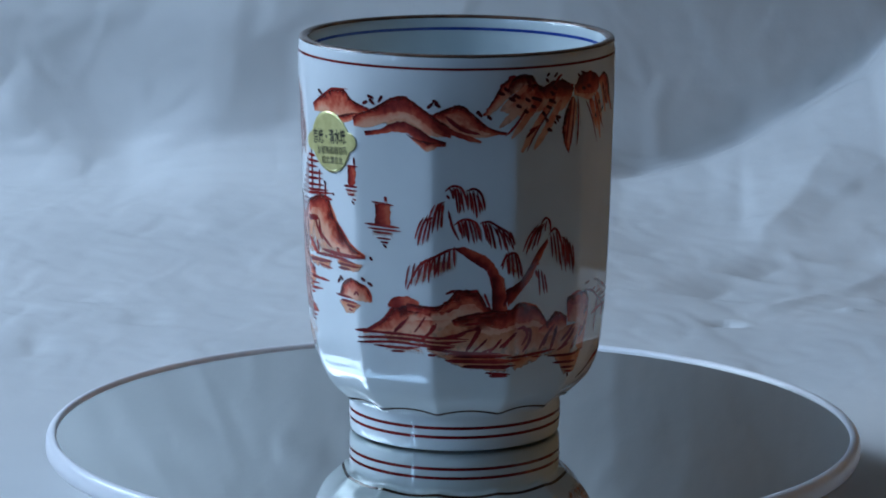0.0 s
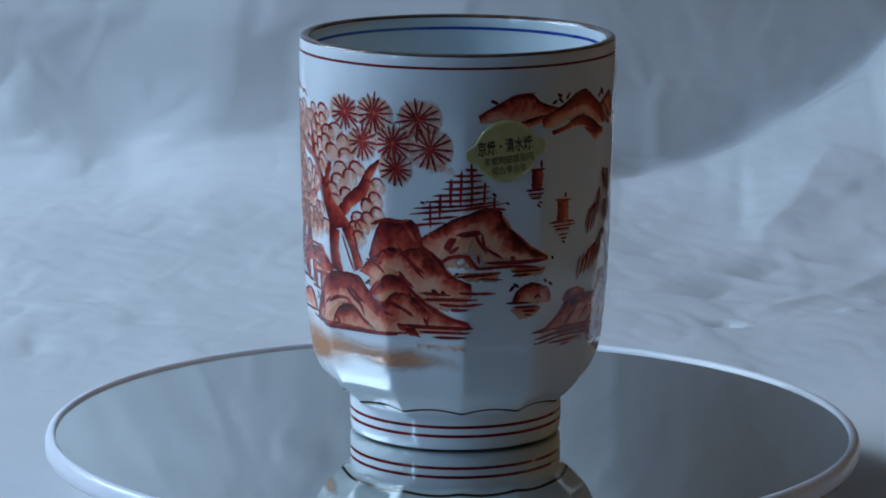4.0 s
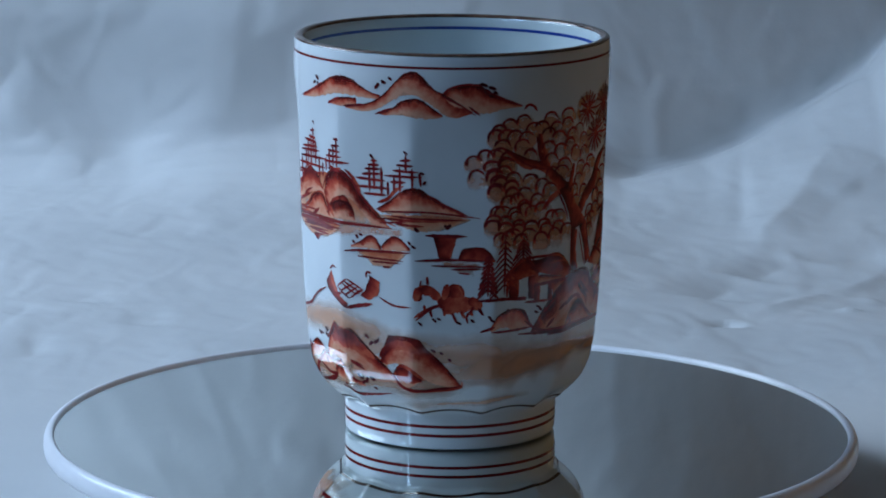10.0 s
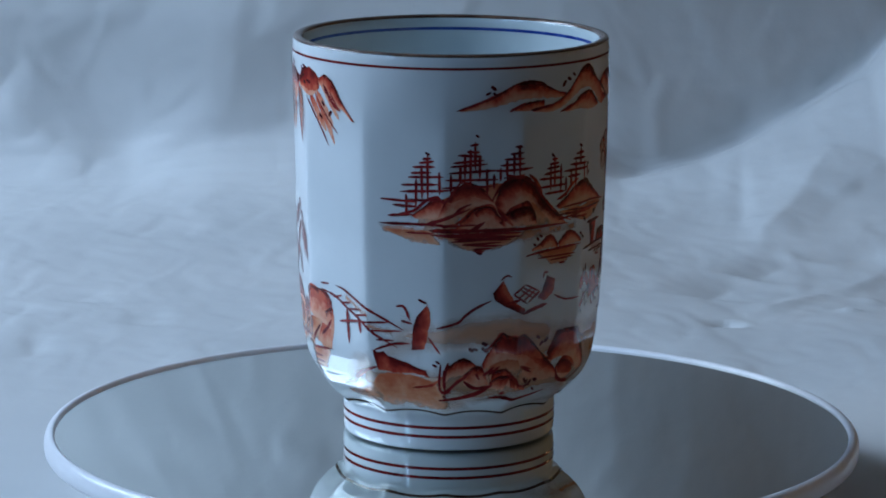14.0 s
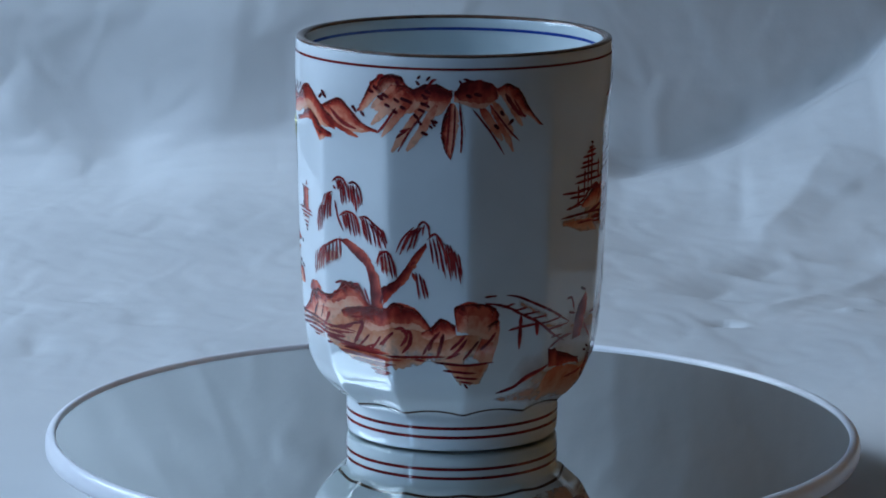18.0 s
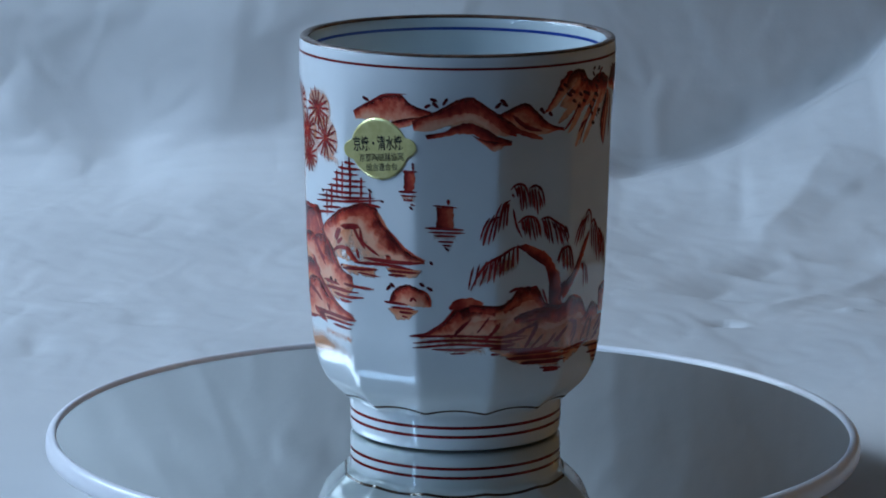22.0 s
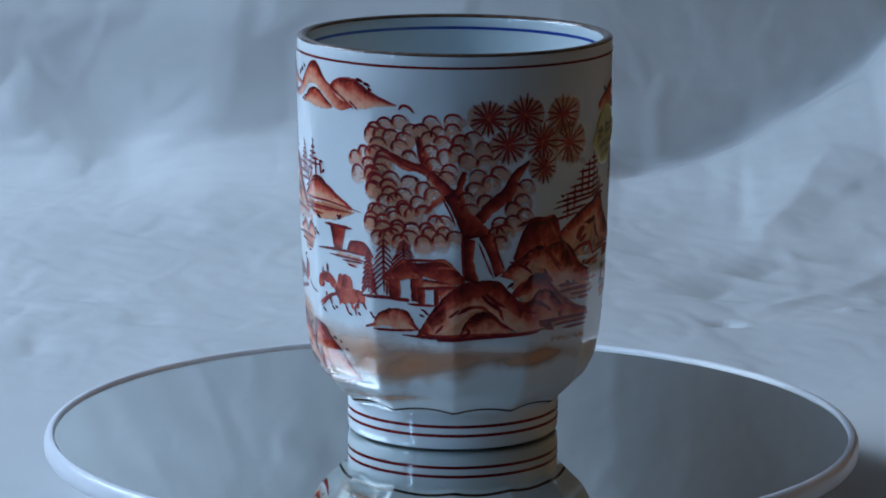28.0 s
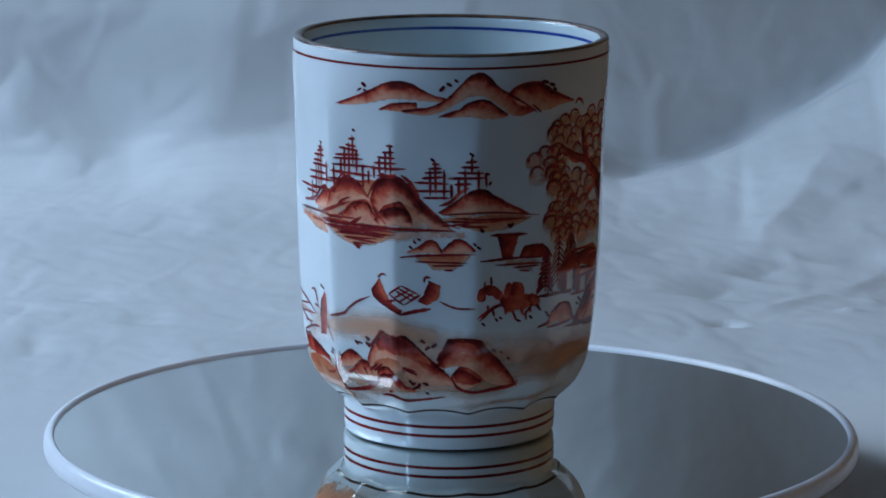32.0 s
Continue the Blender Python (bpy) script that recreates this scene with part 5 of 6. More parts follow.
stroke(0.56, 10.6, 17.5, 18.5, 18.5, 23.3, 21, paint=DEEP)
stroke(0.83, 342, 17.3, 346.9, 19.4, 352.8, 21.3, paint=DEEP)

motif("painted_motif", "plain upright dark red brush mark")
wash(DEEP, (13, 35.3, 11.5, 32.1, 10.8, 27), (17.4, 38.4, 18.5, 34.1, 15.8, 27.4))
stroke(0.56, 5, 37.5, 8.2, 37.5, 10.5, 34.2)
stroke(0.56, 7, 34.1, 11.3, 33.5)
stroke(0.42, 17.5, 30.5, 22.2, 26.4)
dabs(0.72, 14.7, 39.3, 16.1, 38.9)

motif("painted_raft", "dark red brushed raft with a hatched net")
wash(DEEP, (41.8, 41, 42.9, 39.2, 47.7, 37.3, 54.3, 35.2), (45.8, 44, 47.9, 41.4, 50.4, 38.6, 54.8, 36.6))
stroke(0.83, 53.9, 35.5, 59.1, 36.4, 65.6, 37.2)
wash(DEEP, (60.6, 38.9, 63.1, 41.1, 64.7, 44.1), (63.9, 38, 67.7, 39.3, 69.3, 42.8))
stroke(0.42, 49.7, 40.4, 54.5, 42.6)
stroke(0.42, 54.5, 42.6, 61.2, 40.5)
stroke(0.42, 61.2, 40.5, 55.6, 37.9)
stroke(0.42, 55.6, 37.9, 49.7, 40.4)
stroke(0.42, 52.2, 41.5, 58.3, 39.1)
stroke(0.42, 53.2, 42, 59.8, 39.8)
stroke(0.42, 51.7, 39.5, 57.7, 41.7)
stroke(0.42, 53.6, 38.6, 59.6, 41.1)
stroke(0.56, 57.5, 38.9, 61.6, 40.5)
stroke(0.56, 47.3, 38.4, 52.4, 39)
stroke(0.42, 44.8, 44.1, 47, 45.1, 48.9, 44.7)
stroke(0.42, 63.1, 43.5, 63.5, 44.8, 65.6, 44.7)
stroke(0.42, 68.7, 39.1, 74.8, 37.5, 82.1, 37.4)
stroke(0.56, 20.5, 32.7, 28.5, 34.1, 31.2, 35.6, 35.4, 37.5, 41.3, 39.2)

motif("painted_hillside", "rust red brushed hills near the cup's foot")
wash(LIGHT, (39.7, 23.1, 49.1, 28.1, 62.1, 25.7, 70.8, 22.9), (35.6, 18.1, 52.5, 16.8, 64, 17.7, 70.9, 17.4))
wash(WASH, (67.7, 23.2, 69.7, 27.1, 71.4, 29.2, 73.3, 30, 83.4, 29.9, 88.2, 26.8, 93.5, 23.7, 97.8, 20.5, 101.9, 17.4), (70.8, 22.6, 74.1, 23.1, 78.4, 23.1, 82.1, 22, 86.7, 19.5, 92.1, 18.1, 100.4, 17.2))
wash(WASH, (72.7, 19.8, 75.2, 22.3, 79.5, 22.4, 85.2, 19.6), (74.1, 18.3, 78.9, 17.1, 82.1, 18.2, 85.3, 18.9))
stroke(0.56, 73.5, 20.4, 76.6, 17.4, 82.5, 16.5, 91.1, 17.1, 101.6, 17.9)
stroke(0.56, 41.1, 20.8, 45.6, 22.9)
stroke(0.56, 36.2, 21.3, 37.7, 19.7)
stroke(0.42, 54.2, 22.7, 59.8, 21.4)
dabs(0.72, 58.4, 18.4, 60.1, 17.5, 63.6, 18.5, 35.6, 27.4, 39.7, 28.7, 39.5, 27.3, 62.6, 29.1, 64.3, 27.6, 66.4, 28.1, 89.9, 26.9)
dabs(0.72, 93.1, 26.3, 96.3, 24.6, 63.4, 15.9)
wash(WASH, (23.1, 22.3, 27, 24.2, 31.4, 25.4, 36.1, 23.5), (22.8, 17.9, 25.6, 20.3, 31.2, 21.3, 35.6, 22.8))
stroke(0.56, 22.3, 24, 21.9, 17.4, 26.4, 16.5)
stroke(0.56, 21.3, 14.5, 30.3, 15.2, 41.6, 17.2)
stroke(0.56, 25, 16.5, 27.8, 19, 31.5, 20.3)
dabs(0.72, 20, 23.5, 21.2, 24.4, 23.6, 15.5)
wash(WASH, (42.7, 21.6, 47.7, 22.4, 51, 20.6, 54.9, 17.2), (42.3, 17.5, 47.2, 18.5, 50.9, 17.3, 54.3, 16.4))
wash(WASH, (38.4, 23.7, 41.2, 27.3, 44.1, 29.7, 46.3, 31.3, 48.4, 30.5, 52.6, 30.2), (39.2, 22.2, 42.2, 23.3, 46.2, 24.4, 49.9, 24.6, 53.6, 23.9))
wash(WASH, (52, 29.8, 55.1, 30.5, 59.5, 28.3, 63.6, 25.7, 67.9, 23.4, 72.6, 20.8), (52.7, 24.6, 54.5, 21.4, 58.1, 19.6, 62.9, 18.5, 67.7, 17.9, 74.4, 18.1))
wash(DEEP, (42.8, 28.2, 46.3, 31.1, 48.9, 30.2, 53.1, 29.9), (44.1, 26, 47.1, 26.4, 49.9, 26, 53.8, 25.2))
wash(DEEP, (52, 29.9, 55.1, 30.5, 59.5, 28.3, 63.6, 25.7, 68.4, 23), (53.1, 25.7, 56.3, 25.1, 59.7, 23.8, 63.9, 22.1, 68.6, 21))
wash(LIGHT, (40, 23.5, 51, 24.6, 55.4, 21.4), (40.7, 18.4, 48.8, 20.5, 55.5, 18.8))
wash(WASH, (31.1, 21, 35, 23.1, 38.6, 23), (31.4, 18.6, 35.8, 17.5, 41.8, 18))
stroke(0.83, 31.3, 19.5, 35.9, 17.6, 43.2, 17.9)
stroke(0.56, 22.6, 16.3, 30, 19.7, 35.4, 22.6)
stroke(0.56, 21.3, 14.3, 32.2, 15.4, 38.6, 16.8, 43.5, 18.3)
wash(WASH, (41.9, 18.9, 46.2, 20.6, 50.1, 20.2), (42.2, 17.3, 45.2, 16.8, 48.3, 17.2))
wash(DEEP, (49.7, 20, 52.3, 19.2), (50.6, 17.6, 53.3, 16.7))
stroke(0.56, 48.4, 20.7, 52.3, 19.5, 54.6, 17.6, 57.9, 17.2)
stroke(0.56, 45.1, 15.2, 51, 14.1, 58.3, 13.8, 71, 15.1)
stroke(0.70, 39.1, 20.7, 43.5, 22.9)
stroke(0.56, 46.8, 15.6, 48.7, 16.2)
dabs(0.95, 57.3, 18.7, 60.2, 17.9, 62.9, 18.4, 58.4, 17.2, 33.9, 27.3, 39.1, 28.6, 39.2, 27.2, 62.3, 29.1, 64, 27.5, 66.6, 28.1)
wash(DEEP, (70.7, 28.3, 73.3, 30, 78.1, 29.3, 83.4, 29.9, 88.2, 26.8, 93.5, 23.7), (72.1, 25.8, 75.1, 26.5, 80.3, 26.7, 85.5, 25.3, 89.9, 22.5, 95.3, 20.7))
wash(DEEP, (74.2, 21.5, 76.3, 22.4, 80.6, 22.1, 84.7, 20), (74.9, 19.2, 78.7, 18.6, 82.1, 18.6, 85.3, 19))
stroke(0.7, 39.4, 26.5, 43.1, 28.9, 45.5, 30.9, 48, 30, 51.4, 30.5, paint=DEEP)
stroke(0.7, 25.2, 24.4, 23.7, 20.7, 23.9, 16.8)
stroke(0.8, 23.4, 16, 28.8, 19.4, 34.2, 21.3, paint=DEEP)
stroke(0.8, 23.5, 14.5, 34.7, 15.5, 41.1, 17.3, 42.5, 18.9)
stroke(0.7, 42.3, 14.7, 48.8, 14.7, 54.7, 13.7, 62.5, 14.4)
stroke(0.8, 51.9, 19.5, 55.1, 17.2, 58.7, 16.2, paint=DEEP)
stroke(0.8, 73.4, 20.7, 75.9, 17.7, 81.9, 16.5, 91.8, 16.8, 100.4, 17.4, 101.2, 19, paint=DEEP)
stroke(0.8, 75.3, 22.1, 77, 22.8, 80.7, 22.1, 86.3, 19.4, paint=DEEP)
stroke(0.6, 54.2, 22.4, 59.9, 20.7)
stroke(1.6, 53.7, 29.8, 56.4, 28, 60.7, 25.6, 65.2, 23.7, paint=DEEP)
stroke(1.6, 67.6, 24.4, 72.7, 27.4, 79.1, 28.2, 85, 26, paint=DEEP)

motif("painted_ground", "soft pale brown wash of ground round the cup's foot")
wash(GROUND, (357.5, 35, 387.5, 36.7, 408.4, 36.8, 430.7, 34.7, 454.2, 31.2), (358, 22.5, 389.3, 25.9, 408.6, 26.7, 431.7, 24.9, 453.3, 22.2))
wash(GROUND, (14.6, 21.6, 44.4, 24, 61.9, 23.7, 84.1, 23.2, 101.3, 21), (14.3, 11.6, 44.3, 12.7, 64.8, 12.8, 85.1, 13.4, 96.9, 13.8))
wash(GROUND, (43.7, 32, 75.7, 34.1, 97.2, 33.7, 118.9, 32.1, 141, 29.1), (45.6, 19.5, 74.6, 20.4, 97.4, 17.7, 119.3, 15.6, 139.9, 14.7))
wash(GROUND, (76.7, 25.5, 105.4, 28.6, 122.8, 29.8, 144.3, 28.8, 165.9, 26.3), (61.3, 8.1, 102.9, 13.9, 122.9, 16.9, 141.6, 16.7, 161.1, 16.6))
wash(GROUND, (104.6, 27.3, 130.3, 29, 147.9, 29.4, 169.5, 28.6, 191, 26.9), (91.8, 11, 129.1, 17.8, 147.9, 20.3, 168.1, 21, 189.8, 20.8))
wash(GROUND, (71.4, 14.3, 94.8, 14.7, 114.5, 15.6, 138.5, 16.3), (62.8, 9.6, 91.7, 10.5, 114.6, 11.6, 140.5, 12.9))
wash(GROUND, (150.7, 26.6, 168.6, 27.1, 185.9, 27.5, 201.5, 27.1), (150.9, 18.9, 168.5, 20.3, 186.4, 21.3, 202.4, 21.4))
wash(GROUND, (337.9, 29.5, 360.3, 24.9, 382, 24, 405.1, 23.7, 426.2, 23.1), (334.5, 13.9, 357.9, 13.2, 382.8, 13.9, 406, 14, 416.8, 15.3))

motif("painted_skerry", "low rust brushed islets in water lines")
wash(WASH, (56.8, 50.8, 61.2, 52.3, 64.3, 53.7, 67.4, 53.3, 69.9, 50.9), (57.2, 50.4, 62.3, 50.6, 69.9, 50.5))
wash(WASH, (69.8, 51.5, 73.5, 53.8, 76.5, 54.1, 79.5, 52.7, 81.7, 51.4), (70.5, 50.5, 76.6, 50.7, 81.7, 51))
stroke(0.56, 54.2, 49.4, 62.3, 50, 81.7, 50.5)
stroke(0.42, 59.8, 48.5, 79, 48.4)
stroke(0.42, 66, 47.6, 77.8, 47.8)
stroke(0.42, 70.5, 46.6, 73.8, 46.6)
smear(59.2, 49.2, 76.6, 48.8)
smear(65.4, 47.6, 74.6, 47.2)
dabs(0.72, 59.6, 53.2, 61.2, 53.8, 58.2, 51.9, 81.5, 52.9, 83, 52)
wash(DEEP, (60.6, 51.9, 64.3, 53.7, 67.6, 53.3, 69.9, 51.1), (61.9, 51.1, 64.7, 52.2, 67.2, 52.2, 68.8, 50.8))
wash(DEEP, (72.9, 53.4, 76.5, 54.1, 79.7, 52.9, 81.9, 51.4), (73.5, 52.2, 76.5, 52.9, 79.3, 52.1, 80.9, 51))
wash(LIGHT, (59.2, 50, 80.5, 50.2), (65.4, 46.6, 75.6, 46.9))

motif("painted_junk", "dark red brushed boat with sail and round cabin")
wash(DEEP, (90, 54.7, 92.3, 48.8), (98.8, 54.8, 96.2, 48.8))
stroke(0.70, 87.2, 54.8, 102.3, 54.6)
dabs(0.95, 94.9, 56.8)
wash(DEEP, (99.1, 49.2, 100.7, 51.4, 104.1, 52.1, 109.2, 51.7, 112.7, 48.9), (100.1, 48.7, 105.2, 48.6, 112.7, 48.5))
stroke(0.56, 83.4, 48.7, 97, 49, 111.7, 48.7)
stroke(0.42, 89.4, 47.6, 109.7, 47.3)
stroke(0.42, 96.6, 46.7, 107.7, 46.8)
stroke(0.42, 99.5, 45.9, 103.7, 45.6)
smear(92.9, 48.1, 107.3, 47.6)
smear(98.1, 46.3, 105.3, 46)

motif("painted_horse", "dark red brushed horse")
stroke(1.39, 84.7, 39, 85.2, 41.7, 87.2, 42.7, paint=DEEP)
stroke(1.53, 86.8, 42.7, 91.3, 40.5, 94.2, 37.3, paint=DEEP)
wash(DEEP, (92.5, 39.4, 97.1, 40, 103.4, 39.9, 107.5, 38.1), (93.8, 35.6, 99.3, 36.2, 104.5, 37, 108.2, 36.7))
wash(DEEP, (94.2, 38.9, 95.8, 42.5, 97.3, 43.3), (98.4, 37.3, 101.5, 39.7, 99.6, 43.1))
stroke(0.70, 93.4, 38.1, 88.8, 37.2, 83.6, 34.3)
stroke(0.56, 88.4, 37.5, 89.6, 35.1)
stroke(0.56, 97, 36.2, 98.9, 33.7)
stroke(0.56, 105.1, 37.3, 102.6, 35.4, 103.1, 33.7)
stroke(0.56, 106.7, 37.3, 108.9, 35.6)
stroke(0.42, 85.2, 42.7, 85.6, 44)
stroke(0.56, 88, 43, 87.8, 45)
dabs(0.72, 85.2, 33.5, 90.4, 34.4, 92.1, 34.7, 99.7, 33.7, 104.8, 34.3)
stroke(2.0, 85.1, 42, 89, 41.3, 92.7, 39.4, paint=DEEP)
stroke(3.0, 91.8, 38.9, 98, 38.2, 105.3, 38.8, paint=DEEP)
stroke(2.0, 103.1, 39.4, 106.2, 38.4, 106.8, 36.9, paint=DEEP)
stroke(1.6, 84.7, 42.3, 84, 40.8, 83.7, 39, paint=DEEP)
stroke(0.7, 92.5, 38.1, 88, 37, 82.8, 34.9, paint=DEEP)
stroke(0.6, 86.7, 38.1, 87.1, 36, paint=DEEP)
stroke(0.7, 100.2, 36.7, 101.9, 34.9, paint=DEEP)
stroke(0.7, 105.1, 37.7, 104.2, 36.4, 104.8, 35.5, paint=DEEP)
stroke(1.4, 95.3, 43.2, 94.6, 41.2, 93.8, 39.4, paint=DEEP)
stroke(1.4, 98.8, 42.9, 100.3, 41.2, 100.9, 39.6, paint=DEEP)

motif("painted_house", "dark red brushed house with open doorways")
wash(DEEP, (115.6, 44.4, 122, 47.2, 125.8, 48.8, 128.6, 47.3, 132.2, 45.2), (116.9, 43.4, 124.1, 43.8, 131.3, 44.5))
wash(DEEP, (127.1, 47.9, 134.2, 48.3, 140, 49.1, 143.7, 47.1, 147.1, 44.7), (131.7, 44.9, 137.4, 43.8, 142.7, 43.1, 147.1, 43.5))
stroke(0.42, 125.8, 48.7, 133.1, 48.6, 140.4, 49.2)
stroke(0.42, 125.8, 48.7, 129.1, 46.5, 131.7, 45)
stroke(0.56, 127.5, 46.2, 137.4, 47.2)
wash(DEEP, (118, 43.8, 118.7, 39.2), (123, 43.9, 122.8, 39.1))
wash(DEEP, (126.6, 44.1, 127.1, 38.8), (131.3, 44.5, 130.5, 38.4))
wash(WASH, (130.4, 44.4, 142.7, 43.4), (131.2, 42, 144.1, 42.6))
wash(DEEP, (129.4, 42.6, 129.8, 38.1), (132.3, 42.3, 132.3, 38.1))
wash(DEEP, (135.8, 42.2, 135.6, 37.9), (138, 42.3, 137.8, 38))
stroke(0.70, 129.9, 41.8, 145.3, 42.7)
wash(WASH, (137.4, 42.6, 143.7, 42.6), (138.2, 38.5, 140.8, 40.3))
stroke(0.56, 132.3, 42.1, 136.1, 42.3)
stroke(0.70, 106.3, 39.1, 117.2, 39.3, 126.2, 38.6)
stroke(0.56, 122.3, 39.2, 126.6, 39)
stroke(0.56, 125.5, 38, 131.1, 37.9, 136.9, 37.9)
stroke(0.6, 116.3, 44.8, 120, 46.4, 125.2, 48.4, 134.6, 48.7, 139.7, 48.7, 144.9, 46.1, paint=DEEP)
stroke(0.6, 123.7, 46.4, 127.8, 45.3, 130.7, 45.1, paint=DEEP)
stroke(0.5, 132.1, 46.3, 139.2, 47.1, 144, 46.9, paint=DEEP)
stroke(0.6, 117.7, 39.8, 117.9, 44, paint=DEEP)
stroke(0.6, 130.4, 38.6, 130.6, 44.4, paint=DEEP)

motif("painted_fir", "dark red brushed fir tree")
fir(116.6, 53.9, 40.4, 2.8, 9, False)

motif("painted_fir", "dark red brushed fir tree")
fir(124.3, 53.6, 47.9, 2.8, 6, False)

motif("painted_fir", "dense dark red brushed fir tree")
fir(110.2, 50.3, 40.1, 2.1, 9, True)

motif("painted_bush", "rust red brushed bush on a dark ground line")
wash(WASH, (111.4, 32.3, 114.2, 35.3, 118.2, 36.5, 123.8, 36.6, 127.6, 34.4), (111.8, 31.5, 116.7, 32.3, 121.2, 31.7, 128.6, 31.8))
stroke(0.56, 107.7, 31.5, 113.3, 32.7)
stroke(0.56, 111.8, 31.4, 121.2, 31.4, 130, 31.8)
stroke(0.42, 125.6, 36.1, 128, 33.1, 130, 31.8)
dabs(0.72, 111.1, 35, 112.2, 34.2, 131.1, 35.3, 132.9, 35.9, 131.8, 36.6)

motif("painted_tree", "great rust red brushed tree with scalloped leaves and star blossoms")
wash(DEEP, (115.9, 75.3, 124.5, 72.6, 132.1, 71.1, 138.5, 68.3, 144.4, 64.9), (116.3, 74.2, 123.4, 70.3, 131, 69.2, 136.4, 66.1, 139.5, 62.7))
wash(DEEP, (129.4, 78.1, 130, 73.9, 131, 70.5), (130.9, 77.9, 133.6, 73.4, 135.1, 69.9))
stroke(0.42, 115.9, 75.3, 124.9, 71, 134.3, 69.3)
stroke(0.42, 129, 77.9, 130.2, 73.2, 131.9, 70)
wash(DEEP, (145.9, 70.2, 144.2, 67.5, 142.8, 64.2), (147.5, 69.8, 146.9, 67.5, 145.6, 64.5))
wash(DEEP, (170.8, 72.3, 164.8, 69.5, 160.8, 65.6, 154.6, 62.4, 150, 59), (170.6, 71.1, 167.1, 67.5, 164.3, 62.9, 158.2, 60.3, 153.7, 57.3))
stroke(1.11, 132.3, 59.9, 136.4, 62.6, 140.4, 64.4, paint=DEEP)
wash(DEEP, (139.1, 64.2, 142.2, 60.8, 144.6, 57.1, 146.6, 53.8), (146, 65.8, 148, 60.9, 152, 58.7, 157.5, 55))
wash(DEEP, (146, 54.5, 146.5, 49.1, 146.9, 44.1), (150.9, 53.7, 150.3, 49, 152.3, 43.7))
wash(DEEP, (152.1, 54.4, 155.9, 49.6, 158.5, 44.5), (157.5, 55.4, 159.4, 50.2, 162.3, 45.8))
stroke(0.56, 146, 54.7, 146.3, 49.1, 146.9, 43.9)
stroke(0.42, 157.5, 55.1, 159.6, 50.2, 162.3, 46.1)
stroke(0.42, 152.1, 53, 155.5, 47.6, 158.1, 44.3)
stroke(0.42, 138.9, 63.6, 142, 59.8, 143.6, 56.9)
dabs(0.72, 129.3, 68, 142.8, 64.7)
leaves(123.2, 82.6, 117.7, 81.8, 113.8, 80.6, 134.8, 82.7, 142.7, 83.2, 112.6, 79.5, 116.5, 79.4, 127.6, 80.6, 131.2, 80.7, 137.5, 80.3, 142.5, 81, 115.1, 77.1)
leaves(119.9, 79.1, 124.7, 78.6, 134.3, 79, 145.5, 78.4, 149.8, 79.1, 123.1, 76.8, 138.9, 78, 112.3, 74.9, 116.9, 74.1, 126.7, 74.3, 134.5, 75.8, 144.1, 76.1)
leaves(153.4, 76.6, 115.9, 72.9, 139.9, 75, 147.5, 74.1, 154.5, 73.4)
leaves(115.8, 70.9, 112.2, 70.4, 135.7, 72.9, 141.6, 71.5, 159.6, 70.7, 113.6, 68.8, 119.7, 69.2, 126.7, 68.4, 136.4, 69.7, 151.9, 70.1, 112.6, 66.4, 119, 67.2)
leaves(124.5, 65.4, 132.1, 67.1, 140.5, 69.8, 156.6, 68.7, 150.5, 67.2, 117.9, 63.8, 129.9, 63.7, 135.3, 65.9, 147.5, 64.9, 154.6, 64.1, 169.9, 67.4, 124.4, 62.5)
leaves(113.5, 61.5, 132.1, 61.5, 148.6, 62.2, 165.5, 66.6, 168.6, 64)
leaves(120.5, 60.9, 127.7, 60.9, 116.7, 59, 112.2, 59.4, 136.4, 59.3, 164.9, 62.2, 169.5, 60.5, 116.7, 57.5, 122.2, 57.8, 127.7, 57.3, 133.2, 57.5, 139.5, 59.4)
leaves(160.3, 58.7, 165.2, 59, 119.9, 55.8, 126.6, 55.5, 134.2, 56.5, 139.6, 56.7, 158.9, 56.4, 162, 56.9, 123.4, 54.4, 132, 54.4, 137.9, 55, 143.7, 55.8)
leaves(115.1, 55.1, 160.4, 54.2)
leaves(104.8, 73.4, 108.9, 74.8, 114.2, 75.2, 111.3, 72.2, 105.8, 70.1, 112.3, 70, 117, 72.7, 114.5, 68.4, 112.9, 66.8, 118.8, 67.4, 121.4, 64.2, 115.5, 61.4)
leaves(111.9, 58.2, 116.9, 57.4, 121.1, 59.9, 118.2, 55.4, 124.8, 61.8, 119.2, 65.7, 122.1, 56.8)
stroke(0.56, 122.9, 84, 124.5, 85.1, 126.8, 84.7, 128.4, 83.4)
smear(186.7, 71.6, 199.2, 70.2)
smear(158.3, 78.7, 172.5, 78.4)
smear(178.4, 79.1, 192.7, 79.2)
motif("painted_blossom", "red radial brush strokes over a pale blot", True)
star(155.1, 82.3, 4.7)
motif("painted_blossom", "red radial brush strokes over a pale blot", True)
star(168.5, 82.9, 5.1)
motif("painted_blossom", "red radial brush strokes over a pale blot", True)
star(185.3, 82, 5.3)
motif("painted_blossom", "red radial brush strokes over a pale blot", True)
star(162.8, 75.9, 4.7)
motif("painted_blossom", "red radial brush strokes over a pale blot", True)
star(176, 76.2, 4.7)
motif("painted_blossom", "red radial brush strokes over a pale blot", True)
star(189.7, 75.2, 5.8)
motif("painted_blossom", "red radial brush strokes over a pale blot", True)
star(177.1, 70.2, 4.4)

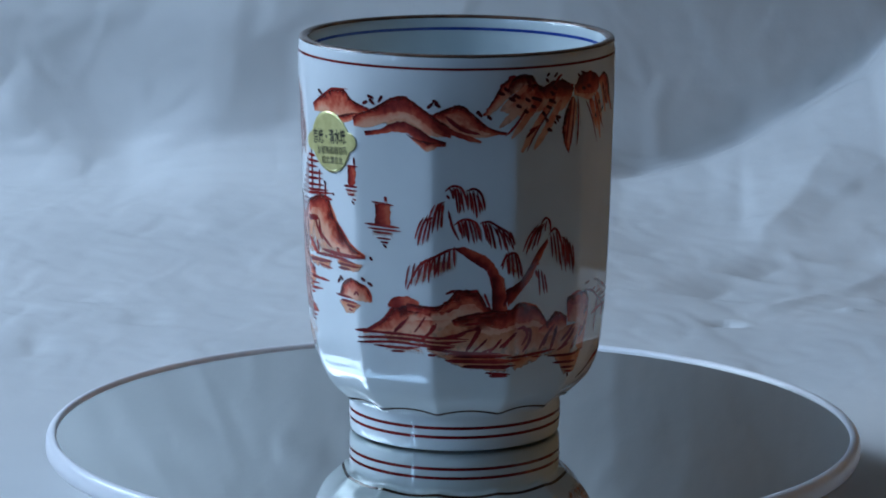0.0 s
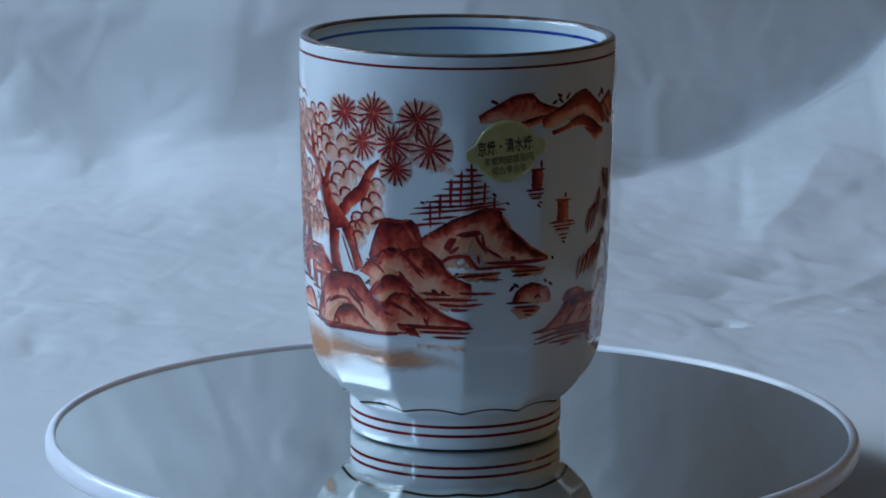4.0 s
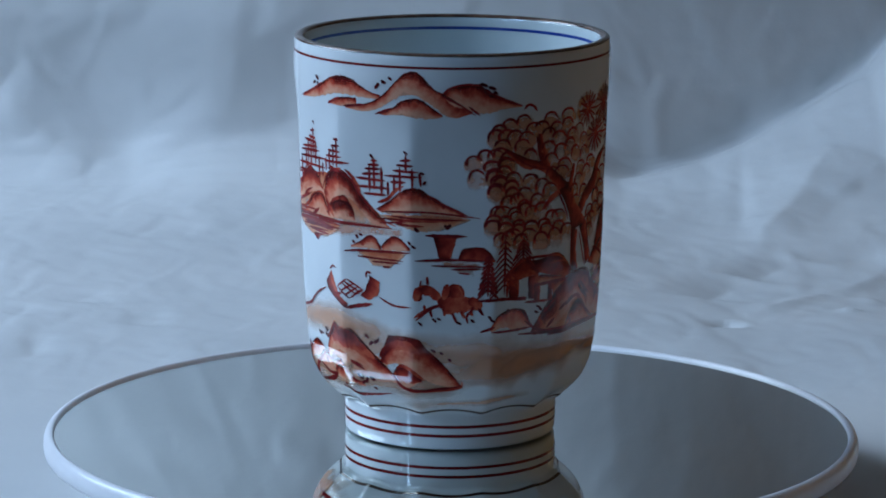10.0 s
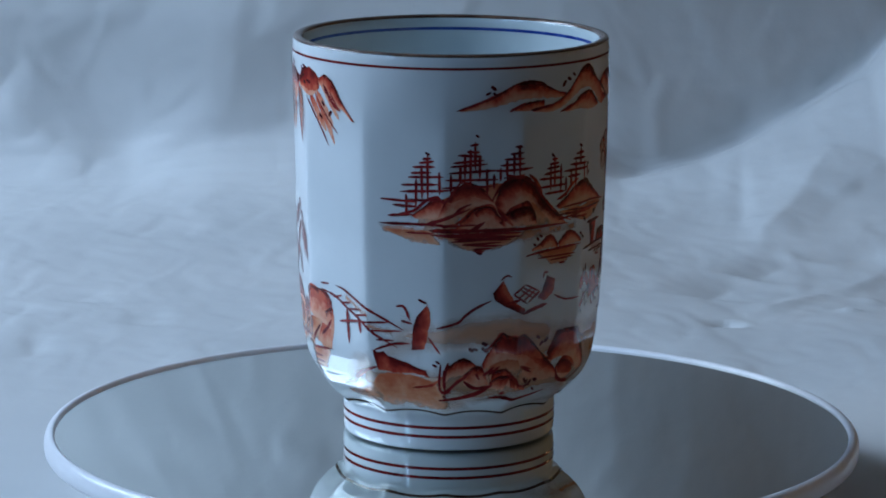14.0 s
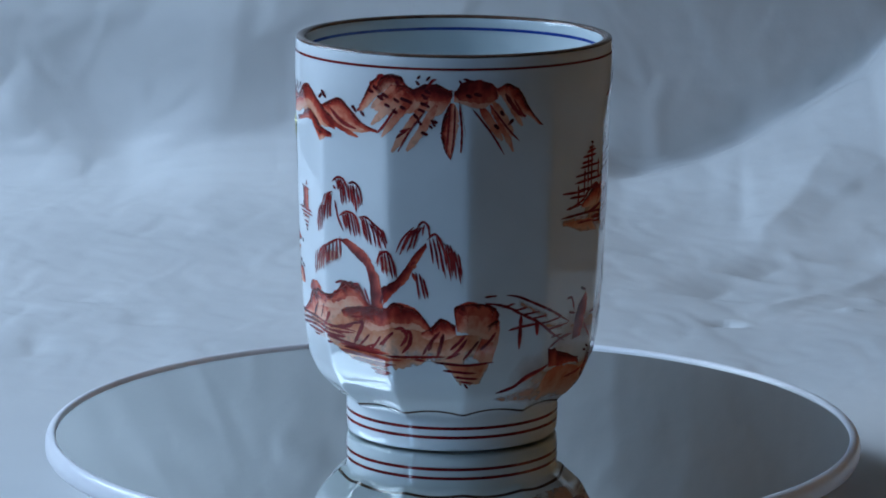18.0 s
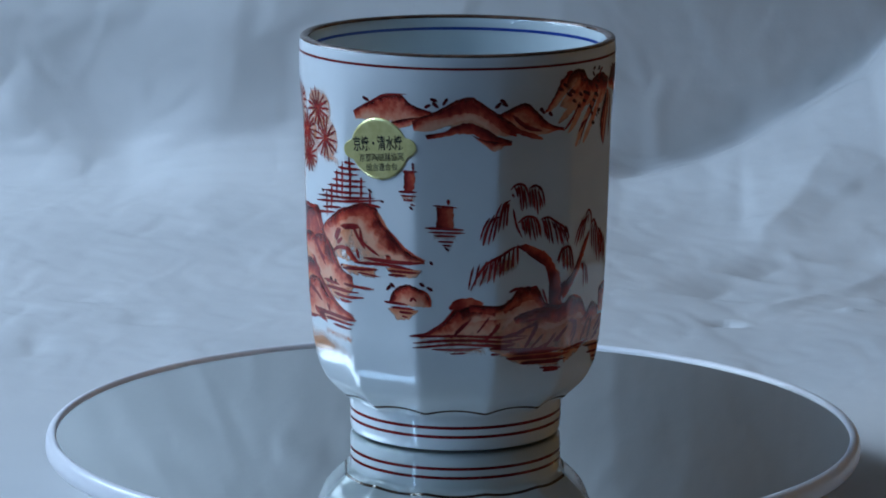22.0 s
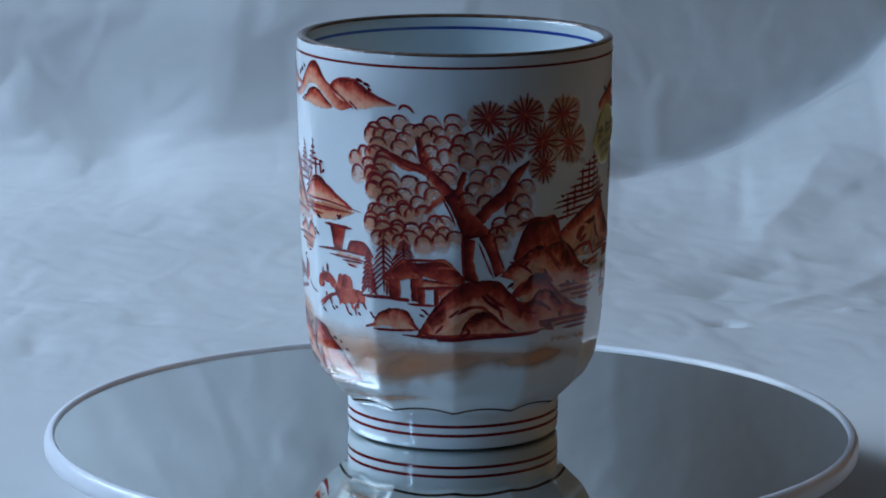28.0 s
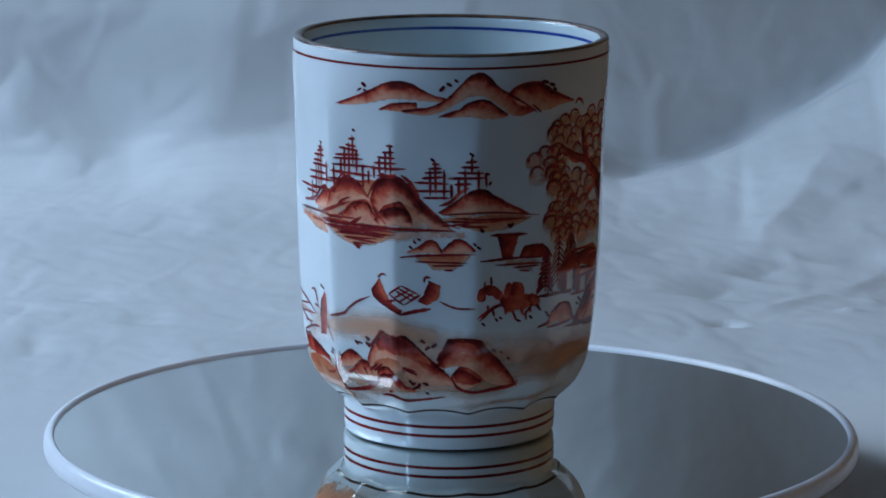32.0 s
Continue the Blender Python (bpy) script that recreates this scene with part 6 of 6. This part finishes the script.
motif("painted_boulder", "rust red brushed rocks below the great tree")
wash(LIGHT, (131.6, 32.1, 143.7, 39.6, 160.4, 40.7, 176.2, 32.6), (131.5, 30.2, 147.9, 30.2, 160.8, 30.2, 177, 30.4))
wash(WASH, (128.8, 30.3, 134, 35.7, 138.4, 39.4, 142.7, 42, 147.7, 43.6, 153.9, 43.9, 160.3, 43.4, 164.6, 40.6, 168.9, 37.8, 174.4, 34.5), (131.5, 30.2, 136.1, 30.7, 141.6, 32.4, 145.8, 34.5, 150.9, 36.5, 156.2, 36.4, 161.7, 34.2, 167.2, 31.3, 176.9, 30.7))
wash(WASH, (145.4, 31.1, 147.8, 34.1, 152, 36.1, 156.2, 36.4, 159.5, 35, 163.3, 32.1), (145.8, 30.4, 151, 30.3, 156.4, 30.5, 160.8, 30.6, 165.5, 30.7))
stroke(0.70, 123.2, 30.3, 134.9, 30, 147.9, 29.9, 160.8, 30.1, 177, 30.4)
stroke(0.70, 155.1, 40.8, 159.4, 38.5, 163, 37.1)
stroke(0.56, 155.8, 36.7, 160.6, 33.6, 166.8, 31.2)
stroke(0.56, 141.2, 35.1, 145.3, 37.1)
stroke(0.56, 136.1, 31, 139.4, 33.3)
stroke(0.56, 147.7, 43.6, 142.7, 42)
stroke(0.70, 145.8, 30.5, 148.9, 31.3, 147.8, 32.7)
wash(SHADE, (147.7, 44, 160.3, 43.8), (148.2, 43.2, 159.9, 42.9))
wash(DEEP, (138.4, 39.4, 142.7, 42, 147.7, 43.6, 153.9, 43.9, 160.3, 43.4, 164.6, 40.6, 170, 37.1), (139.9, 36.4, 144.7, 38.2, 149.8, 39.5, 155.1, 39.7, 160, 38.8, 163.9, 36.5, 169.1, 34.2))
wash(SHADE, (147.8, 34.6, 152, 35.9, 156.2, 36.1, 159.5, 34.7), (148.3, 32.4, 152.1, 32.9, 156.3, 33.1, 160.7, 32.2))
wash(SHADE, (132.3, 33.3, 136.2, 37.2, 139.5, 39.7), (134.5, 31.2, 138.6, 33.6, 142, 35.4))
stroke(0.7, 155.1, 40.8, 159.2, 38.1, 162.4, 33.9, paint=DEEP)
stroke(0.8, 144.5, 36, 148.7, 37.4, 153.9, 37.4, 157.3, 35.3, paint=DEEP)
stroke(1.0, 164.6, 38.1, 166.5, 40.8, 170.7, 43.5, paint=DEEP)
stroke(0.7, 178.1, 46, 180.6, 43.8, 183.6, 42.1)
stroke(0.7, 178.2, 43.2, 184.5, 40, 190.1, 36.2, paint=DEEP)
stroke(0.6, 134.1, 34.8, 137.8, 37.1, 140.2, 38.6)
stroke(0.7, 126, 33.4, 133.8, 30.6, 147.5, 30.7, 168.9, 30.6, paint=DEEP)

motif("painted_mountain_range", "orange brushed mountain range under the lip with dark crests")
wash(WASH, (28.1, 84.5, 36.9, 86.4, 42.8, 88.3, 48.2, 90.1, 53.4, 90.9, 58.4, 90.5, 63.3, 88.9, 66.6, 87.9, 70.7, 87.3), (29.3, 84.2, 36.8, 84.6, 43.8, 85.5, 50.3, 86.5, 56.4, 86.7, 64.2, 86.4, 70.7, 86.2))
stroke(0.42, 27.5, 84.3, 37, 86.5, 43.5, 88.6)
wash(SHADE, (48.2, 90, 53.4, 90.9, 58.8, 90.5, 62.7, 88.9), (49.7, 88.6, 54, 88.7, 58.4, 89.1, 63.1, 88.1))
wash(WASH, (47, 84.1, 50.3, 85.3, 55.4, 86.1, 60.7, 86), (50.3, 83.9, 55.3, 83.9, 60.7, 84.1))
stroke(0.56, 46.6, 83.9, 52.8, 85.8)
wash(WASH, (55.3, 84.2, 64.2, 85, 69.1, 86.3, 73, 88.3, 76.8, 90.9, 79.7, 92.6, 83.7, 93.1, 86.7, 91.7, 89.9, 89.4, 94.2, 87.9, 100, 85.7, 104.2, 83.7), (55.9, 83.5, 64.2, 83.1, 70.1, 84.2, 75, 86.1, 79.8, 87.6, 84.8, 87.3, 90.1, 85.1, 94.6, 83, 98.5, 82.5))
wash(SHADE, (77.4, 91.3, 79.7, 92.6, 83.7, 93.1, 86.5, 91.8, 89.2, 89.8), (78.2, 90, 80.2, 90.6, 83.3, 90.9, 86.2, 89.9, 89.1, 88.5))
wash(WASH, (69.1, 82.9, 75, 84.4, 78.9, 86.3, 84.8, 86.9, 89, 85.2, 93.3, 83.2), (72.1, 82.6, 78, 82.9, 83.9, 82.4, 90.3, 82.3, 93.3, 82.8))
stroke(0.56, 54.9, 83.9, 64.6, 84.8)
stroke(0.42, 68.2, 82.7, 75, 84.5)
stroke(0.42, 93.2, 87.6, 98.9, 85.7, 105, 83.1)
dabs(0.95, 40.6, 89.5, 69.5, 89.4, 72, 90.4)
dabs(0.72, 38.7, 88.3, 41.2, 88.1, 74.5, 91.3)
wash(WASH, (93.3, 88, 96.6, 89.6, 101.4, 90.4, 106.3, 90.2, 110.3, 88.2, 116.5, 86.3, 122.3, 85), (94.7, 86.8, 96.6, 85.5, 102.5, 84.2, 108.5, 83.5, 114.5, 84.4, 121.8, 84.8))
stroke(0.42, 93.1, 88.1, 96.6, 89.7, 102, 90.4, 106.3, 90)
stroke(0.56, 106.3, 90, 110.7, 88.1, 116.5, 86.3, 122.3, 85)
stroke(0.42, 102.5, 85.2, 106.5, 83.1)
dabs(0.95, 107.7, 90.2, 110.7, 89.4)
dabs(0.72, 111.9, 88.4)

motif("painted_pine", "red cross-hatched pine wood on a ridge")
dabs(0.72, 17.4, 74.3, 35.2, 78.4)
stroke(0.56, 17.4, 74, 17.5, 63.1)
stroke(0.56, 15.2, 71.6, 15.4, 63.5)
stroke(0.56, 13.2, 68.4, 13.1, 61.5)
stroke(0.56, 9.4, 64.6, 9.5, 59.6)
stroke(0.56, 21.6, 70.1, 21.8, 64.8)
stroke(0.56, 15.5, 73, 18.8, 73.2)
stroke(0.56, 14.2, 72, 19.8, 72.6)
stroke(0.56, 11.7, 71, 20.3, 71.3)
stroke(0.56, 11.2, 69.6, 18.8, 69.9)
stroke(0.56, 10.2, 68.6, 23.2, 69)
stroke(0.56, 7.4, 66.7, 22.1, 67.2)
stroke(0.56, 7.1, 65.1, 26.8, 65.9)
stroke(0.56, 9.4, 63.2, 21.6, 63.4)
stroke(0.56, 359.6, 63.2, 373.4, 62.8)
stroke(0.56, 4.2, 61.9, 14.3, 61.7)
stroke(0.56, 2.3, 59.3, 11.8, 59.9)

motif("painted_pine", "red cross-hatched pine")
stroke(0.56, 34.4, 77.1, 34.6, 70.4)
stroke(0.56, 32.8, 75.4, 32.8, 66.4)
stroke(0.56, 30.8, 74.3, 30.8, 68.3)
stroke(0.56, 29.2, 71.6, 29, 67)
stroke(0.56, 36.2, 74, 36.2, 68.3)
stroke(0.56, 38.8, 70.7, 39.1, 64.5)
stroke(0.56, 32.6, 76.2, 35.8, 76.5)
stroke(0.56, 31.4, 74.8, 36.2, 74.6)
stroke(0.56, 28.2, 74, 37, 73.6)
stroke(0.56, 26.6, 72.2, 37.8, 72.7)
stroke(0.56, 25.6, 71.3, 39.2, 71.8)
stroke(0.56, 25, 69.8, 43.9, 70.3)
stroke(0.56, 23.8, 68.2, 43.1, 68.1)
stroke(0.56, 22.7, 66.4, 40.9, 66.5)
stroke(0.56, 25.8, 69.6, 25.8, 64.9)
stroke(0.56, 41.5, 69.4, 41.5, 65.9)

motif("painted_pine", "red cross-hatched pine")
stroke(0.56, 50.7, 76.1, 51, 68.6)
stroke(0.56, 48.8, 74.2, 48.8, 69)
stroke(0.56, 46.2, 72.8, 46.3, 68.4)
stroke(0.56, 43.9, 70.8, 43.9, 67.6)
stroke(0.56, 49.1, 75.6, 52, 75.6)
stroke(0.56, 47.4, 73.9, 52.5, 74.2)
stroke(0.56, 45.2, 72.7, 52.7, 72.8)
stroke(0.56, 43.7, 71.3, 53.3, 71.6)
stroke(0.56, 42.3, 70, 56.7, 70.4)
stroke(0.56, 45.1, 68.4, 53, 68.3)

motif("painted_pine", "red cross-hatched pine")
stroke(0.56, 67, 72.5, 67.3, 64.8)
stroke(0.56, 65.2, 70.4, 65.3, 64.3)
stroke(0.56, 70.3, 70.4, 70.3, 63.5)
stroke(0.56, 72.9, 67.1, 73, 63.5)
stroke(0.56, 65.8, 71.7, 68.6, 71.7)
stroke(0.56, 64.4, 70.6, 69.3, 70.7)
stroke(0.56, 63.2, 69.6, 70.1, 69.8)
stroke(0.56, 62, 68.3, 70.3, 68.7)
stroke(0.56, 59.4, 67.3, 71.9, 67.1)
stroke(0.56, 59.4, 65.3, 73.7, 65.4)
stroke(0.56, 62.6, 63.7, 72.7, 63.8)

motif("painted_pine", "red cross-hatched pine")
stroke(0.56, 80.1, 73.7, 80.2, 69.4)
stroke(0.56, 77.8, 70.7, 77.9, 64.4)
stroke(0.56, 75.5, 68.3, 75.5, 64.4)
stroke(0.56, 82.5, 70.5, 82.6, 65.7)
stroke(0.56, 85.1, 69.7, 85.6, 66.3)
stroke(0.56, 77.8, 72.2, 82.1, 72.5)
stroke(0.56, 76.4, 71.1, 82.9, 71.1)
stroke(0.56, 74.9, 69.8, 84.7, 69.7)
stroke(0.56, 71.5, 68.4, 86, 68.6)
stroke(0.56, 73.9, 67, 80.2, 67.2)
dabs(0.72, 80.1, 74.1, 86, 69.4, 86.9, 67.2, 66.2, 72.6)

motif("painted_island", "orange red brushed hills on an island with water lines")
wash(LIGHT, (11.3, 59.7, 30.8, 65.7, 51.8, 66.6, 72.2, 57.7), (9.2, 56.5, 31.8, 56, 52, 56.2, 75.2, 55.7))
wash(WASH, (11.3, 59.6, 15.6, 61.6, 20.4, 64, 24.2, 63.3), (13, 58.8, 19.2, 59, 25.4, 60))
wash(WASH, (23.4, 62.7, 26.8, 65.6, 30.8, 67.3, 34.8, 67.1, 38.9, 65.2, 41.3, 62.9), (21.1, 59.1, 26.8, 60, 31.8, 61.4, 36.9, 61.9, 42.3, 62.3))
wash(SHADE, (26.8, 65.3, 30.8, 67.1, 34.8, 66.9, 38.3, 65.1), (27.8, 63.9, 31, 64.8, 34.2, 64.8, 37.9, 63.8))
wash(WASH, (41.9, 62.3, 43.9, 65.9, 46.9, 67.7, 52.8, 68.2, 57, 67.1, 60.3, 64.3, 63.7, 61.5, 67.1, 59.3, 72.2, 56.9), (44, 59.6, 48, 60.3, 53.9, 62.3, 58.2, 61.5, 62.7, 58.6, 67.2, 56.4, 74.5, 55.7))
wash(SHADE, (44.5, 65.9, 46.9, 67.7, 52.8, 68.2, 56.3, 67.3), (45.5, 65, 48.3, 65.8, 52.8, 66.1, 56.4, 65.4))
wash(WASH, (27.4, 56.7, 31.8, 59.7, 34.8, 61.4, 39.9, 61.8, 43, 59.9, 47.4, 57), (28.8, 55.6, 34.9, 56.1, 40, 56.6, 48.4, 56.3))
wash(WASH, (43.6, 57.8, 47, 60.2, 51.9, 61.3, 57.1, 60.4, 58.7, 57.6), (46, 56.5, 52, 56.8, 58.8, 56.8))
stroke(0.56, 51.8, 68.2, 57.7, 66.4, 61.4, 63.3, 68.3, 59)
stroke(0.56, 17.9, 57.5, 26.8, 59.9, 32.8, 61.3)
stroke(0.56, 43, 60.6, 46.4, 58.3, 44, 59.2)
stroke(0.56, 34.9, 56.4, 38.3, 58.2)
wash(PEACH, (358.4, 57.6, 369.2, 57.4, 383.7, 57, 404, 56.7, 425, 56.2, 439, 56.6), (359.6, 55.6, 371.7, 54.4, 387.7, 53.2, 404.1, 52.7, 420.6, 53.2, 439.1, 54.4))
wash(PEACH, (21.5, 54.3, 35.9, 54.4, 54.1, 54.6), (26.7, 52.4, 35.9, 51.7, 47.1, 52.4))
stroke(0.56, 359.4, 57.4, 379.1, 57.6, 388.2, 57.1)
stroke(0.42, 21.5, 57.3, 35.9, 57.5)
stroke(0.42, 9.2, 55.5, 20.1, 55.5)
stroke(0.70, 19.1, 55.9, 37.9, 56.1, 56.2, 56.1, 74.5, 56)
stroke(0.56, 23.7, 54.8, 46, 54.7)
stroke(0.56, 26.1, 53.6, 52.4, 54.6)
stroke(0.42, 29.8, 52.8, 44.5, 53.2)
stroke(0.42, 33.8, 51.7, 41.2, 51.8)
dabs(0.95, 36.3, 50.8, 39.3, 56.1)
wash(LIGHT, (68.3, 60.3, 82.2, 64.5, 101.7, 59.6), (70.4, 59.2, 84.5, 59.2, 102.9, 58.5))
wash(WASH, (67.9, 60.3, 73.4, 62.5, 77.3, 64.5, 81.2, 65.8, 85.4, 65.7, 89.9, 63.7, 95.7, 61.6, 102.2, 59.3), (70.4, 59.5, 76.4, 60.2, 82.3, 60.6, 88.9, 59.9, 102.2, 58.9))
wash(SHADE, (77.9, 64.5, 81.2, 65.8, 85.4, 65.7, 89.2, 63.9), (78.7, 63.3, 81.5, 64.1, 84.8, 64, 88.8, 62.8))
stroke(0.56, 88.8, 64.2, 94.6, 61.8, 102.4, 59.5)
stroke(0.42, 70.4, 59.8, 86.7, 60.3, 106.9, 58.9)
stroke(0.42, 74, 59, 102.2, 58.3)
stroke(0.42, 69.4, 57.1, 80.4, 57.8)
dabs(0.95, 84.1, 56.1, 95.5, 56.9)
wash(DEEP, (24.4, 63.3, 27.8, 65.9, 31.4, 67.7, 34.2, 67.1, 36.9, 65.8, 41.1, 63.3), (25.8, 62.8, 29.4, 63.7, 32.8, 64.3, 35.9, 63.9, 38.9, 63.3, 41.9, 62.5))
wash(DEEP, (43.9, 65.6, 46.9, 67.8, 52.8, 68.1, 55.9, 67.5, 59.4, 64.7, 63, 61.9), (44.9, 63.9, 48.9, 65, 53.4, 64.9, 56.4, 63.7, 59.1, 62.1, 62.2, 60.4))
wash(SHADE, (55.9, 67.5, 60.3, 64.3, 64.8, 61.4, 72.6, 57.3), (54.3, 64.6, 58.2, 61.6, 62.7, 59, 70.4, 56.3))
wash(DEEP, (34.2, 60.3, 37.1, 61.5, 40.3, 61.8, 42.8, 60.7), (35.5, 59.2, 37.5, 60.1, 40.3, 60.2, 42.8, 59.6))
wash(SHADE, (46.4, 58.9, 50.3, 61.2, 56.5, 61, 59.2, 57.7), (48, 57.3, 51.9, 58.1, 55.7, 57.4, 57.9, 56.8))
wash(DEEP, (51.5, 62.4, 55, 62.5, 57.8, 59.7, 58.7, 57.8), (52.3, 61, 54.4, 61, 56.1, 59, 56.6, 57.7))
stroke(0.70, 17.2, 57.5, 26.8, 59.9, 31.4, 61.6, paint=DEEP)
stroke(0.70, 22.6, 57.2, 28.2, 57.6, paint=DEEP)
stroke(0.83, 43, 61.2, 46.4, 58.6, 48.8, 57, paint=DEEP)
stroke(0.83, 17.9, 56.2, 26.8, 56.3, 36.3, 55.9, paint=DEEP)
stroke(0.70, 33.8, 56, 36.7, 57.7, paint=DEEP)
stroke(0.70, 54.8, 68.9, 58.5, 66.9, 61.4, 63.9, paint=DEEP)
stroke(0.70, 46.3, 69, 49.8, 68.5, 53, 69, paint=DEEP)
wash(LIGHT, (21.5, 55.4, 40, 54.8, 54.1, 55.6), (26.1, 52.4, 37.9, 51, 46.5, 52.2))
wash(LIGHT, (359.6, 56.2, 379.1, 56.1), (369.1, 53.4, 383.7, 52.8))
wash(LIGHT, (69.4, 59, 86.7, 59.6, 104.1, 58.7), (73.4, 57.4, 86.8, 55.6, 98.3, 56.6))
wash(DEEP, (77.3, 64.1, 81.2, 65.8, 85.4, 65.7, 89.9, 63.7, 94.6, 61.8), (78.3, 63, 81.4, 64.4, 85.2, 64.2, 89.3, 62.6, 93.9, 61))
stroke(0.56, 70.4, 58.2, 82.4, 58.2, 95.9, 58.1, paint=DEEP)
stroke(0.56, 76.4, 57.2, 86.8, 56.9, paint=DEEP)
stroke(0.6, 3.1, 59.2, 12.1, 60.7, 16.4, 63, 20.7, 64.2, 23.9, 63.1, 29.4, 67.5, 32.9, 66.8)
stroke(0.7, 40.8, 62.8, 43.9, 66.3, 48.4, 68.1, 54.5, 68, 58.3, 64.6, 61.6, 61.2, 68, 58.4, 76.1, 56.6, paint=DEEP)
stroke(0.7, 26.1, 57.2, 30.4, 58.9, 34, 61, 40.5, 61.9, 43.2, 58.9, 44.7, 58.2, paint=DEEP)
stroke(0.8, 44.7, 58.2, 48.4, 61, 53.4, 61.9, 56.6, 60.5, 58.6, 57.8, paint=DEEP)
stroke(0.6, 16.8, 57.8, 25.9, 59.6, 29.5, 61.5, 33.3, 62.5)
stroke(0.6, 32.6, 56.1, 35.5, 57.1, 36.9, 57.9)
stroke(0.6, 18.7, 55.1, 31.4, 55.2, 44.9, 55.4, 52.4, 55.3)
stroke(0.6, 26.9, 54.2, 38.2, 54, 48.2, 53.8)
stroke(0.5, 30.2, 52.9, 38.2, 52.5, 45.3, 52.4)
stroke(0.5, 34.1, 51.3, 38.2, 51.1)
stroke(0.7, 68.6, 61.9, 72.7, 62.9, 76.1, 65.1, 79.3, 66.3, paint=DEEP)

finish()

# ---- paper sticker ----
STICKER = tint("gold_sticker", (0.66, 0.60, 0.24), (0.76, 0.70, 0.32), 500, 0.34, metal=0.35, bump=0.00001, fine=900)
INK = tint("black_ink", (0.012, 0.012, 0.012), (0.03, 0.03, 0.028), 500, 0.4)
ST_A, ST_B, ST_TILT = 217.4, 74.7, radians(6.0)


def on_sticker(x, y, lift):
    """x and y in mm from the sticker's middle."""
    u = x * math.cos(ST_TILT) - y * math.sin(ST_TILT)
    v = x * math.sin(ST_TILT) + y * math.cos(ST_TILT)
    return skin(ST_A + u / ARC, ST_B + v, lift)


def sticker_height(x):
    x = abs(x)
    big = 7.25 * math.sqrt(max(0.0, 1 - (x / 7.35) ** 2))
    lobe = 2.35 * math.sqrt(max(0.0, 1 - ((x - 6.6) / 3.05) ** 2)) if x > 3.6 else 0.0
    return max(big, lobe, (big ** 4 + lobe ** 4) ** 0.25)


def sticker_mesh():
    verts, faces, n, m = [], [], 72, 14
    for i in range(n + 1):
        x = -9.62 * math.cos(math.pi * i / n)
        h = max(0.02, sticker_height(x))
        column = [(-1.0, 0.05)] + [(-1 + 2 * j / m, 0.30) for j in range(m + 1)] + [(1.0, 0.05)]
        verts += [tuple(on_sticker(x, h * k, l)) for k, l in column]
    w = m + 3
    for i in range(n):
        for j in range(w - 1):
            a = i * w + j
            faces.append((a, a + w, a + w + 1, a + 1))
    return mesh_of("sticker", verts, faces, STICKER, cup, "pale gold lobed paper sticker with black writing")


sticker = sticker_mesh()


def lettering(text, x, y, width, height, weight, name):
    c = bpy.data.curves.new(name, "FONT")
    c.body, c.size, c.align_x, c.offset, c.resolution_u = text, 1.0, "CENTER", weight, 3
    ob = new(name, c)
    me = bpy.data.meshes.new_from_object(ob.evaluated_get(bpy.context.evaluated_depsgraph_get()))
    bpy.data.objects.remove(ob)
    xs, ys = [v.co.x for v in me.vertices], [v.co.y for v in me.vertices]
    sx, sy = width / (max(xs) - min(xs)), height / (max(ys) - min(ys))
    mx, my = (max(xs) + min(xs)) / 2, (max(ys) + min(ys)) / 2
    for v in me.vertices:
        v.co = on_sticker(x + (v.co.x - mx) * sx, y + (v.co.y - my) * sy, 0.36)
    me.materials.append(INK)
    out = new(name, me)
    out.parent = sticker
    return tagged(out, "black printed writing")


lettering("京焼・清水焼", -0.2, 1.3, 13.2, 3.5, 0.012, "writing")
lettering("京都陶磁器協同", 0.4, -2.0, 11.8, 1.9, 0.0, "writing")
lettering("組合連合会", 0.3, -4.3, 8.4, 1.8, 0.0, "writing")


# ---- motion of the things ----
def motions():
    steps = [k for k in range(33)]
    rows = []
    for t in steps:
        a = radians(turned(t))
        rows.append((t, pose(WOBBLE[0] * math.cos(a) - WOBBLE[1] * math.sin(a), WOBBLE[0] * math.sin(a) + WOBBLE[1] * math.cos(a), 0, 0, 0, turned(t))))
    walk(turntable, rows)
    rows = []
    for t in steps:
        a = radians(turned(t))
        rows.append((t, pose(OFFSET[0] * math.cos(a) - OFFSET[1] * math.sin(a), OFFSET[0] * math.sin(a) + OFFSET[1] * math.cos(a), 0.0004, 0, 0, turned(t))))
    walk(cup, rows)


motions()
